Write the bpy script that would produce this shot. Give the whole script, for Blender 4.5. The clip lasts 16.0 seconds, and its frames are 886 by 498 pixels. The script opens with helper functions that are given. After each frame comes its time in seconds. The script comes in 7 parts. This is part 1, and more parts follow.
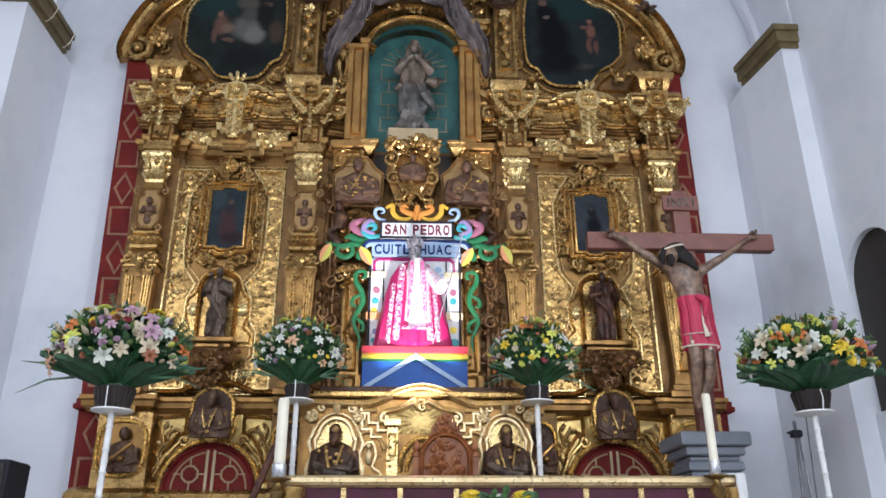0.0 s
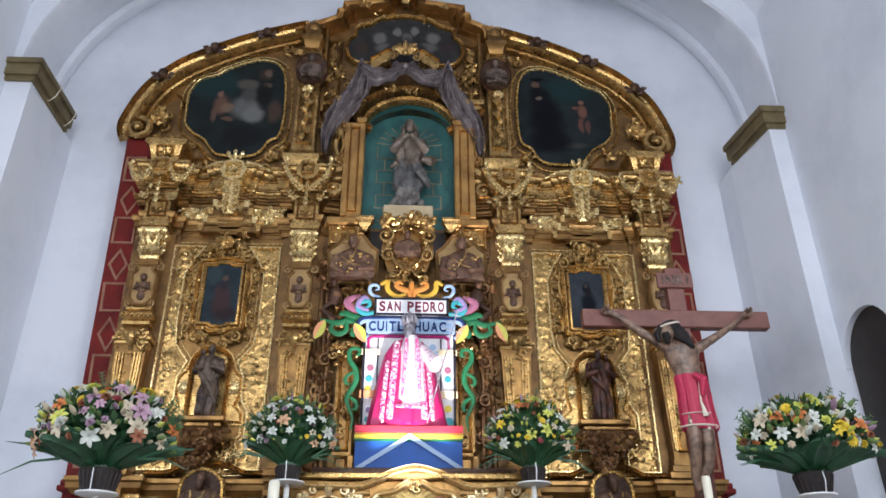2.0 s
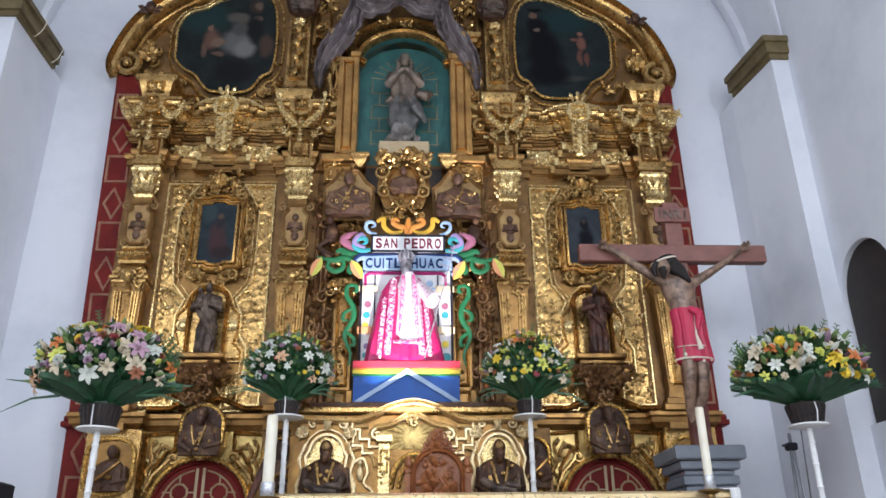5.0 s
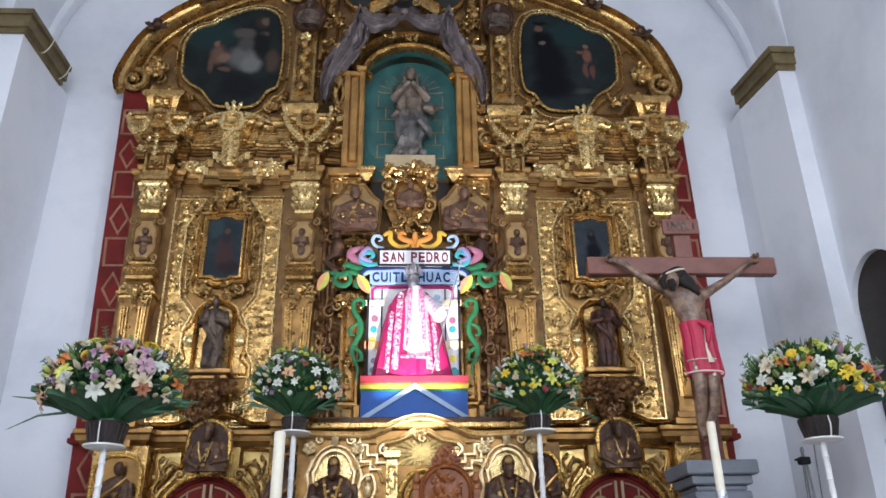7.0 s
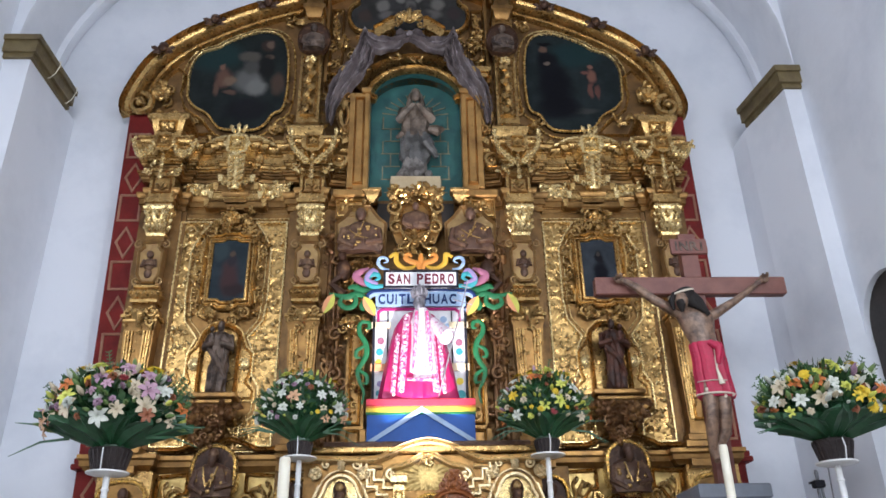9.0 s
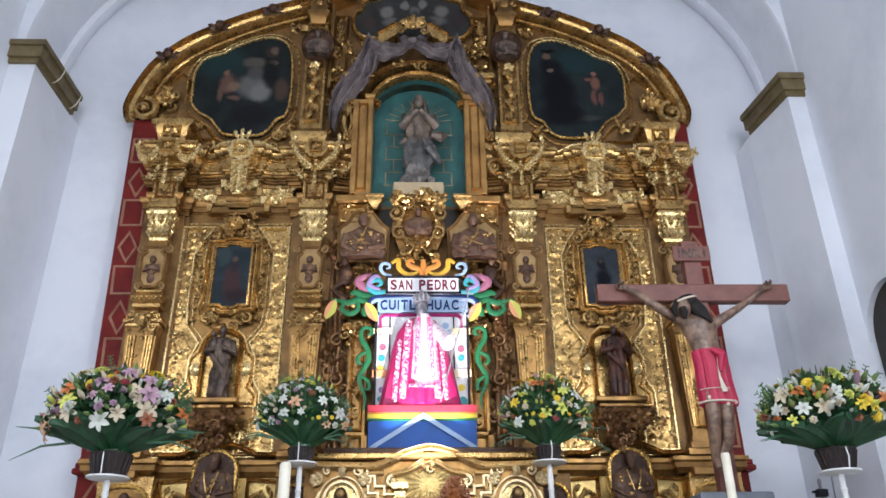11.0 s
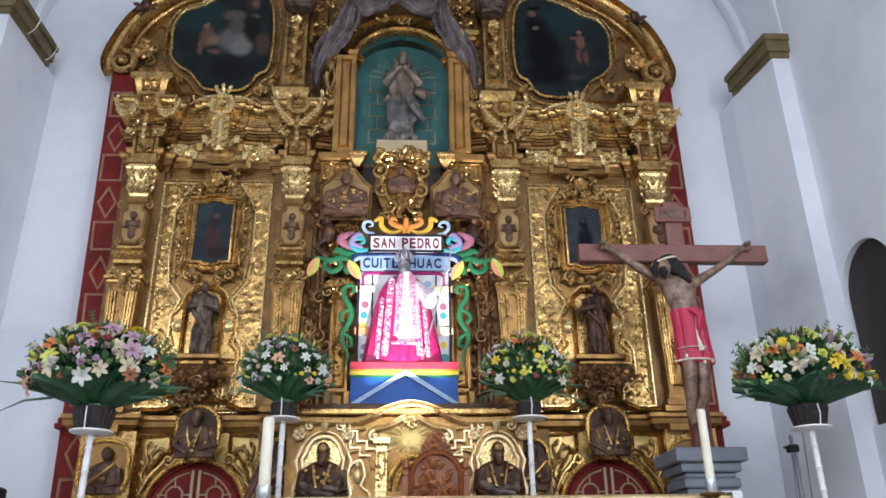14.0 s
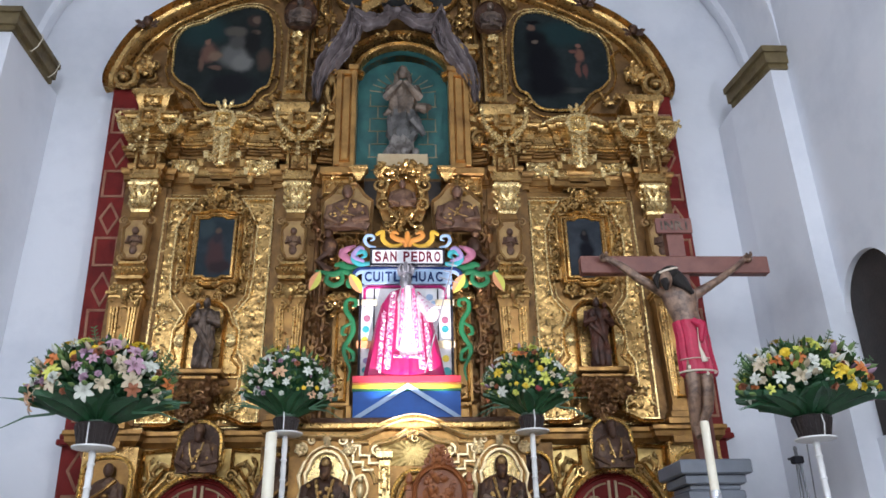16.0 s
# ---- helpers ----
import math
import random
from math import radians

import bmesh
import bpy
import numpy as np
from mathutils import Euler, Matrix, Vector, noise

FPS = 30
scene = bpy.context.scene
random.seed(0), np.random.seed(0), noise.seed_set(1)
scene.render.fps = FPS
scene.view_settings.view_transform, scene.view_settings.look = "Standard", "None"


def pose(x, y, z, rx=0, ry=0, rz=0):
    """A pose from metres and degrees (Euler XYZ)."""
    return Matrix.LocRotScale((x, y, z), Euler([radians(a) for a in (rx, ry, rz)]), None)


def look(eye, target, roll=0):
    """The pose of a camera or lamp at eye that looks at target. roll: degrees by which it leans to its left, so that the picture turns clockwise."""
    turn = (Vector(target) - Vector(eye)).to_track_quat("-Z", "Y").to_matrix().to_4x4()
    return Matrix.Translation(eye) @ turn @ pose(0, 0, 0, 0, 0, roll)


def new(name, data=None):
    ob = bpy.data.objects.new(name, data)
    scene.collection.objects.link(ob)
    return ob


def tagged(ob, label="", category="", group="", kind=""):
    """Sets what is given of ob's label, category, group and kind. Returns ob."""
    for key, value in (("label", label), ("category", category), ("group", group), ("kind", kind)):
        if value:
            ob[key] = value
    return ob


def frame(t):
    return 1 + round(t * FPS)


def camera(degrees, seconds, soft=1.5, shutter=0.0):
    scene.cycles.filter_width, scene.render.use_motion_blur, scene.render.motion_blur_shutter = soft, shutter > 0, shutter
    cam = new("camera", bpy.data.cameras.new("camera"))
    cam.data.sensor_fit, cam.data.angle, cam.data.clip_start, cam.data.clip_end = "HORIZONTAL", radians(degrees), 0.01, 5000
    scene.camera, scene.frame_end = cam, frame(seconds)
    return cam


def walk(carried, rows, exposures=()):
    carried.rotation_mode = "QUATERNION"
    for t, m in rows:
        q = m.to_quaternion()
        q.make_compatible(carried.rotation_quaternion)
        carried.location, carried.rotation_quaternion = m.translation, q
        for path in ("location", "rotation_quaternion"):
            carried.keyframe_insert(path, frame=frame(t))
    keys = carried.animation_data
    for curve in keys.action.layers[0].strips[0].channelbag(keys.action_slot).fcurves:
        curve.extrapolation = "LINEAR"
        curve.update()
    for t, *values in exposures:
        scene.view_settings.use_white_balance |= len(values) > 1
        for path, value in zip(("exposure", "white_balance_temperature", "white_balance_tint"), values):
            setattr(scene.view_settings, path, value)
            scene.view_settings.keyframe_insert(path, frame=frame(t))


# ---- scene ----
cam = camera(59.5, 16.0, soft=1.6)
PATH = [
    (0, (0.039, -8.332, 0.916), (0.127, -6.481, 1.67), -0.2),
    (0.5, (0.038, -8.33, 0.917), (0.124, -6.483, 1.681), -0.2),
    (1, (0.036, -8.335, 0.915), (0.125, -6.493, 1.688), -0.2),
    (1.5, (0.038, -8.323, 0.924), (0.128, -6.494, 1.728), -0.1),
    (1.8, (0.011, -8.329, 0.967), (0.112, -6.534, 1.844), -0.3),
    (2, (0.035, -8.337, 0.941), (0.134, -6.568, 1.869), -0.3),
    (2.5, (0.072, -8.335, 0.943), (0.167, -6.612, 1.954), -0.7),
    (3, (0.095, -8.331, 0.925), (0.183, -6.558, 1.845), -0.4),
    (3.5, (0.082, -8.323, 0.933), (0.188, -6.522, 1.798), -0.7),
    (4, (0.072, -8.3, 0.948), (0.18, -6.464, 1.736), -0.8),
    (4.5, (0.081, -8.291, 0.945), (0.185, -6.454, 1.728), -0.8),
    (7, (0.07, -8.261, 0.967), (0.155, -6.436, 1.781), -0.9),
    (7.5, (0.054, -8.219, 0.993), (0.135, -6.424, 1.871), -1.3),
    (8, (0.072, -8.221, 0.997), (0.183, -6.429, 1.878), -1.7),
    (8.5, (0.071, -8.212, 0.993), (0.152, -6.413, 1.862), -1.4),
    (9, (0.07, -8.215, 0.995), (0.14, -6.412, 1.858), -1.1),
    (11.3, (0.086, -8.206, 0.992), (0.146, -6.414, 1.878), -0.7),
    (11.5, (0.071, -8.201, 0.993), (0.134, -6.418, 1.896), -0.8),
    (12, (0.069, -8.211, 1.006), (0.173, -6.467, 1.981), -1.1),
    (12.5, (0.063, -8.231, 0.993), (0.17, -6.498, 1.986), -1.4),
    (12.8, (0.06, -8.249, 0.995), (0.168, -6.475, 1.912), -1.2),
    (13, (0.063, -8.228, 0.982), (0.17, -6.424, 1.839), -1.3),
    (13.2, (0.071, -8.24, 0.984), (0.177, -6.415, 1.795), -1.4),
    (13.5, (0.073, -8.218, 0.983), (0.181, -6.38, 1.766), -0.9),
    (14, (0.072, -8.217, 0.981), (0.18, -6.379, 1.763), -0.8),
    (14.5, (0.069, -8.215, 0.974), (0.178, -6.379, 1.76), -1.0),
    (15, (0.067, -8.216, 0.968), (0.181, -6.384, 1.761), -1.1),
    (15.5, (0.069, -8.22, 0.973), (0.18, -6.39, 1.772), -1.1),
    (16, (0.068, -8.22, 0.972), (0.173, -6.396, 1.787), -1.2),
]
walk(cam, [(t, look(eye, target, roll)) for t, eye, target, roll in PATH], exposures=[(0.0, 0.0), (2.0, 0.0), (2.5, 0.10), (3.0, 0.12), (3.5, 0.08), (4.0, 0.0), (7.0, 0.0), (8.0, 0.04), (9.0, 0.04), (11.5, 0.10), (13.0, 0.10), (14.0, 0.0), (16.0, -0.02)])

# ---- light ----
world = bpy.data.worlds.new("sky")
scene.world = world
world.use_nodes = True
wn = world.node_tree.nodes
sky = wn.new("ShaderNodeTexSky")
sky.sky_type, sky.sun_disc = "NISHITA", False
sky.sun_elevation, sky.sun_rotation = radians(50), radians(120)
world.node_tree.links.new(sky.outputs[0], wn["Background"].inputs[0])
wn["Background"].inputs[1].default_value = 0.12


def area(name, m, sx, sy, watts, colour):
    lamp = bpy.data.lights.new(name, "AREA")
    lamp.shape, lamp.size, lamp.size_y, lamp.energy, lamp.color = "RECTANGLE", sx, sy, watts, colour
    ob = new(name, lamp)
    ob.matrix_world = m
    return ob


# daylight lamps at nave openings that are assumed and out of view
area("daylight_rear", look((0.0, -13.85, 4.6), (0.0, -1, 2.6)), 3.4, 5.0, 505, (0.88, 0.93, 1.0))
area("assumed_cupola_light", look((0.0, -4.9, 11.25), (0.0, -4.9, 0.0)), 3.2, 3.2, 22, (0.86, 0.92, 1.0))
for k, yy in enumerate((-5.2, -9.4)):
    area("daylight_east", look((4.64, yy, 4.6), (0.5, yy + 3.6, 2.6)), 1.6, 2.3, (70, 270)[k], (0.86, 0.92, 1.0))
    area("daylight_west", look((-4.68, yy, 4.6), (-0.5, yy + 2.2, 2.6)), 1.6, 2.3, (70, 125)[k], (0.86, 0.92, 1.0))
# the reflector lying on the altar table, turned up to the shrine
spot = bpy.data.lights.new("shrine_spot", "SPOT")
spot.energy, spot.color, spot.spot_size, spot.spot_blend, spot.shadow_soft_size = 760, (1.0, 0.93, 1.0), radians(38), 0.6, 0.04
new("shrine_spot", spot).matrix_world = look((0.08, -1.88, 1.565), (0.15, -0.42, 3.72))

# ---- materials ----
def material(name, colour, rough=0.6, metal=0.0, second=None, scale=6.0, detail=6.0, bump=0.2, bump_scale=None, rough_var=0.15, mix=(0.4, 0.65), kind="noise", island=0.0, spec=0.5):
    m = bpy.data.materials.new(name)
    m.use_nodes = True
    n, l = m.node_tree.nodes, m.node_tree.links
    b = n["Principled BSDF"]
    co = n.new("ShaderNodeTexCoord")
    big = n.new("ShaderNodeTexNoise")
    big.inputs["Scale"].default_value, big.inputs["Detail"].default_value, big.inputs["Roughness"].default_value = scale, detail, 0.62
    l.new(co.outputs["Object"], big.inputs["Vector"])
    ramp = n.new("ShaderNodeValToRGB")
    ramp.color_ramp.elements[0].position, ramp.color_ramp.elements[1].position = mix
    ramp.color_ramp.elements[0].color = (*colour, 1)
    ramp.color_ramp.elements[1].color = (*(second or [min(1, c * 0.8) for c in colour]), 1)
    l.new(big.outputs["Fac"], ramp.inputs[0])
    out = ramp.outputs[0]
    if island:
        geo, hsv = n.new("ShaderNodeNewGeometry"), n.new("ShaderNodeHueSaturation")
        rng = n.new("ShaderNodeMapRange")
        rng.inputs["To Min"].default_value, rng.inputs["To Max"].default_value = 1 - island, 1 + island
        l.new(geo.outputs["Random Per Island"], rng.inputs[0])
        l.new(rng.outputs[0], hsv.inputs["Value"])
        l.new(out, hsv.inputs["Color"])
        out = hsv.outputs[0]
    l.new(out, b.inputs["Base Color"])
    fine = n.new("ShaderNodeTexVoronoi" if kind == "voronoi" else "ShaderNodeTexNoise")
    fine.inputs["Scale"].default_value = bump_scale or scale * 7
    l.new(co.outputs["Object"], fine.inputs["Vector"])
    bp = n.new("ShaderNodeBump")
    bp.inputs["Strength"].default_value, bp.inputs["Distance"].default_value = bump, 0.02
    l.new(fine.outputs[0], bp.inputs["Height"])
    l.new(bp.outputs[0], b.inputs["Normal"])
    rr = n.new("ShaderNodeMapRange")
    rr.inputs["To Min"].default_value, rr.inputs["To Max"].default_value = max(0.02, rough - rough_var), min(1, rough + rough_var)
    l.new(fine.outputs[0] if kind == "noise" else big.outputs["Fac"], rr.inputs[0])
    l.new(rr.outputs[0], b.inputs["Roughness"])
    b.inputs["Metallic"].default_value = metal
    b.inputs["Specular IOR Level"].default_value = spec
    return m


PLASTER = material("lime_plaster", (0.75, 0.77, 0.825), 0.85, 0, (0.59, 0.62, 0.685), 0.9, 9, 0.12, 9.0, 0.05, (0.45, 0.8))
GOLD = material("gilded_wood", (0.55, 0.345, 0.125), 0.29, 0.88, (0.23, 0.13, 0.045), 5.5, 9, 0.12, 26, 0.12, (0.42, 0.70))
GOLD_BRIGHT = material("bright_gilding", (0.72, 0.53, 0.24), 0.27, 0.78, (0.40, 0.26, 0.095), 7.0, 9, 0.09, 30, 0.10, (0.48, 0.72))
GOLD_DULL = material("brown_gilding", (0.34, 0.183, 0.058), 0.34, 0.82, (0.13, 0.068, 0.024), 4.5, 9, 0.15, 26, 0.14, (0.4, 0.7))
BACKING = material("dark_brown_gilding", (0.24, 0.128, 0.043), 0.48, 0.6, (0.10, 0.052, 0.02), 5.0, 9, 0.35, 22, 0.15, (0.4, 0.68))
CARVED = material("carved_brown_wood", (0.058, 0.027, 0.016), 0.42, 0.1, (0.17, 0.085, 0.04), 13, 8, 0.4, 40, 0.15, (0.52, 0.64), spec=0.25)
DARKGILT = material("darkened_gilding", (0.15, 0.07, 0.028), 0.38, 0.6, (0.32, 0.17, 0.06), 9, 8, 0.2, 34, 0.14, (0.48, 0.66))
BROWNFIG = material("brown_polychrome", (0.10, 0.052, 0.034), 0.4, 0.1, (0.20, 0.115, 0.065), 11, 8, 0.35, 36, 0.15, (0.5, 0.64), spec=0.3)
REDSTATUE = material("red_brown_polychrome", (0.13, 0.052, 0.034), 0.4, 0.1, (0.05, 0.024, 0.018), 8, 7, 0.4, 30, 0.15, (0.42, 0.6), spec=0.35)
STATUE = material("polychrome_wood", (0.16, 0.112, 0.085), 0.42, 0.15, (0.045, 0.03, 0.024), 8, 7, 0.4, 30, 0.15, (0.42, 0.6), spec=0.35)
SILVERY = material("greyed_polychrome", (0.19, 0.145, 0.11), 0.45, 0.2, (0.065, 0.048, 0.036), 9, 7, 0.4, 30, 0.15, (0.4, 0.62))
DRAPE = material("grey_violet_drapery", (0.21, 0.17, 0.17), 0.42, 0.1, (0.08, 0.062, 0.062), 6, 7, 0.12, 26, 0.12, (0.42, 0.68))
ROSE = material("faded_rose_gilding", (0.30, 0.175, 0.075), 0.4, 0.6, (0.40, 0.26, 0.10), 9, 8, 0.3, 34, 0.14, (0.42, 0.66))
RED = material("red_ochre_paint", (0.19, 0.017, 0.014), 0.65, 0, (0.12, 0.012, 0.011), 3.5, 8, 0.15, 30, 0.12, spec=0.2)
TEAL = material("teal_paint", (0.030, 0.13, 0.12), 0.6, 0, (0.016, 0.075, 0.075), 3.0, 8, 0.15, 22, 0.12)
GILT_LINE = material("pale_gilt_paint", (0.38, 0.20, 0.12), 0.5, 0.15, (0.28, 0.13, 0.08), 6, 7, 0.1, 40)
DULL_LINE = material("tarnished_gilt_line", (0.26, 0.22, 0.13), 0.5, 0.2, (0.15, 0.13, 0.08), 8, 7, 0.1, 40)
ALTAR_GILT = material("pale_gilding", (0.84, 0.66, 0.38), 0.3, 0.5, (0.62, 0.44, 0.20), 5.0, 8, 0.06, 24, 0.1, (0.45, 0.72))
PALE_WOOD = material("pale_wood", (0.52, 0.40, 0.24), 0.5, 0, (0.44, 0.32, 0.18), 5, 6, 0.1, 40)
STONE_GREY = material("grey_blue_paint", (0.19, 0.21, 0.25), 0.5, 0, (0.15, 0.165, 0.20), 3, 7, 0.12, 30)
FIELD = material("matt_yellow_gilding", (0.58, 0.41, 0.155), 0.36, 0.84, (0.30, 0.19, 0.068), 6.0, 9, 0.20, 30, 0.13, (0.44, 0.70))
WARM = material("warm_red_gilding", (0.50, 0.275, 0.088), 0.33, 0.86, (0.24, 0.12, 0.04), 5.0, 9, 0.10, 26, 0.12, (0.42, 0.7))
IMPOST = material("ochre_grey_stone", (0.18, 0.135, 0.062), 0.55, 0.1, (0.10, 0.072, 0.034), 4, 8, 0.25, 24)
CROSSWOOD = material("reddish_cross_wood", (0.20, 0.075, 0.055), 0.5, 0, (0.15, 0.05, 0.04), 6, 8, 0.15, 50)
CHAIRWOOD = material("carved_cedar", (0.32, 0.11, 0.035), 0.42, 0, (0.20, 0.06, 0.02), 7, 8, 0.3, 45)
# near-black brown; also carries the shade of the wall recess and the cartouche gaps
NEAR_BLACK = material("near_black_brown", (0.016, 0.012, 0.010), 0.55, 0, (0.03, 0.021, 0.017), 5, 8, 0.15, 40)
WHITE = material("white_enamel", (0.78, 0.78, 0.78), 0.35, 0, (0.68, 0.68, 0.67), 9, 6, 0.06, 40)
WAX = material("candle_wax", (0.80, 0.75, 0.62), 0.45, 0, (0.72, 0.66, 0.52), 6, 6, 0.08, 30)
FLOOR = material("pale_marble_floor", (0.52, 0.49, 0.46), 0.3, 0, (0.42, 0.39, 0.36), 1.5, 8, 0.1, 30)


def paint(name, c, rough=0.5):
    return material(name, c, rough, 0, [v * 0.82 for v in c], 7, 7, 0.08, 45, 0.1)


# ---- mesh tools ----
class Shape:
    """Vertices and faces of one mesh; every face keeps a material slot."""

    def __init__(self):
        self.v, self.f, self.s, self.slot = [], [], [], 0

    def add(self, verts, faces):
        o = len(self.v)
        self.v += [tuple(p) for p in verts]
        self.f += [tuple(i + o for i in q) for q in faces]
        self.s += [self.slot] * len(faces)
        return self

    def join(self, other, m=None):
        return self.add([m @ Vector(p) for p in other.v] if m else other.v, other.f)

    def box(self, x0, x1, y0, y1, z0, z1, b=0.008):
        b = min(b, (x1 - x0) / 3, (y1 - y0) / 3, (z1 - z0) / 3)
        return self.block([(x0, x1, y0, y1)] , z0, z1, b)

    def block(self, r, z0, z1, b):
        x0, x1, y0, y1 = r[0]
        rings = [(x0 + b, x1 - b, y0 + b, y1 - b, z0), (x0, x1, y0, y1, z0 + b), (x0, x1, y0, y1, z1 - b), (x0 + b, x1 - b, y0 + b, y1 - b, z1)]
        vs = [p for a, c, d, e, z in rings for p in ((a, d, z), (c, d, z), (c, e, z), (a, e, z))]
        fs = [(3, 2, 1, 0), (12, 13, 14, 15)]
        for k in range(3):
            fs += [(4 * k + i, 4 * k + (i + 1) % 4, 4 * k + 4 + (i + 1) % 4, 4 * k + 4 + i) for i in range(4)]
        return self.add(vs, fs)

    def tapered(self, cx, cy, levels):
        """levels: (z, half width, half depth)."""
        vs = [p for z, w, d in levels for p in ((cx - w, cy - d, z), (cx + w, cy - d, z), (cx + w, cy + d, z), (cx - w, cy + d, z))]
        n = len(levels)
        fs = [(3, 2, 1, 0), tuple(4 * (n - 1) + i for i in range(4))]
        for k in range(n - 1):
            fs += [(4 * k + i, 4 * k + (i + 1) % 4, 4 * k + 4 + (i + 1) % 4, 4 * k + 4 + i) for i in range(4)]
        return self.add(vs, fs)

    def lathe(self, cx, cy, levels, n=16, sy=1.0):
        vs = [(cx + r * math.cos(a), cy + sy * r * math.sin(a), z) for z, r in levels for a in [2 * math.pi * i / n for i in range(n)]]
        k = len(levels)
        fs = [tuple(reversed(range(n))), tuple((k - 1) * n + i for i in range(n))]
        for j in range(k - 1):
            fs += [(j * n + i, j * n + (i + 1) % n, (j + 1) * n + (i + 1) % n, (j + 1) * n + i) for i in range(n)]
        return self.add(vs, fs)

    def ball(self, c, r, n=10, m=7, rot=None):
        vs, fs = [], []
        for j in range(m + 1):
            p = math.pi * j / m
            for i in range(n):
                a = 2 * math.pi * i / n
                q = Vector((r[0] * math.sin(p) * math.cos(a), r[1] * math.sin(p) * math.sin(a), r[2] * math.cos(p)))
                if rot:
                    q = rot @ q
                vs.append((c[0] + q.x, c[1] + q.y, c[2] + q.z))
        for j in range(m):
            fs += [(j * n + i, (j + 1) * n + i, (j + 1) * n + (i + 1) % n, j * n + (i + 1) % n) for i in range(n)]
        return self.add(vs, fs)

    def tube(self, pts, radii, n=7, flat=1.0):
        """A tube along points; flat squeezes it along y."""
        pts = [Vector(p) for p in pts]
        vs, fs, k = [], [], len(pts)
        for j, p in enumerate(pts):
            d = (pts[min(j + 1, k - 1)] - pts[max(j - 1, 0)]).normalized()
            side = d.cross(Vector((0, 1, 0)))
            side = side.normalized() if side.length > 1e-3 else Vector((1, 0, 0))
            up = side.cross(d).normalized()
            r = radii[j] if isinstance(radii, (list, tuple)) else radii
            for i in range(n):
                a = 2 * math.pi * i / n
                vs.append(p + side * (r * math.cos(a)) + up * (r * flat * math.sin(a)))
        for j in range(k - 1):
            fs += [(j * n + i, j * n + (i + 1) % n, (j + 1) * n + (i + 1) % n, (j + 1) * n + i) for i in range(n)]
        fs += [tuple(reversed(range(n))), tuple((k - 1) * n + i for i in range(n))]
        return self.add(vs, fs)

    def prism(self, pts, y0, y1, b=0.01):
        """A plate with the outline pts in x, z, its face at y0 and its back at y1."""
        n = len(pts)
        cx, cz = sum(p[0] for p in pts) / n, sum(p[1] for p in pts) / n
        turn = sum(pts[i][0] * pts[(i + 1) % n][1] - pts[(i + 1) % n][0] * pts[i][1] for i in range(n))
        if turn < 0:
            pts = pts[::-1]
        inner = offset(pts, -b, True) if b else pts
        vs = [(x, y0, z) for x, z in inner] + [(x, y0 + b, z) for x, z in pts] + [(x, y1, z) for x, z in pts]
        fs = [tuple(range(n))]
        for k in (0, 1):
            fs += [(k * n + i, k * n + n + i, k * n + n + (i + 1) % n, k * n + (i + 1) % n) for i in range(n)]
        fs.append(tuple(reversed(range(2 * n, 3 * n))))
        return self.add(vs, fs)

    def moulding(self, pts, profile, closed=False):
        """Runs a profile of (offset across, y) along a line in x, z."""
        m = len(profile)
        lines = [offset(pts, o, closed) for o, _ in profile]
        n = len(pts)
        vs = [(lines[j][i][0], profile[j][1], lines[j][i][1]) for i in range(n) for j in range(m)]
        fs = []
        for i in range(n if closed else n - 1):
            a, b = i * m, ((i + 1) % n) * m
            fs += [(a + j, b + j, b + j + 1, a + j + 1) for j in range(m - 1)]
        if not closed:
            fs += [tuple(range(m)), tuple(reversed(range((n - 1) * m, n * m)))]
        return self.add(vs, fs)

    def cornice(self, plan, profile):
        """Runs a profile of (outward, z) along a line in x, y."""
        m, n = len(profile), len(plan)
        lines = [offset(plan, -o, False) for o, _ in profile]
        vs = [(lines[j][i][0], lines[j][i][1], profile[j][1]) for i in range(n) for j in range(m)]
        fs = []
        for i in range(n - 1):
            fs += [(i * m + j, (i + 1) * m + j, (i + 1) * m + j + 1, i * m + j + 1) for j in range(m - 1)]
        fs += [tuple(range(m)), tuple(reversed(range((n - 1) * m, n * m)))]
        return self.add(vs, fs)

    def field(self, x0, x1, z0, z1, y, h, step=0.02, mask=None):
        """A carved sheet: h(x, z) stands out from y towards the viewer."""
        nx, nz = max(2, int((x1 - x0) / step)), max(2, int((z1 - z0) / step))
        vs = [(x0 + (x1 - x0) * i / nx, y - h(x0 + (x1 - x0) * i / nx, z0 + (z1 - z0) * j / nz), z0 + (z1 - z0) * j / nz) for j in range(nz + 1) for i in range(nx + 1)]
        fs = [(j * (nx + 1) + i, j * (nx + 1) + i + 1, (j + 1) * (nx + 1) + i + 1, (j + 1) * (nx + 1) + i) for j in range(nz) for i in range(nx)
              if mask is None or mask(x0 + (x1 - x0) * (i + .5) / nx, z0 + (z1 - z0) * (j + .5) / nz)]
        return self.add(vs, fs)

    # carved ornament, in the plane x, z
    def scroll(self, x, z, y, r, turn=1, start=0.0, r0=None, loops=1.4, n=22, flat=1.0):
        r0 = r0 or r * 0.2
        pts, rad = [], []
        for k in range(n + 1):
            t = k / n
            a = start + turn * t * loops * 2 * math.pi
            q = r * (1 - t) ** 0.8 + 0.01 * r
            pts.append((x + q * math.cos(a), y - r * 0.25 * t, z + q * math.sin(a)))
            rad.append(r0 * (1.05 - 0.6 * t))
        self.tube(pts, rad, 6, flat)
        return self.ball((x, y - r * 0.28, z), (r0 * 1.1,) * 3, 8, 5)

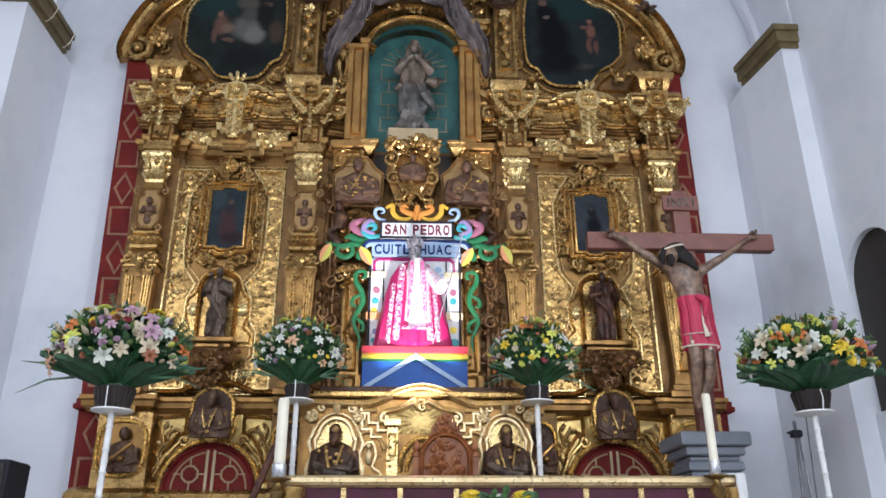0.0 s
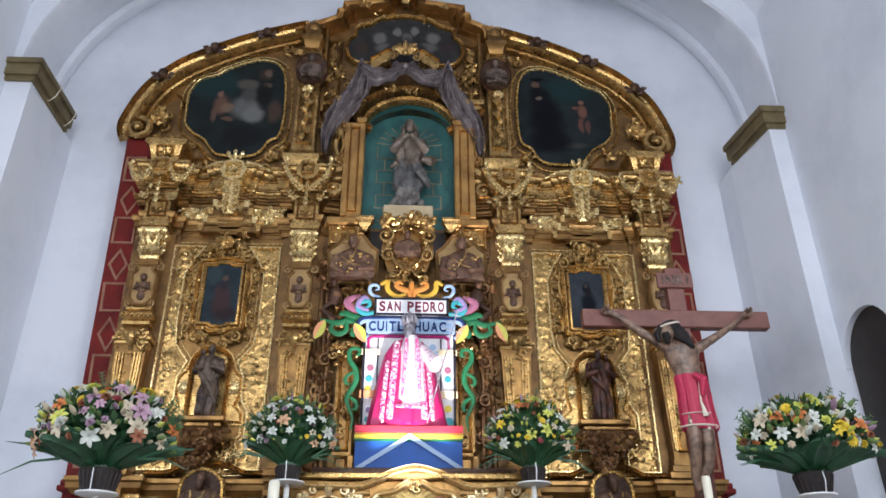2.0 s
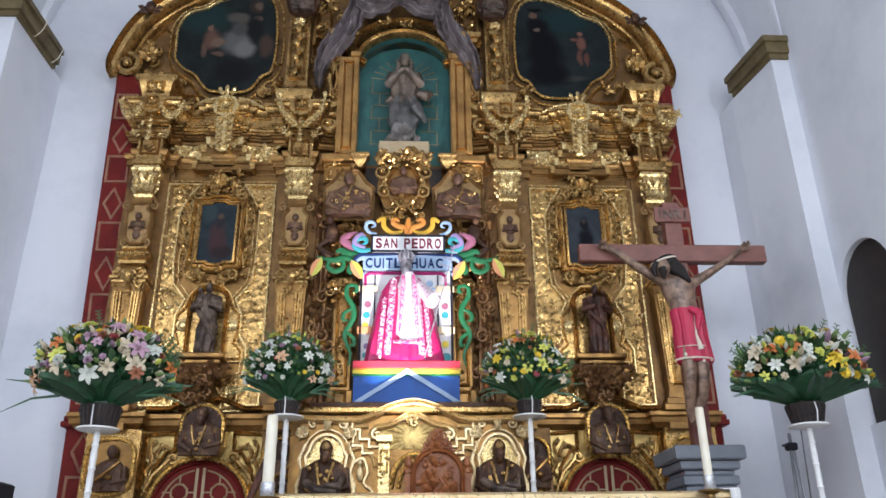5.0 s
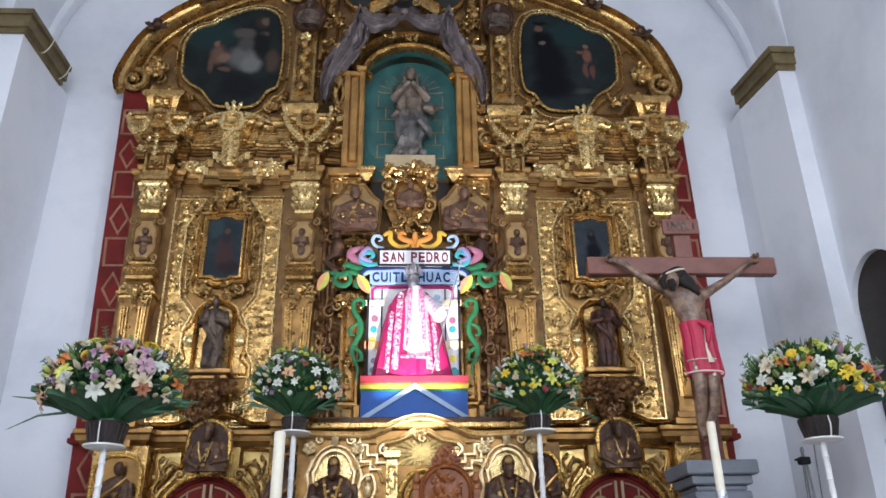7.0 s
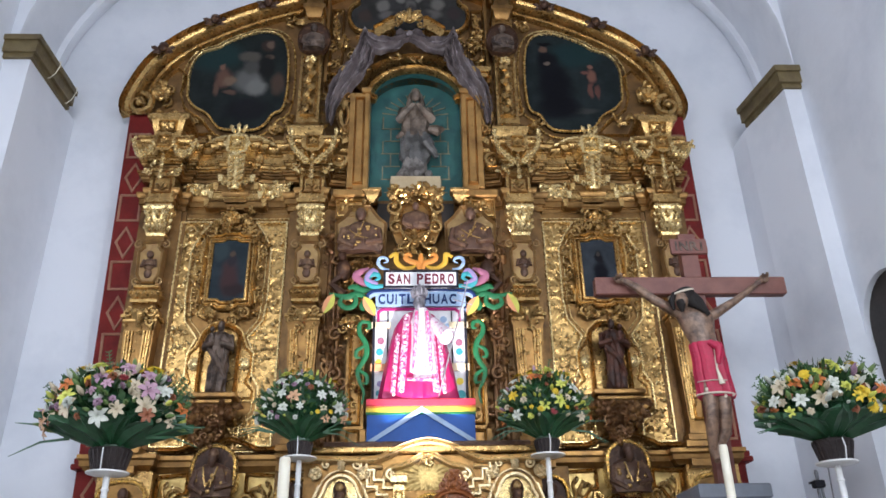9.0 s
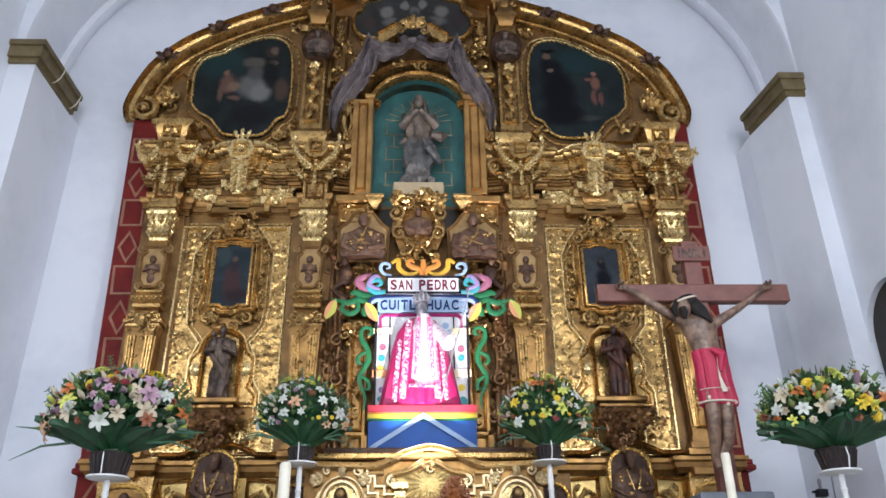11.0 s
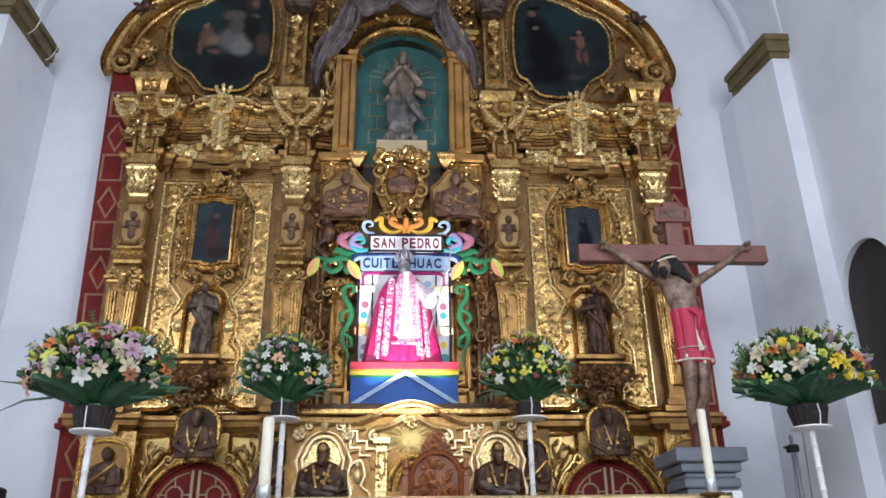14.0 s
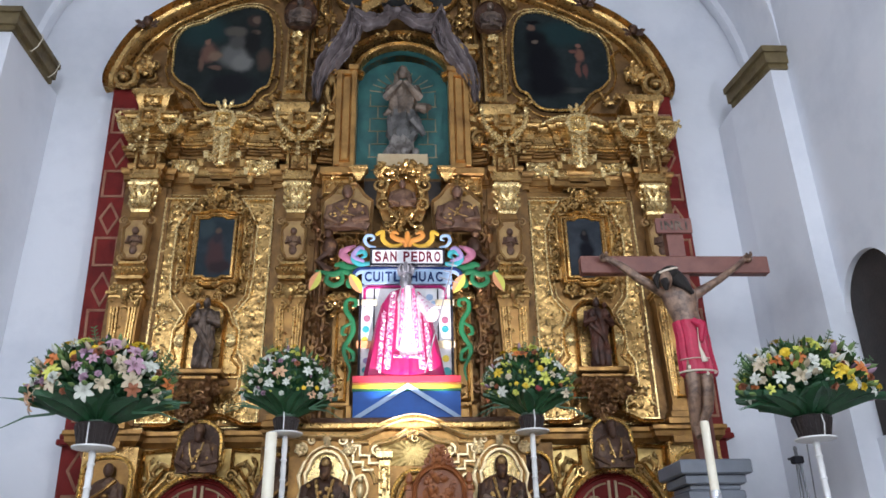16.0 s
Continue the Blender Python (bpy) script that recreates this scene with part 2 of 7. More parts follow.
    def leaf(self, x, z, y, length, width, ang, lift=0.5, curl=0.5):
        """A small acanthus leaf that rises off its ground and curls over."""
        c, s = math.cos(ang), math.sin(ang)
        vs, fs = [], []
        rows = ((0, .35), (.25, .8), (.45, .62), (.65, .9), (.85, .5), (1, .06))
        for t, w in rows:
            yy = y - length * (lift * math.sin(t * 2.4))
            for u in (-1, 0, 1):
                a, b = t * length * (1 - 0.2 * curl * t), u * w * width * 0.5
                vs.append((x + a * c - b * s, yy - (width * 0.22 if u == 0 else 0), z + a * s + b * c))
        for k in range(len(rows) - 1):
            for u in (0, 1):
                fs.append((3 * k + u, 3 * k + u + 1, 3 * k + 4 + u, 3 * k + 3 + u))
        return self.add(vs, fs)

    def rosette(self, x, z, y, r, n=6):
        for k in range(n):
            self.leaf(x, z, y, r, r * 0.75, 2 * math.pi * k / n + 0.3, 0.35)
        return self.ball((x, y - r * 0.25, z), (r * .26, r * .22, r * .26), 8, 5)

    def spray(self, rng, x0, x1, z0, z1, y, count, size=0.08):
        """Carved foliage strewn over a field."""
        for _ in range(count):
            x, z = rng.uniform(x0, x1), rng.uniform(z0, z1)
            q = size * rng.uniform(.6, 1.3)
            k = rng.random()
            if k < .62:
                self.leaf(x, z, y, q, q * .6, rng.uniform(0, 6.28), rng.uniform(.2, .6))
            elif k < .85:
                self.scroll(x, z, y - .005, q * .5, rng.choice((-1, 1)), rng.uniform(0, 6.28), q * .14, 1.2, 12)
            else:
                self.ball((x, y, z), (q * .26, q * .26, q * .26), 7, 5)
        return self


def offset(pts, d, closed):
    """A line parallel to pts, d to its left."""
    n, out = len(pts), []
    for i in range(n):
        a = Vector(pts[(i - 1) % n] if closed or i else pts[0])
        b = Vector(pts[i])
        c = Vector(pts[(i + 1) % n] if closed or i < n - 1 else pts[-1])
        e, f = (b - a), (c - b)
        e = e.normalized() if e.length > 1e-6 else f.normalized()
        f = f.normalized() if f.length > 1e-6 else e
        p, q = Vector((-e.y, e.x)), Vector((-f.y, f.x))
        m = p + q
        m = m / max(0.5, m.dot(p)) if m.length > 1e-6 else p
        out.append((b.x + m.x * d, b.y + m.y * d))
    return out


def mesh_object(name, shape, mats, smooth=True):
    me = bpy.data.meshes.new(name)
    me.from_pydata(shape.v, [], shape.f)
    for m in mats if isinstance(mats, (list, tuple)) else [mats]:
        me.materials.append(m)
    if any(shape.s):
        me.polygons.foreach_set("material_index", shape.s)
    me.update()
    if smooth:
        me.shade_smooth()
        me.set_sharp_from_angle(angle=radians(38))
    return new(name, me)


def part(name, shape, mats, parent, label="", smooth=True):
    ob = mesh_object(name, shape, mats, smooth)
    ob.parent = parent
    if parent.type == "EMPTY":
        ob.matrix_parent_inverse = parent.matrix_basis.inverted()
    if label:
        ob["label"] = label
    if name.endswith(("foliage", "carving", "scrollwork", "frieze", "spray", "mass", "rib", "upright")):
        ob["kind"] = "stuff"
    return ob


def thing(name, x, y, z, label, category, group=""):
    ob = new(name)
    ob.empty_display_size = 0.1
    ob.location = (x, y, z)
    return tagged(ob, label, category, group)


def arc(cx, cz, rx, rz, a0, a1, n):
    return [(cx + rx * math.cos(radians(a0 + (a1 - a0) * k / n)), cz + rz * math.sin(radians(a0 + (a1 - a0) * k / n))) for k in range(n + 1)]


def flip(pts, cx):
    return [(2 * cx - x, z) for x, z in pts]


def smooth_line(pts, n=6):
    """Points on a smooth curve through pts."""
    out = []
    for i in range(len(pts) - 1):
        p = [Vector(pts[max(0, min(len(pts) - 1, i + k))]) for k in (-1, 0, 1, 2)]
        for k in range(n):
            t = k / n
            out.append(tuple(0.5 * (2 * p[1] + (p[2] - p[0]) * t + (2 * p[0] - 5 * p[1] + 4 * p[2] - p[3]) * t * t + (3 * p[1] - p[0] - 3 * p[2] + p[3]) * t ** 3)))
    return out + [tuple(pts[-1])]


RNG = random.Random(7)

# ---- the church ----
def structure(name, shape, mats, label, smooth=False):
    return tagged(mesh_object(name, shape, mats, smooth), label, kind="structure")


def vault(a, b, z0, n=36, e=2.5):
    """A basket-arch line from the springing on one side to the other."""
    out = []
    for k in range(n + 1):
        t = math.pi * k / n
        c, s = math.cos(t), math.sin(t)
        out.append((a * math.copysign(abs(c) ** (2 / e), c), z0 + b * abs(s) ** (2 / e)))
    return out


def strip(shape, line0, y0, line1, y1):
    """A curved sheet between two lines of equal length."""
    n = len(line0)
    return shape.add([(x, y0, z) for x, z in line0] + [(x, y1, z) for x, z in line1], [(i, i + 1, n + i + 1, n + i) for i in range(n - 1)])


structure("floor", Shape().box(-5.4, 5.4, -14.6, 0.6, -0.7, -0.36), FLOOR, "pale polished marble floor of the nave")
steps = Shape().box(-4.7, 4.7, -3.9, 0.3, -.36, 0.5)
for k in range(4):
    steps.box(-4.7, 4.7, -4.25 - .35 * k, -3.9 - .35 * k, -.36, .328 - .172 * k, .006)
structure("floor_sanctuary", steps, FLOOR, "raised pale marble sanctuary floor with five steps")
structure("wall_north", Shape().box(-5.4, 5.4, 0.25, 0.6, 0.0, 11.6), PLASTER, "white limewashed apse wall behind the altarpiece")

def plan_block(sh, plan, z0, z1):
    """An upright block over a plan of x, y points."""
    n = len(plan)
    return sh.add([(x, y, z0) for x, y in plan] + [(x, y, z1) for x, y in plan], [tuple(reversed(range(n))), tuple(range(n, 2 * n))] + [(i, (i + 1) % n, n + (i + 1) % n, n + i) for i in range(n)])


# the eastern pilaster is splayed towards the altarpiece to fit its edge in the camera's view
jamb_e = plan_block(Shape(), [(4.36, -1.0), (5.4, -1.0), (5.4, .25), (4.22, .25), (4.22, -.15)], 0.0, 6.50)
jamb_w = Shape().box(-5.4, -4.34, -1.0, 0.25, 0.0, 6.90, 0.004)
structure("pilaster_east", jamb_e, PLASTER, "white limewashed pilaster beside the altarpiece")
structure("pilaster_west", jamb_w, PLASTER, "white limewashed pilaster beside the altarpiece")
sh = Shape()
for o, z0, z1 in ((.03, 6.50, 6.56), (.07, 6.56, 6.70), (.10, 6.70, 6.78)):
    plan_block(sh, [(4.36 - o, -1.0 - o), (4.58, -1.0 - o), (4.58, -.22), (4.24 - o, -.22)], z0, z1)
structure("trim_impost_east", sh, IMPOST, "ochre grey moulded impost on the pilaster")
sh = Shape()
for o, z0, z1 in ((.04, 6.87, 6.93), (.08, 6.93, 7.08), (.11, 7.08, 7.15)):
    plan_block(sh, [(-4.70, -1.0 - o), (-4.34 + o, -1.0 - o), (-4.34 + o, -.02), (-4.70, -.02)], z0, z1)
structure("trim_impost_west", sh, IMPOST, "ochre grey moulded impost on the pilaster")

# arch over the altarpiece, in two orders, and the nave vault
def sprung(a, b, e, low=6.4):
    return [(a, low)] + vault(a, b, 6.85, 36, e) + [(-a, low)]


front, back, bead, top = sprung(4.54, 2.65, 2.7), sprung(4.72, 3.52, 2.4), sprung(4.66, 3.43, 2.4), sprung(4.78, 3.25, 2.7)
arris = [(x * 1.003, z + .015) for x, z in front]
runs = [(back, .25), (back, .13), (bead, .11), (bead, .02), (back, -.01), (front, -.95), (arris, -.996), (top, -.996)]
nl = len(back)
sh = Shape().add([(x, y, z) for line, y in runs for x, z in line], [(r * nl + k, r * nl + k + 1, (r + 1) * nl + k + 1, (r + 1) * nl + k) for r in range(len(runs) - 1) for k in range(nl - 1)])
structure("arch", sh, PLASTER, "white plastered basket arch with stepped mouldings", True)
nave = vault(4.78, 3.25, 6.85, 36, 2.7)
nsh = Shape()
for y0, y1, keep in ((-14.3, -6.6, lambda x: True), (-6.6, -3.2, lambda x: abs(x) > 1.75), (-3.2, -1.0, lambda x: True)):
    for s in (-1, 1):
        seg = [p for p in nave if keep(p[0]) and s * p[0] >= -.01]
        strip(nsh, seg, y0, seg, y1)
structure("ceiling", nsh, PLASTER, "white plastered nave vault with an assumed cupola opening", True)
# assumed drum, out of view, added round the top light
structure("cupola", Shape().box(-1.9, -1.75, -6.75, -3.05, 9.95, 12.6).box(1.75, 1.9, -6.75, -3.05, 9.95, 12.6).box(-1.75, 1.75, -6.75, -6.6, 9.95, 12.6).box(-1.75, 1.75, -3.2, -3.05, 9.95, 12.6), PLASTER, "assumed white plastered cupola drum, out of view, for the top light")


def pierced(s, x0, x1, holes, end=-1.0):
    """A side wall with windows cut through it: (y0, y1, z0, z1)."""
    sh, y = Shape(), -14.3
    for y0, y1, z0, z1 in holes:
        sh.box(x0, x1, y, y0, -.5, 8.9, 0.0002)
        sh.box(x0, x1, y0, y1, -.5, z0, 0.002)
        sh.box(x0, x1, y0, y1, z1, 8.9, 0.002)
        y = y1
    return sh.box(x0, x1, y, end, -.5, 8.9, 0.0002)


# assumed side windows, out of view, added to let daylight in
HOLES = [(-10.3, -8.5, 3.4, 5.8), (-6.1, -4.3, 3.4, 5.8)]
structure("wall_east", pierced(1, 4.56, 5.2, HOLES, -1.96), PLASTER, "white limewashed nave wall with assumed windows out of view")
def side_plate(pts, x0, x1, bevel=.0):
    """A plate with the outline pts in y, z, between x0 and x1."""
    q = Shape().prism(pts, x0, x1, bevel)
    q.v, q.f = [(y, x, z) for x, y, z in q.v], [f[::-1] for f in q.f]
    return q


# arched recess in the east wall, next to the pilaster
NA = [(-1.01, 3.50)] + [(-1.46 + .45 * math.cos(radians(k)), 3.50 + .48 * math.sin(radians(k))) for k in range(10, 171, 10)] + [(-1.91, 3.50)]
recess = Shape().box(4.56, 5.2, -1.96, -1.0, 0, 2.25, .0002).box(4.56, 5.2, -1.96, -1.91, 2.25, 8.9, .0002)
recess.join(side_plate([(-1.0, 8.9), (-1.0, 3.5)] + NA + [(-1.91, 8.9)], 4.56, 5.2))
structure("wall_recess", recess, PLASTER, "white wall around an arched recess")
# shallow dark panel: the shade inside the recess is put into its colour
structure("recess_shade_panel", side_plate([(-1.013, 2.252)] + [(y + (.003 if y < -1.46 else -.003), z - .003) for y, z in NA] + [(-1.907, 2.252)], 4.62, 4.70), NEAR_BLACK, "near-black panel with the shade of the recess in its colour")
structure("wall_west", pierced(-1, -5.2, -4.64, HOLES), PLASTER, "white limewashed nave wall with assumed windows out of view")
rear = Shape().box(-5.4, -1.8, -14.6, -14.0, -.5, 12, .002).box(1.8, 5.4, -14.6, -14.0, -.5, 12, .002).box(-1.8, 1.8, -14.6, -14.0, -.5, 4.0, .002).box(-1.8, 1.8, -14.6, -14.0, 8.4, 12, .002)
structure("wall_south", rear, PLASTER, "unseen white limewashed entrance wall with an assumed window")

def canvas(name, ground, blobs):
    """An old, darkened oil painting: soft patches of colour on a dark ground. blobs: x, z, half width, half height, colour."""
    m = painting(name, ground, [c * 1.6 for c in ground], (.4, .7), 4)
    n, l = m.node_tree.nodes, m.node_tree.links
    b = n["Principled BSDF"]
    co = n.new("ShaderNodeNewGeometry")
    wob = n.new("ShaderNodeTexNoise")
    wob.inputs["Scale"].default_value, wob.inputs["Detail"].default_value = 7, 7
    off = n.new("ShaderNodeVectorMath")
    off.operation = "MULTIPLY_ADD"
    off.inputs[1].default_value = (.10, 0, .10)
    l.new(co.outputs["Position"], wob.inputs["Vector"])
    l.new(wob.outputs["Color"], off.inputs[0])
    l.new(co.outputs["Position"], off.inputs[2])
    last = b.inputs["Base Color"].links[0].from_socket
    for x, z, w, h, c in blobs:
        d = n.new("ShaderNodeVectorMath")
        d.operation = "SUBTRACT"
        d.inputs[1].default_value = (x + .05, 0, z + .05)
        l.new(off.outputs[0], d.inputs[0])
        q = n.new("ShaderNodeVectorMath")
        q.operation = "MULTIPLY"
        q.inputs[1].default_value = (1 / w, 0, 1 / h)
        l.new(d.outputs[0], q.inputs[0])
        e = n.new("ShaderNodeVectorMath")
        e.operation = "LENGTH"
        l.new(q.outputs[0], e.inputs[0])
        r = n.new("ShaderNodeMapRange")
        r.interpolation_type = "SMOOTHSTEP"
        r.inputs["From Min"].default_value, r.inputs["From Max"].default_value, r.inputs["To Min"].default_value, r.inputs["To Max"].default_value = .5, 1.15, 1, 0
        l.new(e.outputs["Value"], r.inputs[0])
        mx = n.new("ShaderNodeMix")
        mx.data_type = "RGBA"
        l.new(r.outputs[0], mx.inputs[0])
        l.new(last, mx.inputs[6])
        mx.inputs[7].default_value = (*c, 1)
        last = mx.outputs[2]
    l.new(last, b.inputs["Base Color"])
    return m


def painting(name, a, b, mix, scale):
    return material(name, a, 0.62, 0, b, scale, 5, 0.05, 30, 0.1, mix, spec=0.06)


def bust(x, y, z, h, rng, wide=1.0, beard=False):
    """A plain half-figure: mantle, arms, neck and head."""
    sh, w = Shape(), h * .34 * wide
    ph = rng.uniform(0, 6)
    rings = ((0, 1.0, .55), (.2, 1.0, .6), (.4, .92, .55), (.55, .8, .45), (.63, .5, .3), (.68, .2, .2))
    vs, n = [], 28
    rings = [tuple(rings[j][i] + (rings[j + 1][i] - rings[j][i]) * q / 3 for i in range(3)) for j in range(5) for q in range(3)] + [rings[5]]
    for t, a, d in rings:
        for k in range(n):
            q = 2 * math.pi * k / n
            f = 1 + .07 * math.sin(q * 5 + t * 6 + ph) + .16 * noise.noise((3 * math.cos(q) + ph, 3 * math.sin(q), t * 7))
            vs.append((x + w * a * f * math.cos(q), y + h * .3 * d * f * math.sin(q), z + t * h))
    fs = [(j * n + k, j * n + (k + 1) % n, (j + 1) * n + (k + 1) % n, (j + 1) * n + k) for j in range(len(rings) - 1) for k in range(n)]
    sh.add(vs, fs + [tuple(reversed(range(n)))])
    sh.ball((x, y - h * .08, z + h * .82), (h * .11, h * .12, h * .15), 12, 8)
    if beard:
        sh.ball((x, y - h * .15, z + h * .70), (h * .09, h * .08, h * .13), 10, 6)
    for d in (-1, 1):
        sh.tube([(x + d * w * .8, y - h * .02, z + h * .5), (x + d * w * .92, y - h * .10, z + h * .22), (x + d * w * .25, y - h * .2, z + h * (.10 + .05 * d))], [h * .08, h * .07, h * .05], 8)
    return sh


# ---- the altarpiece ----
C = 0.07
altarpiece = thing("altarpiece", C, 0.1, 0.5, "tall gilded baroque altarpiece with carved columns, paintings and niches", "altarpiece")


def lump(x, z, amp=0.03, f=9.0, seed=0.0):
    """Hammered foliage relief."""
    a = noise.noise((x * f, z * f, seed))
    b = noise.noise((x * f * 2.3, z * f * 2.3, seed + 5))
    return amp * max(0.0, (abs(a) * 1.5 + abs(b) * 0.9)) 




def flat_band(w, y, d):
    """A flat raised band with crisp edges."""
    return [(-w / 2, y), (-w / 2, y - d), (-w / 2 + .004, y - d - .004), (w / 2 - .004, y - d - .004), (w / 2, y - d), (w / 2, y)]


def prof(w, y, d):
    """A rounded picture-frame profile, w across, standing d proud of y."""
    return [(-w / 2, y), (-w * .45, y - d * .6), (-w * .28, y - d), (-w * .08, y - d * .75), (w * .05, y - d * .45), (w * .22, y - d * .55), (w * .38, y - d * .8), (w * .5, y - d * .3), (w * .5, y)]


# outline of the whole back board
half = [(3.46, 1.55), (3.46, 6.75), (3.52, 7.10), (3.33, 7.60), (3.02, 7.98), (2.66, 8.24), (2.1, 8.54), (1.52, 8.76), (0.88, 9.08), (0.80, 9.24), (0.28, 9.30), (0.22, 9.50), (0.0, 9.56)]
outline = [(C * .5 + x, z) for x, z in half] + [(C * .5 - x + (.10 if z < 2 else 0), z) for x, z in half[-2::-1]]
NB, NT = 5.63, 7.03
niche_edge = [(C - .585, NB), (C - .585, NT)] + arc(C, NT, .585, .46, 180, 0, 18)[1:] + [(C + .585, NB)]
# back board with the niche cut out: left half, right half and the strip above and below
mid_top = [(C - .585, NB), (C - .585, NT)] + arc(C, NT, .585, .46, 180, 90, 9)[1:]
left_half = [(C, .5), (C, NB)] + mid_top + [(C, 9.55)] + [p for p in outline if p[0] < C - .1] + [(outline[-1][0], .5)]
right_half = [(C, .5), (C, NB)] + flip(mid_top, C) + [(C, 9.55)] + [p for p in outline if p[0] > C][::-1] + [(outline[0][0], .5)]
for side in (left_half, right_half):
    part("back_board", Shape().prism(side, .10, .24, 0), BACKING, altarpiece, "brown gilded wooden back board", False)

# painted red border on both sides, panel by panel
for s, x0, x1 in ((-1, -3.50, -3.17), (1, 3.22, 3.54)):
    # the western border is sheared outwards as it rises, to fit the camera's view
    lean = lambda z: float(np.interp(z, [.5, 2, 3.6, 5, 6.8], [.15, .13, .08, .0, -.05])) if s < 0 else 0.0
    sh = (Shape().box(x0, x1, .04, .24, .5, 6.85, .01).box(x0 - (.05 if s < 0 else 0), x1 + (.05 if s > 0 else 0), .0, .24, 2.50, 2.56, .01).box(x0 - (.07 if s < 0 else 0), x1 + (.07 if s > 0 else 0), -.02, .24, 2.44, 2.50, .01))
    sh.v = [(x + lean(z), y, z) for x, y, z in sh.v]
    band = part("side_border", sh, RED, altarpiece, "red painted border with gold diamonds and rectangles")
    cx, z = (x0 + x1) / 2, 6.55
    k = 0
    while z > 0.9:
        if 2.35 < z < 2.75:
            z = 2.38
        w = (x1 - x0) * .36
        if k % 2:
            pts = [(cx, z), (cx - w * .85, z - .19), (cx, z - .38), (cx + w * .85, z - .19)]
        else:
            pts = [(cx - w, z), (cx - w, z - .34), (cx + w, z - .34), (cx + w, z)]
        pts = [(x + lean(q), q) for x, q in pts]
        part("border_panel", Shape().moulding(pts, prof(.03, .04, .014), True), GILT_LINE, band)
        z -= .44
        k += 1


def estipite(x, y, outer):
    """One tapering column with its capital, shield, bulb and pedestal."""
    # the brown shaft colour paints in the shaded grooves between the flutes
    col = part("column", Shape().tapered(x, y, [(2.62, .13, .1), (2.75, .13, .1), (2.78, .115, .09), (3.9, .165, .13), (3.96, .19, .15)])
               .tapered(x, y, [(4.12, .15, .12), (4.2, .11, .09), (4.24, .10, .08), (4.42, .12, .1), (4.9, .12, .1), (5.03, .10, .08), (5.6, .14, .13)]), GOLD_DULL, altarpiece, "gilded tapering column with carved shield and capital")
    # stepped board behind the column
    part("column_backing", Shape().box(x - .27, x + .27, .0, .11, 2.62, 5.44, .008).box(x - .22, x + .22, -.03, .05, 2.62, 5.44, .008), BACKING, col)
    # fluted panel of the shaft
    sh = Shape()
    for d in (-1, 1):
        for q in (.055, .085, .11):
            sh.tube([(x + d * q * 1.15, y - .135, 3.86), (x + d * q * .85, y - .10, 2.86)], .015, 6)
    sh.moulding([(x - .075, 3.84), (x - .05, 2.86), (x + .05, 2.86), (x + .075, 3.84)], prof(.03, y - .10, .035), True)
    sh.spray(RNG, x - .04, x + .04, 2.95, 3.8, y - .115, 16, .07)
    part("shaft_panel", sh, GOLD, col)
    sh = Shape()
    sh.box(x - .18, x + .18, y - .15, y + .15, 3.96, 4.0).box(x - .205, x + .205, y - .17, y + .15, 4.0, 4.045).box(x - .17, x + .17, y - .14, y + .15, 4.045, 4.12)
    for d in (-1, 1):
        sh.scroll(x + d * .13, 4.06, y - .17, .06, d, 1.6, .016)
        sh.leaf(x + d * .02, 3.99, y - .17, .14, .09, 1.57 + d * -.5, .3)
    sh.leaf(x, 3.93, y - .17, .18, .1, 1.57, .3)
    sh.spray(RNG, x - .15, x + .15, 3.84, 3.98, y - .15, 8, .08)
    part("lower_capital", sh, GOLD, col)
    sh = Shape().box(x - .15, x + .15, y - .13, y + .12, 4.19, 4.24).box(x - .175, x + .175, y - .15, y + .12, 4.24, 4.37, .05).box(x - .14, x + .14, y - .12, y + .12, 4.37, 4.41)
    for k in range(7):
        sh.ball((x - .155 + .052 * k, y - .15, 4.305), (.026, .03, .026), 8, 5)
    part("bulb_ring", sh, GOLD, col)
    pts = [(x - .135, 4.80), (x - .12, 4.52), (x - .06, 4.43), (x + .06, 4.43), (x + .12, 4.52), (x + .135, 4.80), (x + .08, 4.86), (x + .1, 4.92), (x - .1, 4.92), (x - .08, 4.86)]
    sh = Shape().prism(pts, y - .13, y, .015).moulding(pts, prof(.03, y - .125, .03), True)
    for d in (-1, 1):
        sh.scroll(x + d * .15, 4.9, y - .12, .05, -d, 1.57, .014)
        sh.scroll(x + d * .12, 4.45, y - .12, .045, d, -1.57, .013)
    part("shield", sh, ROSE, col, "faded rose and gold shield")
    sh = Shape().ball((x, y - .145, 4.765), (.038, .035, .046), 14, 9).ball((x, y - .13, 4.65), (.066, .035, .075), 14, 9).ball((x, y - .13, 4.54), (.045, .025, .06), 14, 9)
    for d in (-1, 1):
        sh.tube([(x + d * .06, y - .135, 4.70), (x + d * .078, y - .15, 4.62), (x + d * .01, y - .172, 4.63)], [.018, .018, .013], 9)
    part("medallion", sh, BROWNFIG, col, "small carved figure on the shield")
    # upper capital with foliage
    sh = Shape().tapered(x, y, [(5.03, .10, .09), (5.06, .115, .10), (5.09, .095, .085), (5.30, .125, .11), (5.34, .15, .135), (5.36, .165, .15), (5.385, .17, .155), (5.39, .15, .14), (5.42, .15, .14)])
    part("capital", sh, GOLD_BRIGHT, col)
    leaves = [(x + d * .085, 5.08, y - .10, .115, .06, 1.57 - d * .2, .5) for d in (-1, -.33, .33, 1)] + [(x + d * .06, 5.17, y - .115, .115, .055, 1.57 - d * .5, .5) for d in (-1, 1)]
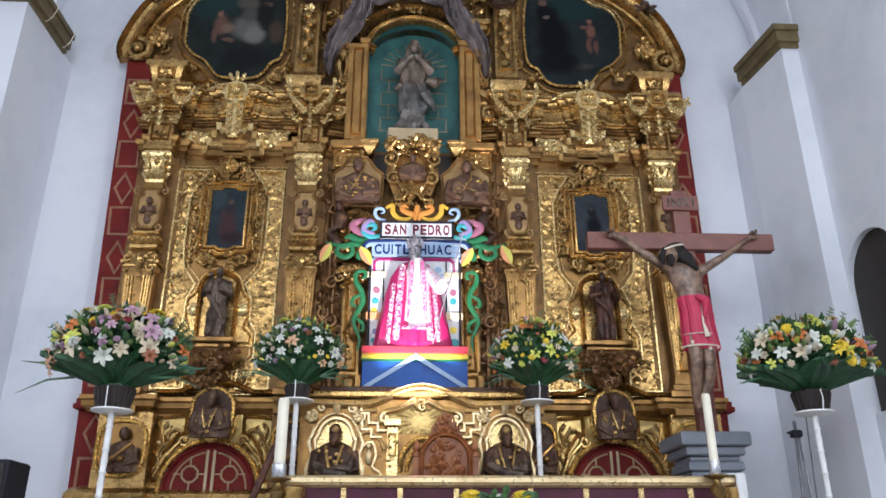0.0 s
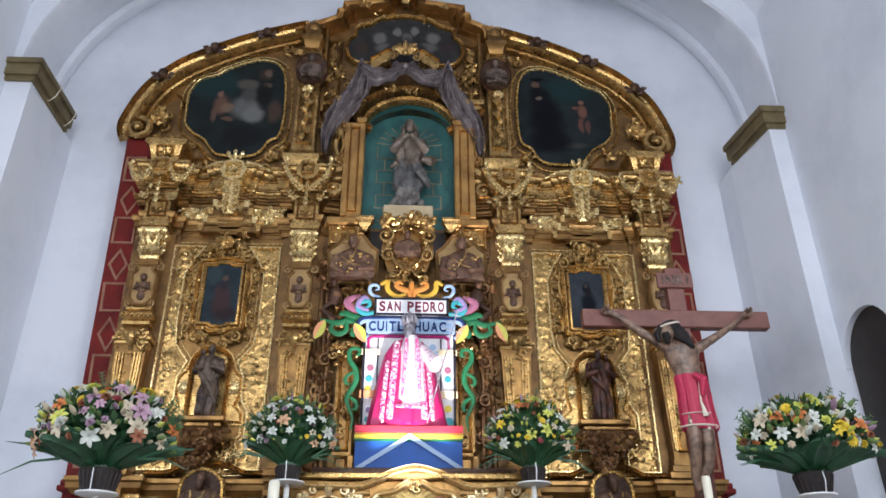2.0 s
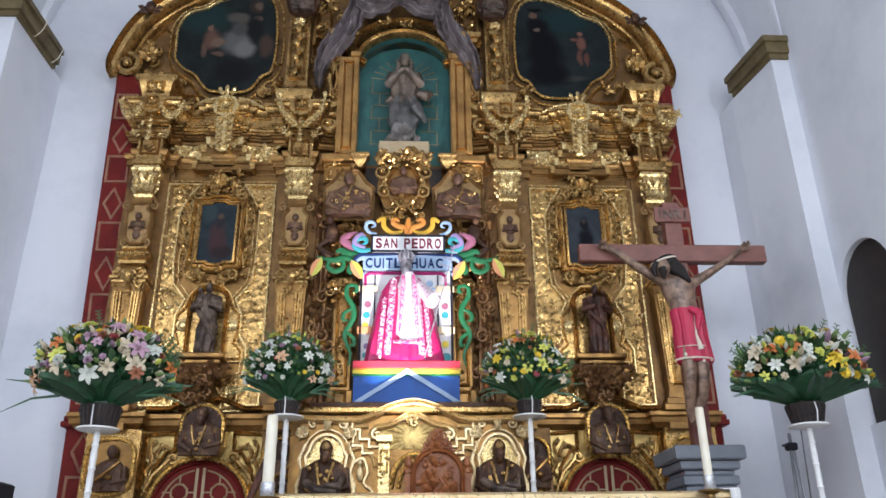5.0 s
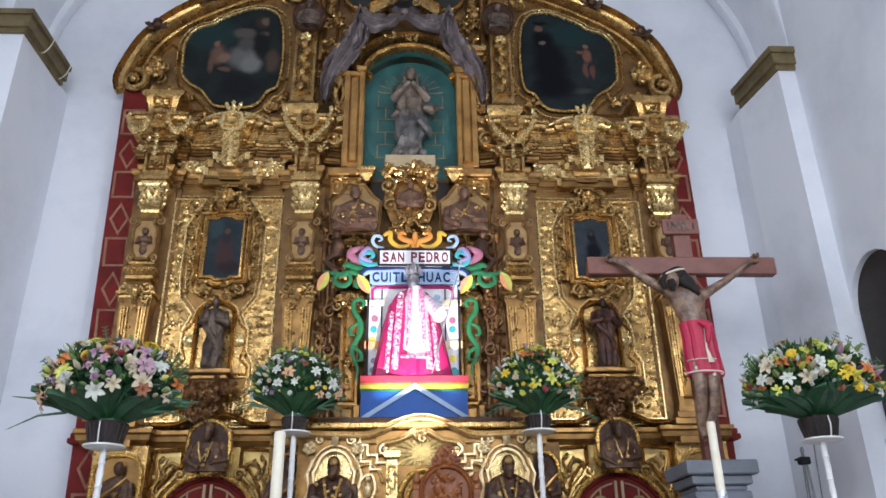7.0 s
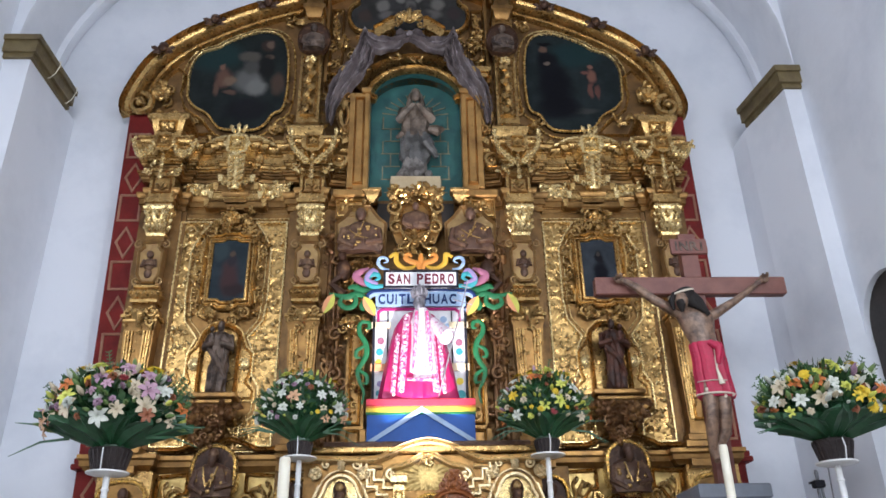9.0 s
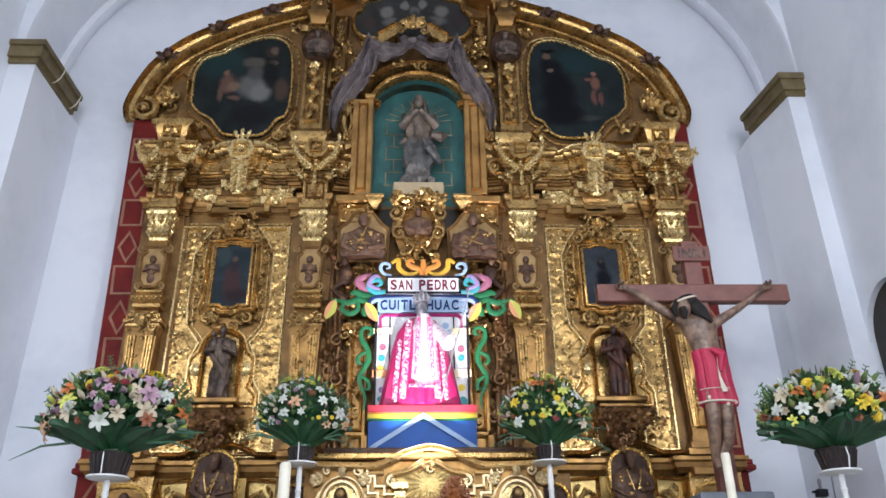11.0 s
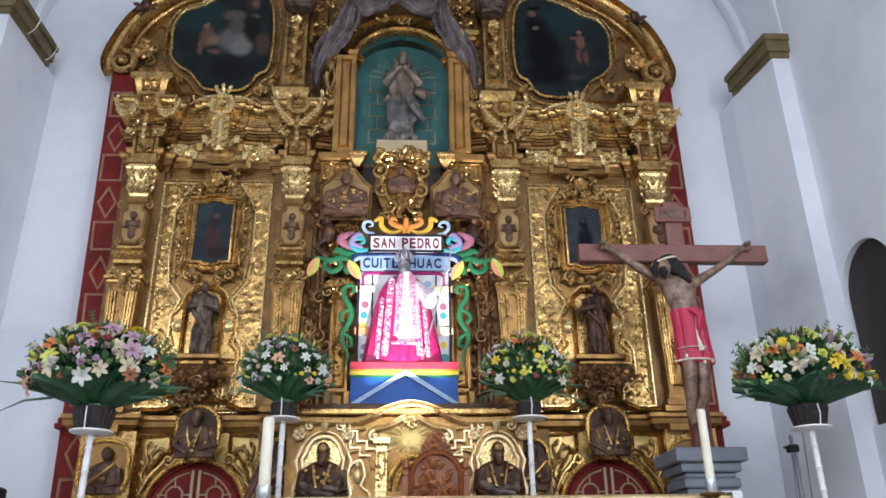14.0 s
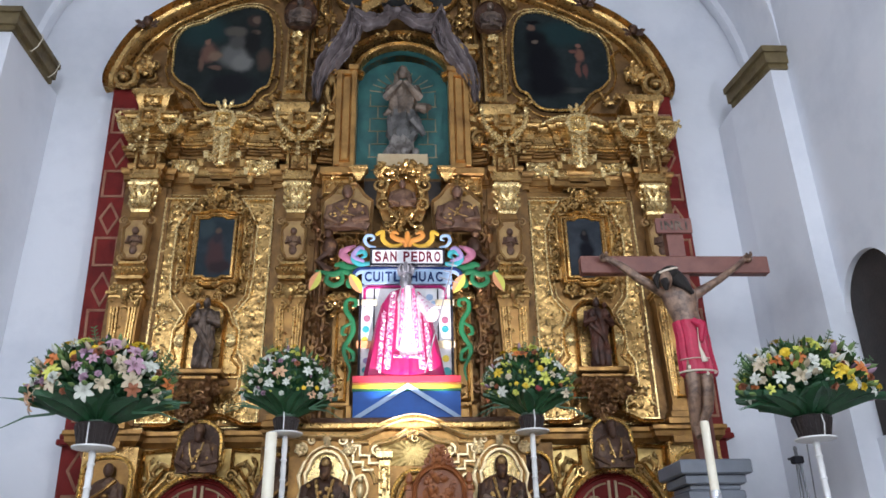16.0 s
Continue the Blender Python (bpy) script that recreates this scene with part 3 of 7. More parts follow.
    leaves += [(x + d * .075, 5.24, y - .12, .11, .055, 1.57 - d * .7, .5) for d in (-1, 0, 1)] + [(x + d * .10, 5.09 + .09 * q, y - .05, .11, .06, 1.57 - d * .6, .3) for d in (-1, 1) for q in (0, 1, 2)]
    for spec in leaves:
        part("acanthus_leaf", Shape().leaf(*spec), GOLD_BRIGHT, col)
    for d in (-1, 1):
        part("volute", Shape().scroll(x + d * .115, 5.335, y - .15, .042, d, 1.57, .012), GOLD_BRIGHT, col)
    # block of the entablature over the column
    sh = Shape().box(x - .17, x + .17, y - .15, y + .2, 5.44, 5.5).box(x - .145, x + .145, y - .13, y + .2, 5.5, 5.86, .006).box(x - .17, x + .17, y - .15, y + .2, 5.86, 5.92)
    part("entablature_block", sh, GOLD, col)
    disc = [(x + .125 * math.cos(a) * (1 + .06 * math.cos(12 * a)), 6.19 + .125 * math.sin(a) * (1 + .06 * math.cos(12 * a))) for a in [6.283 * k / 48 for k in range(48)]]
    part("rosette_plate", Shape().prism(disc, y - .29, y - .1, .014).moulding([(x - .065, 6.255), (x - .065, 6.125), (x + .065, 6.125), (x + .065, 6.255)], prof(.026, y - .29, .025), True).rosette(x, 6.19, y - .30, .052, 5), GOLD, col, "scalloped gilded rosette plate")
    for d in (-1, 1):
        # swags: hanging at the outer columns, slanting at the inner ones
        line = [(.10, 6.16), (.16, 6.05), (.24, 6.01), (.31, 6.06), (.37, 6.20)] if outer else [(.03, 5.90), (.09, 5.96), (.17, 6.04), (.24, 6.15), (.27, 6.30)]
        line = smooth_line([(x + d * u, z) for u, z in line], 4)
        sw = Shape().tube([(u, y - .25, z) for u, z in line], [.018 + .020 * math.sin(math.pi * k / (len(line) - 1)) for k in range(len(line))], 8)
        for k, (u, z) in enumerate(line[1::2]):
            sw.leaf(u, z, y - .28, .075, .05, -1.57 + d * (.9 - .25 * k), .4).leaf(u, z, y - .28, .06, .045, 1.57 - d * .5, .4)
            sw.ball((u, y - .285, z), (.018, .016, .018), 7, 5)
        part("swag", sw, GOLD_BRIGHT, col, "bright gilded garland")
        ends = Shape().leaf(x + d * (.37 if outer else .27), 6.20 if outer else 6.32, y - .24, .10, .06, -1.2 * d if outer else 1.57, .3)
        ends.spray(RNG, x + d * .16 - .05, x + d * .16 + .05, 5.80, 5.93, y - .17, 9, .07)
        part("knot_spray", ends, GOLD_BRIGHT, col)
    drop = Shape()
    for q in range(4):
        drop.leaf(x, 6.05 - .085 * q, y - .22, .12, .06 + .01 * (q % 2), -1.57, .3).ball((x, y - .23, 6.04 - .085 * q), (.022, .02, .022), 7, 5)
    part("pendant_drop", drop, GOLD_BRIGHT, col)
    part("block_relief", Shape().moulding([(x - .10, 5.78), (x - .10, 5.58), (x + .10, 5.58), (x + .10, 5.78)], prof(.025, y - .13, .025), True).leaf(x - .01, 5.60, y - .14, .12, .06, .8, .2).leaf(x + .01, 5.60, y - .14, .12, .06, 2.34, .2), GOLD_DULL, col)
    # pedestal in the predella
    part("column_base", Shape().box(x - .2, x + .2, y - .15, .2, 2.56, 2.63).box(x - .16, x + .16, y - .13, .2, 2.63, 2.70).box(x - .18, x + .18, y - .16, .2, 2.36, 2.44), GOLD_DULL, col)
    return col


YC = -.07
for off in (-2.99, -1.23, 1.23, 2.99):
    estipite(C + off, YC, abs(off) > 2)

# entablature: stepped cornice and frieze that break forward over the columns
def plan_line(d):
    out = []
    for s in (-1, 1):
        seq = [(3.28, .1), (3.28, -.06), (3.17, -.06), (3.17, -.17), (2.81, -.17), (2.81, -.06), (2.70, -.06), (2.70, .02), (2.55, .03), (2.36, .0), (2.36, -.05), (2.27, -.05), (2.27, -.10), (2.01, -.10), (2.01, -.05), (1.92, -.05), (1.92, .0), (1.73, .03), (1.56, .02), (1.56, -.06), (1.41, -.06), (1.41, -.17), (1.05, -.17), (1.05, .0), (.86, .04)]
        seq = [(C + s * x, y - d) for x, y in seq]
        out.append(seq if s < 0 else seq[::-1])
    return out


for plan in plan_line(0):
    part("cornice", Shape().cornice(plan, [(-.05, 5.99), (.0, 5.99), (.0, 6.015), (.025, 6.02), (.03, 6.05), (.05, 6.055), (.05, 6.07), (.06, 6.075), (.06, 6.165), (.075, 6.17), (.075, 6.19), (.09, 6.195), (.125, 6.235), (.13, 6.26), (.15, 6.265), (.15, 6.30), (-.05, 6.32)]), GOLD, altarpiece, "gilded stepped cornice")
    part("architrave", Shape().cornice(plan, [(-.05, 5.42), (-.03, 5.42), (-.03, 5.48), (-.02, 5.482), (-.02, 5.50), (.0, 5.502), (.0, 5.57), (.012, 5.572), (.03, 5.60), (.035, 5.63), (.035, 5.645), (-.02, 5.65), (-.05, 5.65)]).cornice(plan, [(-.05, 5.80), (.0, 5.80), (.0, 5.82), (.015, 5.825), (.02, 5.86), (.045, 5.875), (.045, 5.90), (.06, 5.905), (.06, 5.93), (-.05, 5.94)]), GOLD_DULL, altarpiece, "brown gilded moulded architrave")
for s in (-1, 1):
    bx = C + s * 2.14
    sh = Shape()
    for d in (-1, 1):
        sh.field(bx + d * .40 - .22, bx + d * .40 + .22, 5.63, 5.80, .02, lambda x, z: .015 + lump(x, z, .05, 9, 3), .018)
        sh.spray(RNG, bx + d * .40 - .2, bx + d * .40 + .2, 5.65, 5.78, -.0, 16, .1)
    part("frieze", sh, GOLD_BRIGHT, altarpiece)
    for k, w in enumerate((.34, .29, .24, .19)):
        stp = part("stepped_block", Shape().box(bx - w, bx + w, -.08 - .025 * k, .1, 5.44 + .10 * k, 5.53 + .10 * k, .012).box(bx - w - .015, bx + w + .015, -.095 - .025 * k, .1, 5.525 + .10 * k, 5.54 + .10 * k, .004), GOLD if k % 2 else GOLD_DULL, altarpiece)
        for d in (-1, 1):
            part("block_end", Shape().tapered(bx + d * w, -.03, [(5.45 + .10 * k, .022, .07 + .02 * k), (5.54 + .10 * k, .032, .08 + .02 * k), (5.55 + .10 * k, .024, .07 + .02 * k)]), GOLD_BRIGHT if k % 2 else GOLD, stp)
    sh = Shape().tapered(bx, -.14, [(5.62, .05, .08), (5.66, .085, .10), (6.04, .10, .12), (6.06, .12, .14), (6.08, .10, .12)])
    sh.prism([(bx + .14 * math.cos(a) * (1 + .07 * math.cos(8 * a)), 6.20 + .14 * math.sin(a) * (1 + .07 * math.cos(8 * a))) for a in [6.283 * k / 40 for k in range(40)]], -.30, -.05, .012)
    sh.moulding([(bx - .075, 6.275), (bx - .075, 6.125), (bx + .075, 6.125), (bx + .075, 6.275)], prof(.03, -.30, .03), True)
    sh.rosette(bx, 6.20, -.31, .06, 5)
    for q in range(5):
        for d in (-1, 1):
            sh.leaf(bx + d * .035, 6.04 - .085 * q, -.255, .10, .07, -1.57 + d * .35, .3)
    for d in (-1, 1):
        sh.tube([(bx + d * .13, -.24, 6.33), (bx + d * .26, -.20, 6.335), (bx + d * .40, -.15, 6.28), (bx + d * .52, -.13, 6.27)], [.03, .022, .02, .014], 7)
        sh.scroll(bx + d * .115, 5.70, -.22, .035, d, -1.57, .011)
        sh.leaf(bx + d * .05, 6.36, -.27, .13, .06, 1.57 - d * .45, .3)
    sh.leaf(bx, 6.36, -.27, .15, .06, 1.57, .3)
    part("key_bracket", sh, GOLD_BRIGHT, altarpiece, "scrolled gilded bracket over the bay")


def bay(s):
    """A side bay: carved strips, a framed picture and a niche plate for a figure."""
    bx = C + s * 2.14
    body = part("bay_panel", Shape().box(bx - .72, bx + .72, .03, .12, 2.62, 5.42, .01), GOLD_DULL, altarpiece, "gilded carved side bay")
    for d in (-1, 1):
        zig = [(bx + d * .62, 5.28), (bx + d * .62, 2.66), (bx + d * .28, 2.66), (bx + d * .28, 2.86), (bx + d * .44, 3.0), (bx + d * .44, 3.28), (bx + d * .36, 3.42), (bx + d * .36, 3.66), (bx + d * .28, 3.84), (bx + d * .43, 4.04), (bx + d * .46, 4.30), (bx + d * .46, 4.92), (bx + d * .38, 5.1), (bx + d * .26, 5.28)]
        zig = zig if d < 0 else zig[::-1]
        xs = sorted((bx + d * .26, bx + d * .62))

        def inside(x, z, p=zig):
            hit = False
            for k in range(len(p)):
                (xa, za), (xb, zb) = p[k], p[(k + 1) % len(p)]
                if (za > z) != (zb > z) and x < (xb - xa) * (z - za) / (zb - za) + xa:
                    hit = not hit
            return hit
        sd = 11 + d + 3 * s
        st = part("carved_strip", Shape().field(xs[0] - .02, xs[1], 2.66, 5.28, .03, lambda x, z: .006 + lump(x, z, .012, 11, sd), .014, inside), GOLD, body, "bright hammered foliage relief")
        part("strip_border", Shape().moulding(zig, flat_band(.022, .03, .045), True).moulding(offset(zig, -.055, True), flat_band(.014, .03, .022), True), GOLD_BRIGHT, st)
        sp = Shape()
        for _ in range(130):
            x, z = RNG.uniform(*xs), RNG.uniform(2.72, 5.22)
            if inside(x - .03, z) and inside(x + .03, z):
                sp.leaf(x, z, .010, RNG.uniform(.04, .085), .035, RNG.uniform(0, 6.28), .22)
        part("strip_foliage", sp, GOLD_BRIGHT, st)
    # picture
    x0, x1, z0, z1 = bx - .2, bx + .2, 4.30, 5.0
    pts = [(x0, z0), (x0 + .1, z0), (x0 + .14, z0 - .03), (x1 - .14, z0 - .03), (x1 - .1, z0), (x1, z0), (x1, z1), (x1 - .1, z1), (x1 - .14, z1 + .03), (x0 + .14, z1 + .03), (x0 + .1, z1), (x0, z1)]
    fr = part("picture_frame", Shape().prism(offset(pts, -.09, True), -.02, .06, .015).moulding(offset(pts, -.02, True), prof(.05, -.02, .035), True).moulding(offset(pts, -.085, True), prof(.05, -.01, .05), True), GOLD, body, "scalloped gilded picture frame")
    part("canvas", Shape().prism(pts, -.032, .0, 0), PICTURE[s > 0], fr, "dark devotional painting of a robed figure", False)
    sh = Shape()
    for d in (-1, 1):
        sh.scroll(bx + d * .26, 5.13, -.03, .075, d, 1.57, .022)
        sh.scroll(bx + d * .2, 5.24, -.03, .05, -d, 0, .018)
        sh.tube([(bx + d * .3, -.02, 5.1), (bx + d * .33, -.02, 4.8), (bx + d * .29, -.02, 4.5), (bx + d * .33, -.02, 4.25)], [.016, .022, .012, .02], 6)
        for q in range(7):
            sh.leaf(bx + d * .31, 4.25 + .13 * q, -.01, .1, .05, 1.57 + d * (-.6 if q % 2 else .5), .35)
        sh.scroll(bx + d * .22, 4.12, -.04, .06, -d, 1.57, .02)
        sh.leaf(bx + d * .1, 4.1, -.03, .16, .09, 0.6 if d > 0 else 2.5, .35)
    sh.spray(RNG, bx - .2, bx + .2, 5.12, 5.40, -.03, 46, .09)
    sh.spray(RNG, bx - .3, bx + .3, 4.02, 4.18, -.03, 30, .08)
    sh.rosette(bx, 5.30, -.06, .11)
    part("picture_carving", sh, GOLD, body)
    # niche plate and its knobs
    pts = [(bx - .21, 3.14), (bx - .40, 3.14), (bx - .40, 3.26), (bx - .32, 3.34), (bx - .36, 3.46), (bx - .36, 3.66), (bx - .28, 3.74), (bx - .21, 3.92), (bx - .1, 4.02), (bx + .1, 4.02), (bx + .21, 3.92), (bx + .28, 3.74), (bx + .36, 3.66), (bx + .36, 3.46), (bx + .32, 3.34), (bx + .40, 3.26), (bx + .40, 3.14), (bx + .21, 3.14)]
    pl = part("niche_plate", Shape().prism(pts, -.01, .06, .012).moulding(offset(pts, -.02, True), prof(.03, -.01, .025), True).moulding([(bx - .2, 3.16), (bx - .2, 3.82)] + arc(bx, 3.82, .2, .15, 180, 0, 12)[1:] + [(bx + .2, 3.16)], prof(.05, -.01, .07)), GOLD, body)
    for d in (-1, 1):
        part("knob", Shape().lathe(0, 0, [(0, .07), (.012, .074), (.02, .066), (.016, .052), (.026, .04), (.03, .01)], 18), GOLD_BRIGHT, pl).matrix_parent_inverse = Matrix.Translation((bx + d * .265, -.01, 3.54)) @ Matrix.Rotation(radians(90), 4, "X")
    sh = Shape().box(bx - .27, bx + .27, -.3, .05, 3.10, 3.16, .012).box(bx - .23, bx + .23, -.25, .05, 3.05, 3.10, .012)
    part("corbel_shelf", sh, GOLD_DULL, body)
    sh = Shape().tapered(bx, -.02, [(2.66, .04, .05), (2.78, .1, .1), (2.92, .14, .16), (3.05, .2, .2)])
    for d in (-1, 1):
        sh.scroll(bx + d * .16, 2.95, -.16, .07, d, 1.2, .022).scroll(bx + d * .09, 2.76, -.12, .05, -d, 1.2, .018)
    corb = part("corbel", sh, DARKGILT, body, "dark gilded carved corbel with leaves")
    for d in (-1, 1):
        for q in range(4):
            part("corbel_leaf", Shape().leaf(bx + d * (.05 + .055 * q), 3.05, -.19, .13 + .04 * (q % 2), .09, -1.57 + d * (.5 * q - .3), .35), DARKGILT, body)
    part("corbel_carving", Shape().spray(RNG, bx - .22, bx + .22, 2.84, 3.03, -.20, 50, .11).spray(RNG, bx - .12, bx + .12, 2.66, 2.86, -.15, 26, .1), DARKGILT, body)
    # S-scrolls that fill the ground round the picture
    for d in (-1, 1):
        for z0, up in ((4.42, 1), (4.86, -1)):
            part("s_scroll", Shape().scroll(bx + d * .375, z0, .0, .05, d * up, 1.57 * up, .014).scroll(bx + d * .36, z0 + .16 * up, .0, .04, -d * up, -1.57 * up, .012), GOLD, body)
    part("ground_carving", Shape().spray(RNG, bx - .44, bx - .30, 4.1, 5.2, .015, 40, .085).spray(RNG, bx + .30, bx + .44, 4.1, 5.2, .015, 40, .085).spray(RNG, bx - .38, bx + .38, 2.72, 3.0, .015, 40, .1), GOLD, body)
    return bx


PICTURE = [canvas("small_canvas_rose", (.022, .03, .036), [(-2.06, 4.55, .12, .26, (.055, .03, .03)), (-2.05, 4.78, .05, .1, (.03, .025, .03)), (-2.05, 4.86, .045, .05, (.09, .06, .045)), (-2.0, 4.4, .14, .1, (.03, .02, .022)), (-2.18, 4.9, .1, .16, (.035, .05, .055))]),
           canvas("small_canvas_black", (.03, .035, .042), [(2.22, 4.55, .11, .25, (.009, .009, .013)), (2.22, 4.80, .06, .1, (.012, .011, .014)), (2.22, 4.84, .03, .035, (.05, .04, .035))])]
for s in (-1, 1):
    bay(s)

# ---- upper storey of the altarpiece ----
U = -0.04
edge_l = [(-3.55, 6.86), (-3.57, 7.08), (-3.38, 7.60), (-3.08, 7.96), (-2.73, 8.21), (-2.15, 8.51), (-1.58, 8.72), (-1.36, 8.79)]


painting_l = smooth_line([(-2.87, 7.25), (-2.88, 7.60), (-2.76, 7.84), (-2.54, 7.93), (-2.40, 8.04), (-2.04, 8.20), (-1.78, 8.17), (-1.66, 8.0), (-1.61, 7.7), (-1.60, 7.25), (-1.64, 6.95), (-1.76, 6.86), (-1.85, 6.70), (-2.0, 6.62), (-2.36, 6.63), (-2.48, 6.72), (-2.58, 6.86), (-2.76, 6.98), (-2.86, 7.12), (-2.87, 7.25)], 3)[:-1]
CANVAS = [
    canvas("old_canvas_left", (0.013, 0.016, 0.016), [(-2.55, 7.80, .40, .30, (0.016, .032, .032)), (-2.12, 7.42, .22, .22, (.10, .10, .095)), (-2.0, 7.30, .16, .16, (.14, .138, .13)), (-2.08, 7.62, .13, .14, (.06, .058, .055)), (-2.12, 7.80, .17, .10, (.075, .066, .056)), (-1.90, 7.98, .11, .12, (.035, .024, .02)), (-1.86, 8.0, .06, .075, (.11, .075, .055)), (-1.86, 7.80, .08, .04, (.10, .07, .05)), (-2.52, 7.28, .05, .14, (.10, .06, .045)), (-2.34, 7.22, .10, .05, (.10, .06, .045)),
            (-1.9, 7.62, .13, .25, (.012, .012, .012)), (-2.44, 7.45, .12, .18, (.11, .06, .045)), (-2.46, 7.62, .05, .055, (.16, .09, .065)), (-2.36, 7.4, .1, .07, (.15, .10, .07)), (-1.72, 7.35, .11, .2, (.06, .04, .03)), (-2.1, 6.95, .35, .2, (.012, .012, .014))]),
    canvas("old_canvas_right", (0.013, 0.017, 0.018), [(2.2, 7.85, .4, .25, (.014, .03, .031)), (1.92, 7.35, .26, .45, (.006, .006, .008)), (1.85, 7.75, .16, .2, (.007, .007, .009)), (1.80, 7.95, .06, .07, (.12, .07, .05)), (1.82, 8.04, .11, .035, (.004, .004, .005)),
            (2.42, 7.50, .07, .12, (.15, .07, .05)), (2.42, 7.66, .045, .05, (.18, .09, .065)), (2.33, 7.56, .07, .03, (.13, .06, .045)), (2.38, 7.28, .05, .15, (.11, .05, .038)), (2.48, 7.24, .04, .13, (.10, .045, .035)), (2.15, 6.95, .35, .06, (.04, .042, .038)), (1.95, 7.0, .34, .22, (.006, .006, .008)), (1.84, 7.72, .05, .04, (.12, .09, .07))]),
]
for s in (-1, 1):
    m = (lambda p: p) if s < 0 else (lambda p: [(2 * U - x, z) for x, z in p][::-1])
    edge = m(smooth_line(edge_l, 5))
    bord = part("arched_border", Shape().moulding(edge, prof(.22, .10, .15)).moulding(offset(edge, .085, False), prof(.06, .1, .19)).moulding(offset(edge, -.17, False), prof(.08, .1, .08)), GOLD, altarpiece, "curved gilded border with scrolled end")
    sh = Shape()
    sx = lambda x: x if s < 0 else 2 * U - x
    sh.scroll(sx(-3.42), 6.96, -.02, .16, s, 1.57 if s < 0 else 1.57, .05, 1.5, 24)
    part("end_scroll", sh, GOLD, bord)
    for px, pz in ((-3.22, 7.80), (-2.60, 8.28), (-1.92, 8.58)):
        q = Shape().ball((sx(px), -.12, pz), (.06, .05, .07)).ball((sx(px), -.10, pz + .05), (.065, .05, .04))
        for k in (-1, 1):
            for r in (0, 1):
                q.leaf(sx(px) + k * .03, pz - .04 - .02 * r, -.09, .15 - .03 * r, .08, (.35 - .5 * r) if k > 0 else (2.79 + .5 * r), .25)
        part("carved_mask", q, CARVED, bord, "dark carved cherub head")
    # inner panel with the painting
    pf = part("painting_frame", Shape().moulding(m(painting_l), prof(.032, .05, .03), True).moulding(m(offset(painting_l, .085, True)), prof(.022, .09, .02), True), GOLD_BRIGHT, altarpiece, "lobed gilded frame of a large painting")
    part("canvas", Shape().prism(m(painting_l), .055, .1, 0), CANVAS[s > 0], pf, "dark oil painting of a saint with a child", False)
    sh = Shape()
    for cx, cz, w, h, n in ((-3.18, 7.20, .10, .14, 18), (-2.95, 6.80, .22, .06, 18), (-1.66, 6.70, .08, .07, 12), (-1.60, 8.35, .05, .10, 5)):
        sh.spray(RNG, sx(cx) - w, sx(cx) + w, cz - h, cz + h, .07, n, .13)
    sh.rosette(sx(-3.2), 7.16, .04, .15, 7)
    part("spandrel_carving", sh, GOLD, altarpiece)
    part("spandrel_border", Shape().moulding(m([(-3.32, 6.98), (-3.32, 7.28), (-3.05, 7.62), (-2.93, 7.5), (-2.97, 7.2), (-2.9, 6.98), (-2.6, 6.72), (-2.5, 6.58), (-3.32, 6.58)]), prof(.03, .1, .04), True), GOLD, altarpiece)
    # blocks that crown the outer columns
    x = C + s * 2.99
    part("crowning_block", Shape().tapered(x, -.12, [(6.30, .15, .15), (6.34, .16, .16), (6.52, .20, .20), (6.54, .25, .22), (6.60, .25, .22), (6.62, .2, .2)]).moulding([(x - .1, 6.5), (x - .08, 6.37), (x + .08, 6.37), (x + .1, 6.5)], prof(.03, -.31, .03), True).spray(RNG, x - .05, x + .05, 6.39, 6.48, -.31, 8, .06), GOLD, altarpiece)
    # upper pilasters with their figure medallions
    x = U + s * 1.26 + .02
    pil = part("upper_pilaster", Shape().tapered(x, .0, [(6.30, .17, .2), (6.36, .17, .2), (6.42, .22, .24), (6.50, .22, .24), (6.52, .17, .2), (6.62, .14, .15), (8.34, .13, .13), (8.36, .12, .12)]), GOLD, altarpiece, "gilded pilaster with carved medallion")
    sh = Shape().tapered(x, -.05, [(8.30, .09, .1), (8.40, .115, .14), (8.42, .145, .17), (8.48, .145, .17), (8.50, .11, .14), (8.62, .10, .12)])
    sh.spray(RNG, x - .13, x + .13, 8.60, 8.78, -.1, 24, .10)
    sh.ball((x, -.1, 8.68), (.10, .1, .11))
    part("pinnacle", sh, GOLD_DULL, pil)
    sh = Shape().moulding([(x - .09, 7.62), (x - .09, 6.72), (x + .09, 6.72), (x + .09, 7.62)], prof(.03, -.13, .035), True)
    part("pilaster_panel", sh, GOLD, pil)
    for k in range(7):
        part("pendant_leaf", Shape().leaf(x, 7.56 - .11 * k, -.15, .19, .15 - .008 * k, -1.57 + (.25 if k % 2 else -.25), .25), GOLD, pil)
    part("pendant_carving", Shape().rosette(x, 7.56, -.16, .09), GOLD_BRIGHT, pil)
    disc = part("figure_medallion", Shape().prism(arc(x - s * .02, 7.92, .19, .24, 0, 345, 22), -.17, -.05, .02).moulding(arc(x - s * .02, 7.92, .20, .25, 0, 345, 22), prof(.04, -.12, .07), True), CARVED, pil, "dark carved round medallion with a figure")
    part("figure_relief", bust(x - s * .02, -.2, 7.72, .40, RNG), STATUE, disc)
    # strips beside the top painting
    for dx, w in ((.95, .08),):
        xx = U + s * dx
        stp = part("upper_strip", Shape().moulding([(xx - w, 8.62), (xx - w, 7.42), (xx + w, 7.42), (xx + w, 8.62)], prof(.04, .1, .05), True).box(xx + s * .12 - .02, xx + s * .12 + .02, .0, .12, 7.35, 8.8), GOLD_DULL, altarpiece)
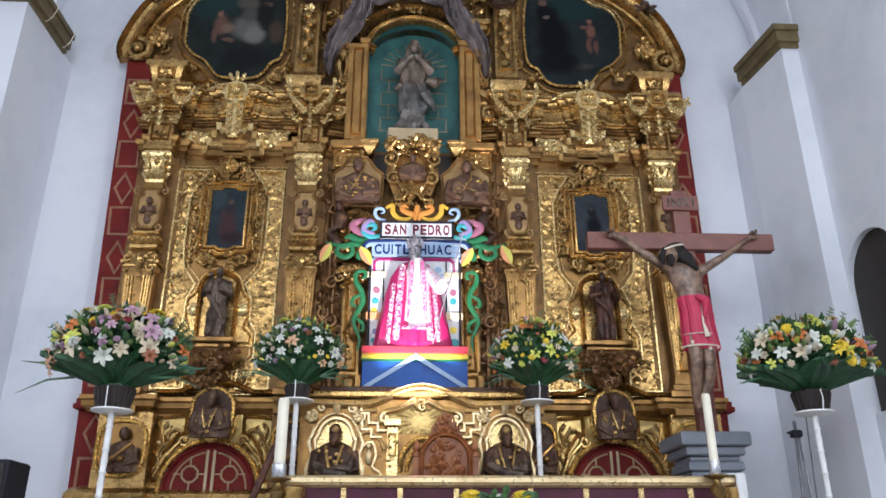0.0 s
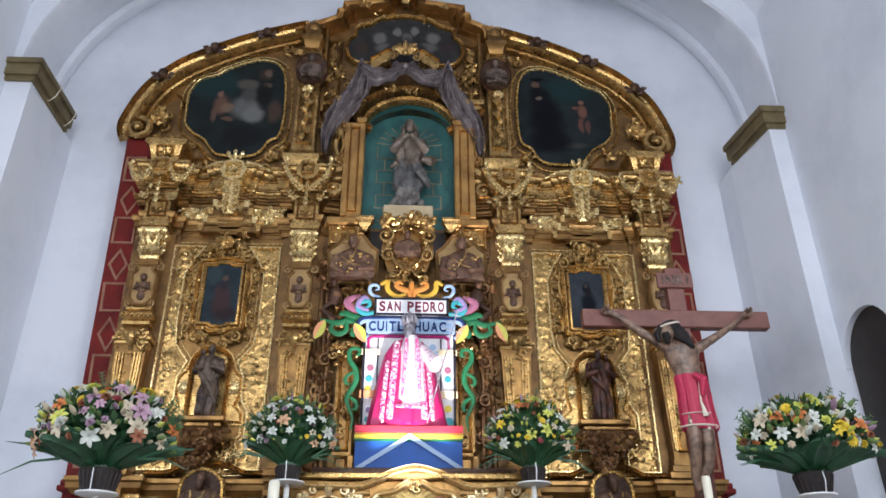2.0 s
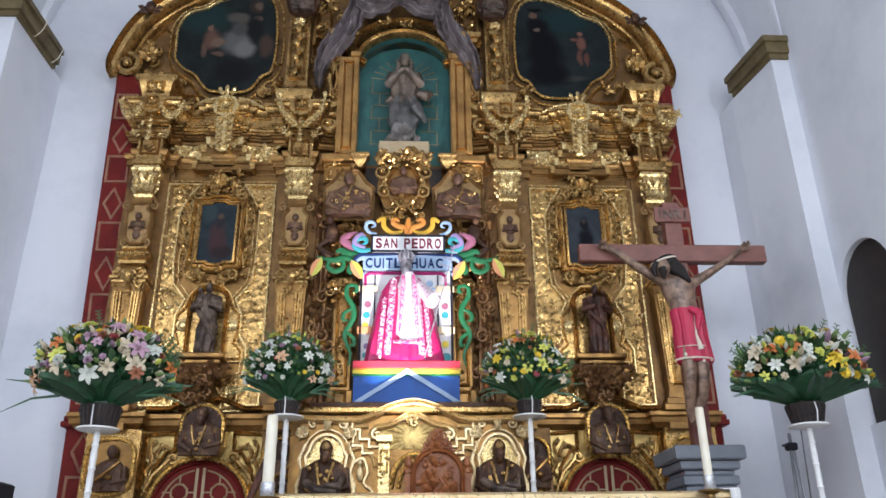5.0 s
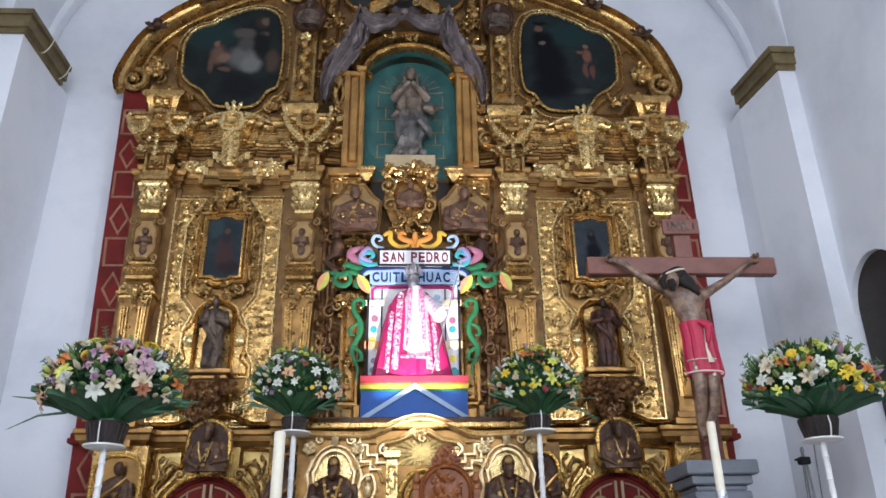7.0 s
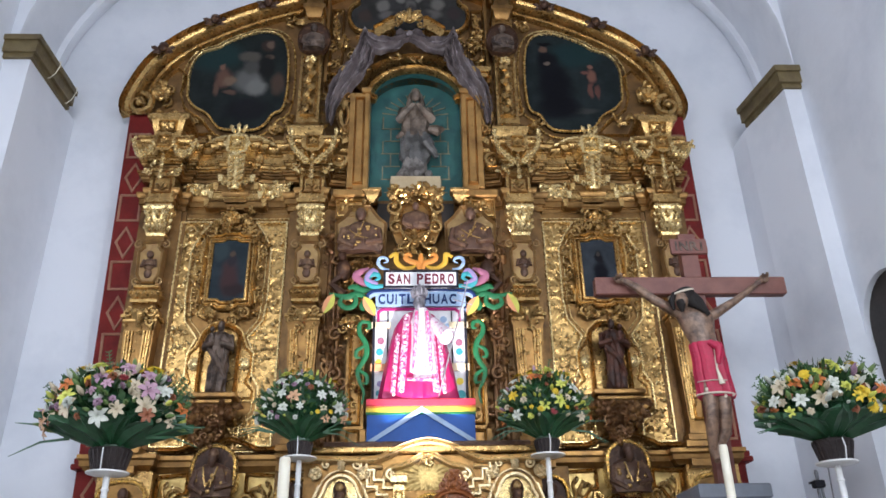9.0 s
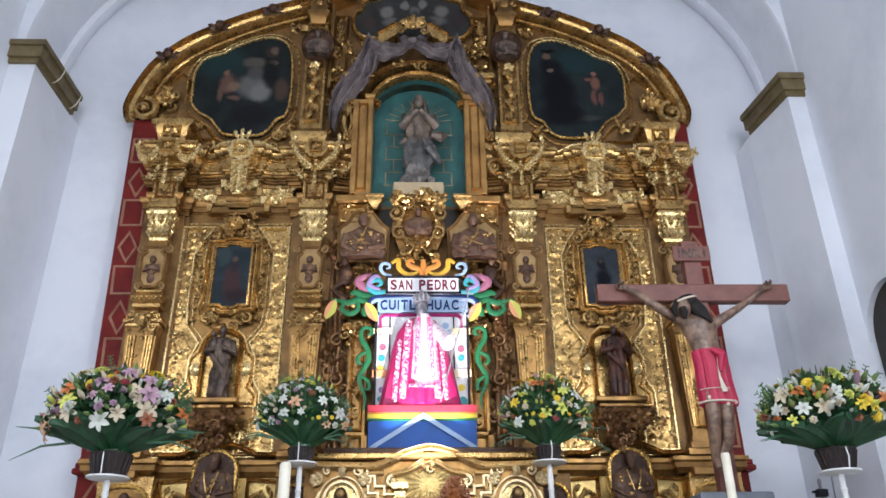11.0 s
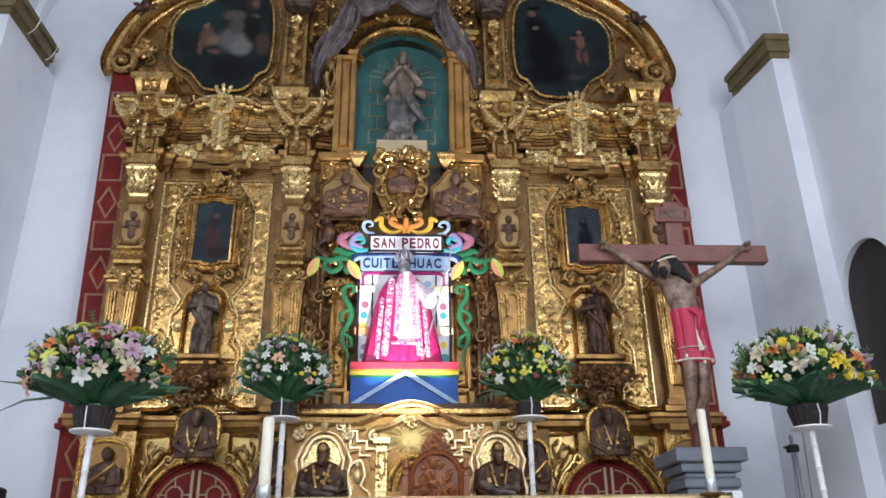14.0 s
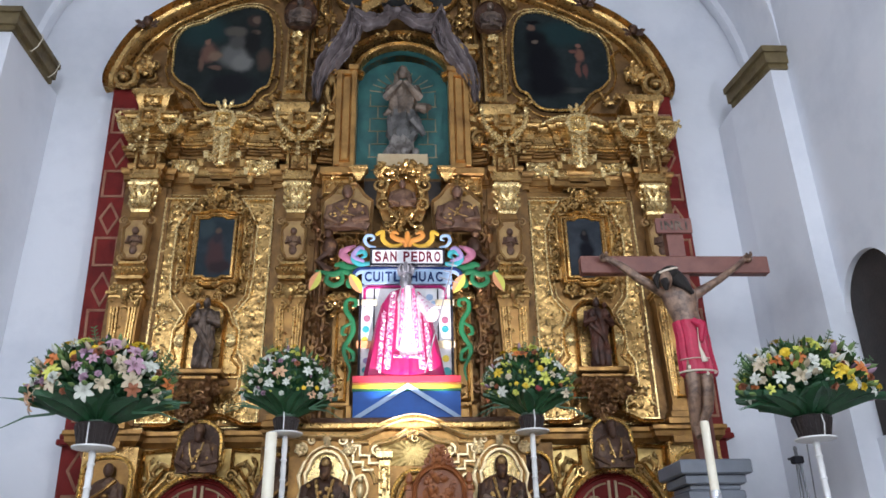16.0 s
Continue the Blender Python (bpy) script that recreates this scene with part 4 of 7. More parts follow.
        part("strip_foliage", Shape().spray(RNG, xx - w * .6, xx + w * .6, 7.48, 8.58, .08, 34, .11), GOLD, stp)
    # stepped gable
    g = m([(-1.56, 8.74), (-1.2, 8.86), (-.95, 8.98), (-.93, 9.10), (-.86, 9.12), (-.85, 9.24), (-.34, 9.31), (-.30, 9.34), (-.28, 9.48), (-.05, 9.53)])
    part("gable_moulding", Shape().moulding(g, prof(.17, .10, .18)).moulding(offset(g, -.12, False), prof(.06, .1, .1)), WARM, altarpiece, "stepped gilded gable moulding")
    sh = Shape()
    for px, pz in ((-.6, 9.22), (-1.3, 8.80)):
        sh.spray(RNG, sx(px) - .06, sx(px) + .06, pz - .04, pz + .04, -.06, 7, .08)
    part("gable_foliage", sh, GOLD, altarpiece)

sh = Shape().ball((U + .02, -.12, 9.49), (.06, .07, .10)).tapered(U + .02, -.05, [(9.22, .04, .06), (9.32, .08, .1), (9.36, .11, .12), (9.40, .11, .12)])
for k in range(10):
    sh.leaf(U + .02, 9.47, -.12, .11, .06, .1 + 6.28 * k / 10, .3)
part("finial", sh, GOLD, altarpiece, "carved gilded shell at the top")
half_top = smooth_line([(0, 8.20), (-.45, 8.20), (-.70, 8.24), (-.81, 8.42), (-.80, 8.62), (-.70, 8.72), (-.68, 8.86), (-.48, 8.93), (-.36, 9.03), (0, 9.10)], 3)
ring = [(U + .02 + x, z) for x, z in half_top] + [(U + .02 - x, z) for x, z in half_top[-2:0:-1]]
pf = part("painting_frame", Shape().moulding(ring[::-1], prof(.06, .05, .06), True), GOLD, altarpiece, "lobed gilded frame of the top painting")
part("canvas", Shape().prism(ring, .05, .1, 0), canvas("old_canvas_top", (.030, .029, .028), [(-.38, 8.70, .11, .12, (.14, .13, .12)), (-.30, 8.52, .16, .10, (.11, .10, .095)), (-.13, 8.82, .07, .10, (.15, .14, .13)), (0.0, 8.70, .09, .12, (.11, .10, .095)), (.12, 8.84, .07, .10, (.15, .14, .13)), (.38, 8.72, .11, .12, (.14, .13, .12)), (.30, 8.54, .16, .10, (.11, .10, .095)), (-.62, 8.5, .1, .12, (.05, .035, .03)), (.6, 8.55, .1, .12, (.04, .03, .03)), (0, 8.6, .09, .14, (.05, .045, .045)), (-.2, 8.5, .1, .1, (.035, .03, .03)), (.2, 8.52, .1, .1, (.04, .035, .035))]), pf, "dark painting of pale figures in clouds", False)

for s in (-1, 1):
    sh = Shape()
    for x0, x1, z0, z1, n in ((.62, .9, 7.9, 8.15, 12), (1.06, 1.12, 6.6, 8.3, 12), (1.42, 1.5, 6.7, 7.1, 6), (.2, .6, 9.0, 9.2, 10), (1.6, 2.9, 6.40, 6.48, 14)):
        sh.spray(RNG, *sorted((U + s * x0, U + s * x1)), z0, z1, .085, n, .11)
    part("ground_carving", sh, GOLD, altarpiece)
    sh = Shape()
    for k in range(3):
        sh.scroll(U + s * (.74 + .03 * (k % 2)), 7.55 + .14 * k, .07, .06, s * (1 if k % 2 else -1), 1.2, .018)
    part("side_scrollwork", sh, GOLD, altarpiece)

# canopy over the niche with its carved drapery
sh = Shape()
for d in (-1, 1):
    q = U + .03
    pts = [(q + d * .44, 7.94), (q + d * .44, 8.02), (q + d * .40, 8.06), (q + d * .24, 8.19), (q + d * .20, 8.17), (q + d * .20, 8.06), (q + d * .40, 7.91)]
    sh.prism(pts, -.26, .05, .012)
    edge = [(q + d * .46, 8.05), (q + d * .40, 8.09), (q + d * .24, 8.22), (q + d * .19, 8.21)]
    sh.moulding(edge if d < 0 else edge[::-1], prof(.05, -.16, .13))
    sh.scroll(q + d * .12, 8.20, -.28, .09, d, 1.2, .026, 1.4).scroll(q + d * .15, 8.07, -.28, .055, -d, .4, .018, 1.3)
    for k, a in enumerate((.5, .95, 1.35)):
        sh.leaf(q + d * .03, 8.12, -.27, .18, .075, a if d > 0 else math.pi - a, .35)
sh.leaf(U + .03, 8.14, -.29, .19, .08, 1.57, .35).ball((U + .03, -.30, 8.13), (.045, .04, .05))
part("canopy", sh, GOLD, altarpiece, "bright gilded carved canopy")
def hanging(sh, line, wid, s, seed):
    """A strip of carved cloth along a line, in deep irregular folds."""
    pts = smooth_line(line, 12)
    n, vs = len(pts), []
    for i, (x, z) in enumerate(pts):
        j = i / 12
        w = float(np.interp(j, range(len(wid)), wid))
        d = (Vector(pts[min(i + 1, n - 1)]) - Vector(pts[max(i - 1, 0)])).normalized()
        for k in range(25):
            u = (k / 24 - .5) * 2
            fold = .035 * math.sin(u * 7 + j * 1.1 + seed) + .022 * math.sin(u * 15 + j * 1.9) + .06 * noise.noise((u * 1.8, j * .9, s + seed)) + .012 * noise.noise((u * 5, j * 2.0, 4 + s))
            edge = 1 + .22 * noise.noise((j * 1.7, seed + (1 if u > 0 else -1), s))
            vs.append((U + .03 + s * (x - d.y * u * w * edge), -.15 - .07 * (1 - u * u) - fold, z + d.x * u * w * edge))
    fs = [(i * 25 + k, i * 25 + k + 1, i * 25 + 26 + k, i * 25 + 25 + k) for i in range(n - 1) for k in range(24)]
    return sh.add(vs, fs if s > 0 else [q[::-1] for q in fs])


for s in (-1, 1):
    sh = hanging(Shape(), [(0.0, 7.96), (.12, 7.90), (.26, 7.82), (.40, 7.82), (.52, 7.90), (.60, 7.99)], [.06, .09, .13, .14, .10, .04], s, 1.0)
    hanging(sh, [(.57, 7.98), (.60, 7.78), (.66, 7.54), (.78, 7.30), (.90, 7.08), (.97, 6.86), (1.0, 6.58)], [.04, .11, .15, .16, .13, .09, .03], s, 3.0)
    hanging(sh, [(.50, 7.78), (.54, 7.62), (.58, 7.46), (.64, 7.34)], [.05, .08, .07, .02], s, 5.0)
    sh.tube([(U + .03 + s * .52, -.2, 7.93), (U + .03 + s * .58, -.27, 8.0), (U + .03 + s * .63, -.2, 7.92)], [.025, .04, .025], 9)
    part("carved_drapery", sh, DRAPE, altarpiece, "grey violet carved drapery gathered up at a knot")
sh = Shape().ball((U + .03, -.24, 7.95), (.05, .04, .05))
for d in (-1, 1):
    hanging(sh, [(.02, 7.97), (.10, 8.01), (.17, 7.96)], [.025, .05, .02], d, 7.0)
part("drapery_bow", sh, DRAPE, altarpiece)

# central niche: teal lining, gold lines, stepped surround
lin = Shape().prism([(C - .60, NB - .02), (C + .60, NB - .02), (C + .60, 7.55), (C - .60, 7.55)], .232, .246, 0)
strip(lin, niche_edge, -.04, niche_edge, .232)
niche = part("niche", lin, TEAL, altarpiece, "teal painted arched niche with gold masonry lines", True)
for d in (-1, 1):
    for k in range(6):
        z = 5.82 + .19 * k
        for xa, xb in ((.22, .42),):
            q = [(C + d * .2, z), (C + d * (.44 if k % 2 else .40), z)]
            part("gold_line", Shape().box(*sorted((q[0][0], q[1][0])), .222, .232, z - .007, z + .007, .002), DULL_LINE, niche)
            xx = C + d * (.42 if k % 2 else .32)
            part("gold_line", Shape().box(xx - .007, xx + .007, .222, .232, z, z + .19, .002), DULL_LINE, niche)
for k in range(11):
    a = radians(10 + 16 * k)
    part("gold_line", Shape().tube([(C + .26 * math.cos(a), .226, 6.95 + .22 * math.sin(a)), (C + .44 * math.cos(a), .226, 6.95 + .36 * math.sin(a))], .008, 5), DULL_LINE, niche)
sur = [(C - .585, NB), (C - .585, NT - .02), (C - .50, NT)] + arc(C, NT, .60, .49, 175, 5, 16) + [(C + .50, NT), (C + .585, NT - .02), (C + .585, NB)]
part("niche_arch", Shape().moulding(sur[2:-2], prof(.10, -.02, .10)).moulding(arc(C, NT + .04, .74, .62, 168, 12, 18), prof(.09, .0, .15)).spray(RNG, C - .3, C + .3, 7.58, 7.68, -.12, 14, .08), GOLD, altarpiece, "gilded moulded arch of the niche")
for d in (-1, 1):
    x0, x1 = sorted((C + d * .575, C + d * .83))
    sh = Shape().box(x0, x1, -.14, .1, 5.62, 7.08, .02)
    for q, w in ((.61, .045), (.79, .06)):
        sh.box(C + d * q - w / 2, C + d * q + w / 2, -.18, .1, 5.66, 7.04, .008)
    sh.box(*sorted((C + d * .56, C + d * .68)), -.17, .1, 7.06, 7.14, .012)
    sh.scroll(C + d * .84, 6.97, -.16, .075, -d, 1.57, .02).scroll(C + d * .84, 6.52, -.16, .06, d, -1.57, .018).tube([(C + d * .87, -.15, 6.9), (C + d * .83, -.16, 6.7), (C + d * .87, -.15, 6.56)], [.014, .026, .014], 8)
    x0, x1 = sorted((C + d * .645, C + d * .755))
    sh.moulding([(x0, 6.98), (x0, 5.74), (x1, 5.74), (x1, 6.98)], prof(.03, -.14, .03), True)
    part("niche_jamb", sh, WARM, altarpiece, "red-brown gilded moulded niche jamb")
    sh = Shape().box(*sorted((C + d * .58, C + d * .98)), -.16, .1, 7.42, 7.50, .015).box(*sorted((C + d * .62, C + d * .94)), -.12, .1, 7.36, 7.42, .01)
    part("eared_cornice", sh, GOLD, altarpiece)
    sh = Shape()
    sh.tube([(C + d * .9, -.1, 7.0), (C + d * .95, -.12, 6.7), (C + d * .88, -.1, 6.45)], [.04, .05, .03], 7)
    sh.leaf(C + d * .9, 7.05, -.1, .3, .13, -1.57, .3).rosette(C + d * .88, 6.5, -.12, .09)
    sh.tube([(C + d * .82, -.1, 6.38), (C + d * .95, -.13, 6.30), (C + d * 1.08, -.15, 6.12)], [.07, .075, .06], 8)
    sh.scroll(C + d * .93, 6.05, -.15, .1, d, .4, .035)
    part("wing_scroll", sh, GOLD, altarpiece, "gilded scroll beside the niche")
    sh = Shape().box(*sorted((C + d * .47, C + d * .98)), -.16, .1, 5.55, 5.66, .02).box(*sorted((C + d * .55, C + d * .95)), -.1, .1, 5.28, 5.55, .01)
    nb = part("niche_base", sh, WARM, altarpiece)
    x0, x1 = sorted((C + d * .58, C + d * .92))
    part("base_panel", Shape().moulding([(x0, 5.52), (x0, 5.31), (x1, 5.31), (x1, 5.52)], prof(.035, -.10, .03), True), GOLD, nb)
    part("base_carving", Shape().spray(RNG, x0 + .02, x1 - .02, 5.34, 5.50, -.10, 16, .09), GOLD, nb)
    part("drop_corbel", Shape().tapered(C + d * .52, -.15, [(5.46, .02, .02), (5.53, .07, .05), (5.58, .09, .06), (5.60, .11, .08), (5.63, .11, .08)]), GOLD, altarpiece)
    # carved half-figures under the niche
    x = C + d * .64
    pts = [(x - .27, 4.80), (x + .27, 4.80), (x + .29, 5.2), (x + .2, 5.28), (x + .1, 5.42), (x - .1, 5.42), (x - .2, 5.28), (x - .29, 5.2)]
    pl = part("relief_plate", Shape().prism(pts, -.12, .1, .02).moulding(pts, prof(.035, -.11, .04), True), ROSE, altarpiece, "plate with a carved half-figure")
    part("half_figure", bust(x, -.17, 4.80, .58, RNG, wide=1.25), BROWNFIG, pl, "dark carved half-figure in a flowered mantle")
    sp = Shape()
    for _ in range(16):
        xx, zz = x + RNG.uniform(-.2, .2), 4.84 + RNG.uniform(0, .26)
        sp.ball((xx, -.30 + abs(xx - x) * .4, zz), (.022, .014, .018), 7, 5)
    sp.tube([(x - .06, -.345, 4.90), (x + .01, -.355, 5.0), (x + .05, -.345, 5.12)], [.006, .012, .006], 6).tube([(x - .12, -.33, 5.02), (x - .02, -.355, 4.93), (x + .10, -.34, 4.90)], [.006, .010, .005], 6)
    part("gold_flower", sp, GOLD, pl)
sh = Shape().prism([(C - .2, 4.92), (C + .2, 4.92), (C + .28, 5.15), (C + .25, 5.45), (C + .3, 5.6), (C - .3, 5.6), (C - .25, 5.45), (C - .28, 5.15)], -.22, .1, .03)
for d in (-1, 1):
    # solid dark panels, coloured as the shade in the gaps
    part("gap_shade_panel", Shape().box(*sorted((C + d * .29, C + d * .46)), .02, .097, 5.22, 5.55, .006), NEAR_BLACK, altarpiece, "near-black panel painting the shade of the gap beside the cartouche")
cart = part("cartouche", sh, GOLD_DULL, altarpiece, "carved gilded cartouche with scrolls")
sh = Shape()
for d in (-1, 1):
    sh.scroll(C + d * .26, 5.34, -.26, .10, d, 1.2, .022, 1.5).leaf(C + d * .22, 5.45, -.26, .16, .08, 1.57 - d * 1.0, .3)
    sh.scroll(C + d * .22, 5.08, -.26, .085, -d, 2.0 if d > 0 else 1.1, .020, 1.5).leaf(C + d * .24, 5.16, -.25, .15, .07, 1.57 + d * .3, .3)
    sh.tube([(C + d * .05, -.28, 5.52), (C + d * .2, -.3, 5.55), (C + d * .3, -.26, 5.44)], [.02, .035, .03], 7)
    sh.tube([(C + d * .18, -.27, 5.05), (C + d * .13, -.28, 4.97), (C + d * .05, -.28, 4.90), (C + d * .10, -.27, 4.82), (C + d * .20, -.26, 4.80)], [.02, .018, .014, .016, .008], 7)
sh.spray(RNG, C - .27, C + .27, 5.42, 5.62, -.26, 60, .11)
sh.spray(RNG, C - .2, C + .2, 4.72, 4.98, -.22, 40, .1)
part("cartouche_scrollwork", sh, GOLD, cart)
part("cartouche_oval", Shape().moulding(arc(C, 5.23, .17, .20, 0, 345, 20), prof(.03, -.22, .05), True), GOLD, cart)
part("cartouche_figure", bust(C, -.24, 5.06, .36, RNG, wide=1.25), BROWNFIG, cart)
# dark recess and vertical carvings beside the shrine
for d in (-1, 1):
    x = C + d * .66
    pil = part("inner_pilaster", Shape().box(x - .10, x + .10, -.06, .1, 2.62, 3.95, .01).box(x - .15, x + .15, -.16, .1, 3.95, 4.02, .012).box(x - .12, x + .12, -.12, .1, 4.02, 4.08, .012).box(x - .13, x + .13, -.12, .1, 2.62, 2.80, .01), GOLD_DULL, altarpiece, "gilded inner pilaster")
    sh = Shape().moulding([(x - .055, 3.88), (x - .055, 2.86), (x + .055, 2.86), (x + .055, 3.88)], prof(.035, -.06, .04), True).spray(RNG, x - .04, x + .04, 2.9, 3.85, -.07, 20, .08)
    sh.moulding([(x - .06, 2.77), (x - .06, 2.65), (x + .06, 2.65), (x + .06, 2.77)], prof(.03, -.12, .03), True)
    part("pilaster_panel", sh, GOLD, pil)
    sh = Shape().spray(RNG, x - .14, x + .14, 3.82, 4.0, -.15, 18, .09)
    part("capital_carving", sh, GOLD, pil)
    x = C + d * .92
    sh = Shape()
    for q, r in ((-.06, .03), (.0, .022), (.06, .03)):
        sh.tube([(x + q, -.02, 2.64), (x + q, -.05, 3.1), (x + q * .8, -.03, 3.6), (x + q, -.05, 4.2), (x + q, -.02, 4.9)], [r, r * 1.2, r * .8, r * 1.2, r], 7)
    sh.spray(RNG, x - .12, x + .12, 2.7, 5.2, -.03, 120, .12)
    for k in range(5):
        sh.scroll(x - d * .03, 2.95 + .45 * k, -.07, .075, d if k % 2 else -d, 1.3, .022)
    part("carved_upright", sh, DARKGILT, altarpiece, "dark gilded foliage upright")
    sh = Shape().spray(RNG, C + d * .66 - .16, C + d * .66 + .16, 4.12, 4.76, -.03, 60, .13)
    for k in range(3):
        sh.scroll(C + d * (.60 + .06 * k), 4.25 + .2 * k, -.05, .09, -d, .6, .03)
    part("carved_panel", sh, GOLD_DULL, altarpiece)
    sh = Shape().ball((C + d * .82, -.12, 4.60), (.09, .09, .14)).ball((C + d * .84, -.17, 4.76), (.05, .05, .06)).tube([(C + d * .82, -.14, 4.55), (C + d * .95, -.16, 4.42), (C + d * .80, -.16, 4.28)], [.05, .04, .06], 8)
    part("cherub", sh, CARVED, altarpiece, "small carved cherub")
part("shrine_back", Shape().field(C - .56, C + .56, 2.62, 4.7, .09, lambda x, z: lump(x, z, .05, 7, 2), .03), BACKING, altarpiece)

# ---- predella ----
def low_plan():
    out = []
    for s in (-1, 1):
        seq = [(3.34, .1), (3.34, -.10), (2.70, -.10), (2.70, .03), (1.36, .03), (1.36, -.08), (.86, -.08), (.86, .06)]
        seq = [(C + s * x, y) for x, y in seq]
        out.append(seq if s < 0 else seq[::-1])
    return out


for plan in low_plan():
    part("predella_cornice", Shape().cornice(plan, [(-.05, 2.40), (.0, 2.40), (.02, 2.43), (.05, 2.45), (.055, 2.50), (.075, 2.52), (.075, 2.56), (-.05, 2.58)]), GOLD_DULL, altarpiece, "gilded predella cornice")
    part("plinth", Shape().cornice(plan, [(-.05, .5), (.08, .5), (.08, 1.42), (.04, 1.46), (.07, 1.52), (.07, 1.58), (.02, 1.64), (-.05, 1.66)]), GOLD, altarpiece, "gilded plinth of the altarpiece")


def predella(s):
    bx = .135 + s * 2.105
    part("predella_panel", Shape().field(bx - .66, bx + .66, 1.6, 2.44, .085, lambda x, z: .02 + lump(x, z, .007, 7, 4), .02), FIELD, altarpiece, "gilded relief panel round the door")
    # double door under an arch
    ar = [(bx - .48, 1.62)] + arc(bx, 1.62, .48, .48, 180, 0, 24)[1:-1] + [(bx + .48, 1.62)]
    door = part("arched_door", Shape().prism([(bx - .48, .52), (bx + .48, .52)] + ar[::-1], .0, .1, 0), RED, altarpiece, "red arched double door with pale line ornament")
    part("door_arch", Shape().moulding([(bx - .50, .52)] + [(bx + (p[0] - bx) * 1.045, 1.62 + (p[1] - 1.62) * 1.045) for p in ar] + [(bx + .50, .52)], prof(.06, .03, .07)), GOLD_BRIGHT, door)
    part("door_arch_line", Shape().moulding([(p[0] * .955 + bx * .045, 1.62 + (p[1] - 1.62) * .93) for p in ar], prof(.035, .0, .025)), RED, door)
    for d in (-1, 1):
        part("meeting_stile", Shape().box(bx + d * .035 - .014, bx + d * .035 + .014, -.015, .02, .55, 2.02, .004), PALE_WOOD, door)
        cx, cz = bx + d * .2, 1.78
        octo = [(cx + .085 * math.cos(radians(22.5 + 45 * k)), cz + .085 * math.sin(radians(22.5 + 45 * k))) for k in range(8)]
        part("octagon_line", Shape().moulding(octo, prof(.02, .0, .016), True), PALE_WOOD, door)
        for a, b in (((cx + .08, cz), (bx + d * .05 if d < 0 else cx + .16, cz)), ((cx - .08, cz), (cx - .16 if d < 0 else bx + .05, cz)), ((cx, cz + .08), (cx, cz + .17)), ((cx, cz - .08), (cx, cz - .16))):
            part("line", Shape().box(min(a[0], b[0]) - .007, max(a[0], b[0]) + .007, -.012, .01, min(a[1], b[1]) - .007, max(a[1], b[1]) + .007, .003), PALE_WOOD, door)
        part("line", Shape().box(*sorted((bx + d * .06, bx + d * .40)), -.012, .01, 1.60, 1.615, .003), PALE_WOOD, door)
        inner = arc(bx, 1.62, .38, .38, 100 if d < 0 else 80, 178 if d < 0 else 2, 10)
        part("line", Shape().moulding(inner, prof(.018, .0, .014)), PALE_WOOD, door)
    # medallion with a bust over the door
    oval = [(bx + .23 * math.cos(a) * (1 - .06 * math.cos(4 * a)), 2.37 + .27 * math.sin(a)) for a in [6.283 * k / 28 for k in range(28)]]
    med = part("bust_medallion", Shape().prism(oval, -.14, .1, .01).moulding(oval, prof(.045, -.14, .035), True), GOLD_BRIGHT, altarpiece, "gilded oval medallion with a dark bust")
    part("medallion_ground", Shape().prism([(bx + (p[0] - bx) * .93, 2.37 + (p[1] - 2.37) * .95) for p in oval], -.15, -.13, 0), CARVED, med)
    part("carved_bust", bust(bx, -.17, 2.12, .50, RNG, wide=1.2, beard=True), BROWNFIG, med, "dark carved bust in a gilt-flowered mantle")
    sp = Shape().tube([(bx - .07, -.29, 2.40), (bx - .05, -.32, 2.3), (bx - .02, -.33, 2.2)], .010, 6).tube([(bx + .07, -.29, 2.40), (bx + .05, -.32, 2.3), (bx + .02, -.33, 2.2)], .010, 6)
    for _ in range(12):
        xx = bx + RNG.uniform(-.17, .17)
        sp.ball((xx, -.30 + abs(xx - bx) * .6, RNG.uniform(2.16, 2.38)), (.024, .010, .024), 8, 5)
    part("mantle_carving", sp, GOLD, med)
    sh = Shape()
    for d in (-1, 1):
        pts = [(bx + d * .30, 2.38), (bx + d * .60, 2.36), (bx + d * .60, 1.72), (bx + d * .50, 1.72), (bx + d * .50, 2.0), (bx + d * .38, 2.18), (bx + d * .30, 2.2)]
        sh.moulding(pts if d > 0 else pts[::-1], prof(.035, .05, .05), True)
        sh.scroll(bx + d * .30, 2.12, .02, .06, d, 0, .02)
        sh.tube([(bx + d * .34, .0, 2.1), (bx + d * .48, -.0, 1.95), (bx + d * .57, .0, 1.75)], [.02, .025, .015], 6)
        line = smooth_line([(bx + d * .62, 2.62), (bx + d * .40, 2.62), (bx + d * .30, 2.66), (bx + d * .12, 2.72), (bx, 2.68)], 4)
        sh.moulding(line if d < 0 else line[::-1], prof(.06, .0, .09))
    part("spandrel_moulding", sh, GOLD, altarpiece)
    # S-scrolls and leaves that run up the spandrels
    for d in (-1, 1):
        for line, r in (([(.40, 1.99), (.33, 2.08), (.34, 2.20), (.43, 2.24), (.49, 2.16), (.44, 2.10), (.40, 2.15)], .016), ([(.56, 1.74), (.52, 1.86), (.57, 1.98), (.52, 2.10), (.55, 2.24), (.50, 2.32)], .014), ([(.27, 2.14), (.31, 2.02), (.27, 1.98), (.24, 2.04)], .013)):
            pts = smooth_line([(bx + d * u, z) for u, z in line], 5)
            part("spandrel_scroll", Shape().tube([(u, .045, z) for u, z in pts], [r * (.5 + math.sin(math.pi * k / (len(pts) - 1))) for k in range(len(pts))], 8), GOLD, altarpiece)
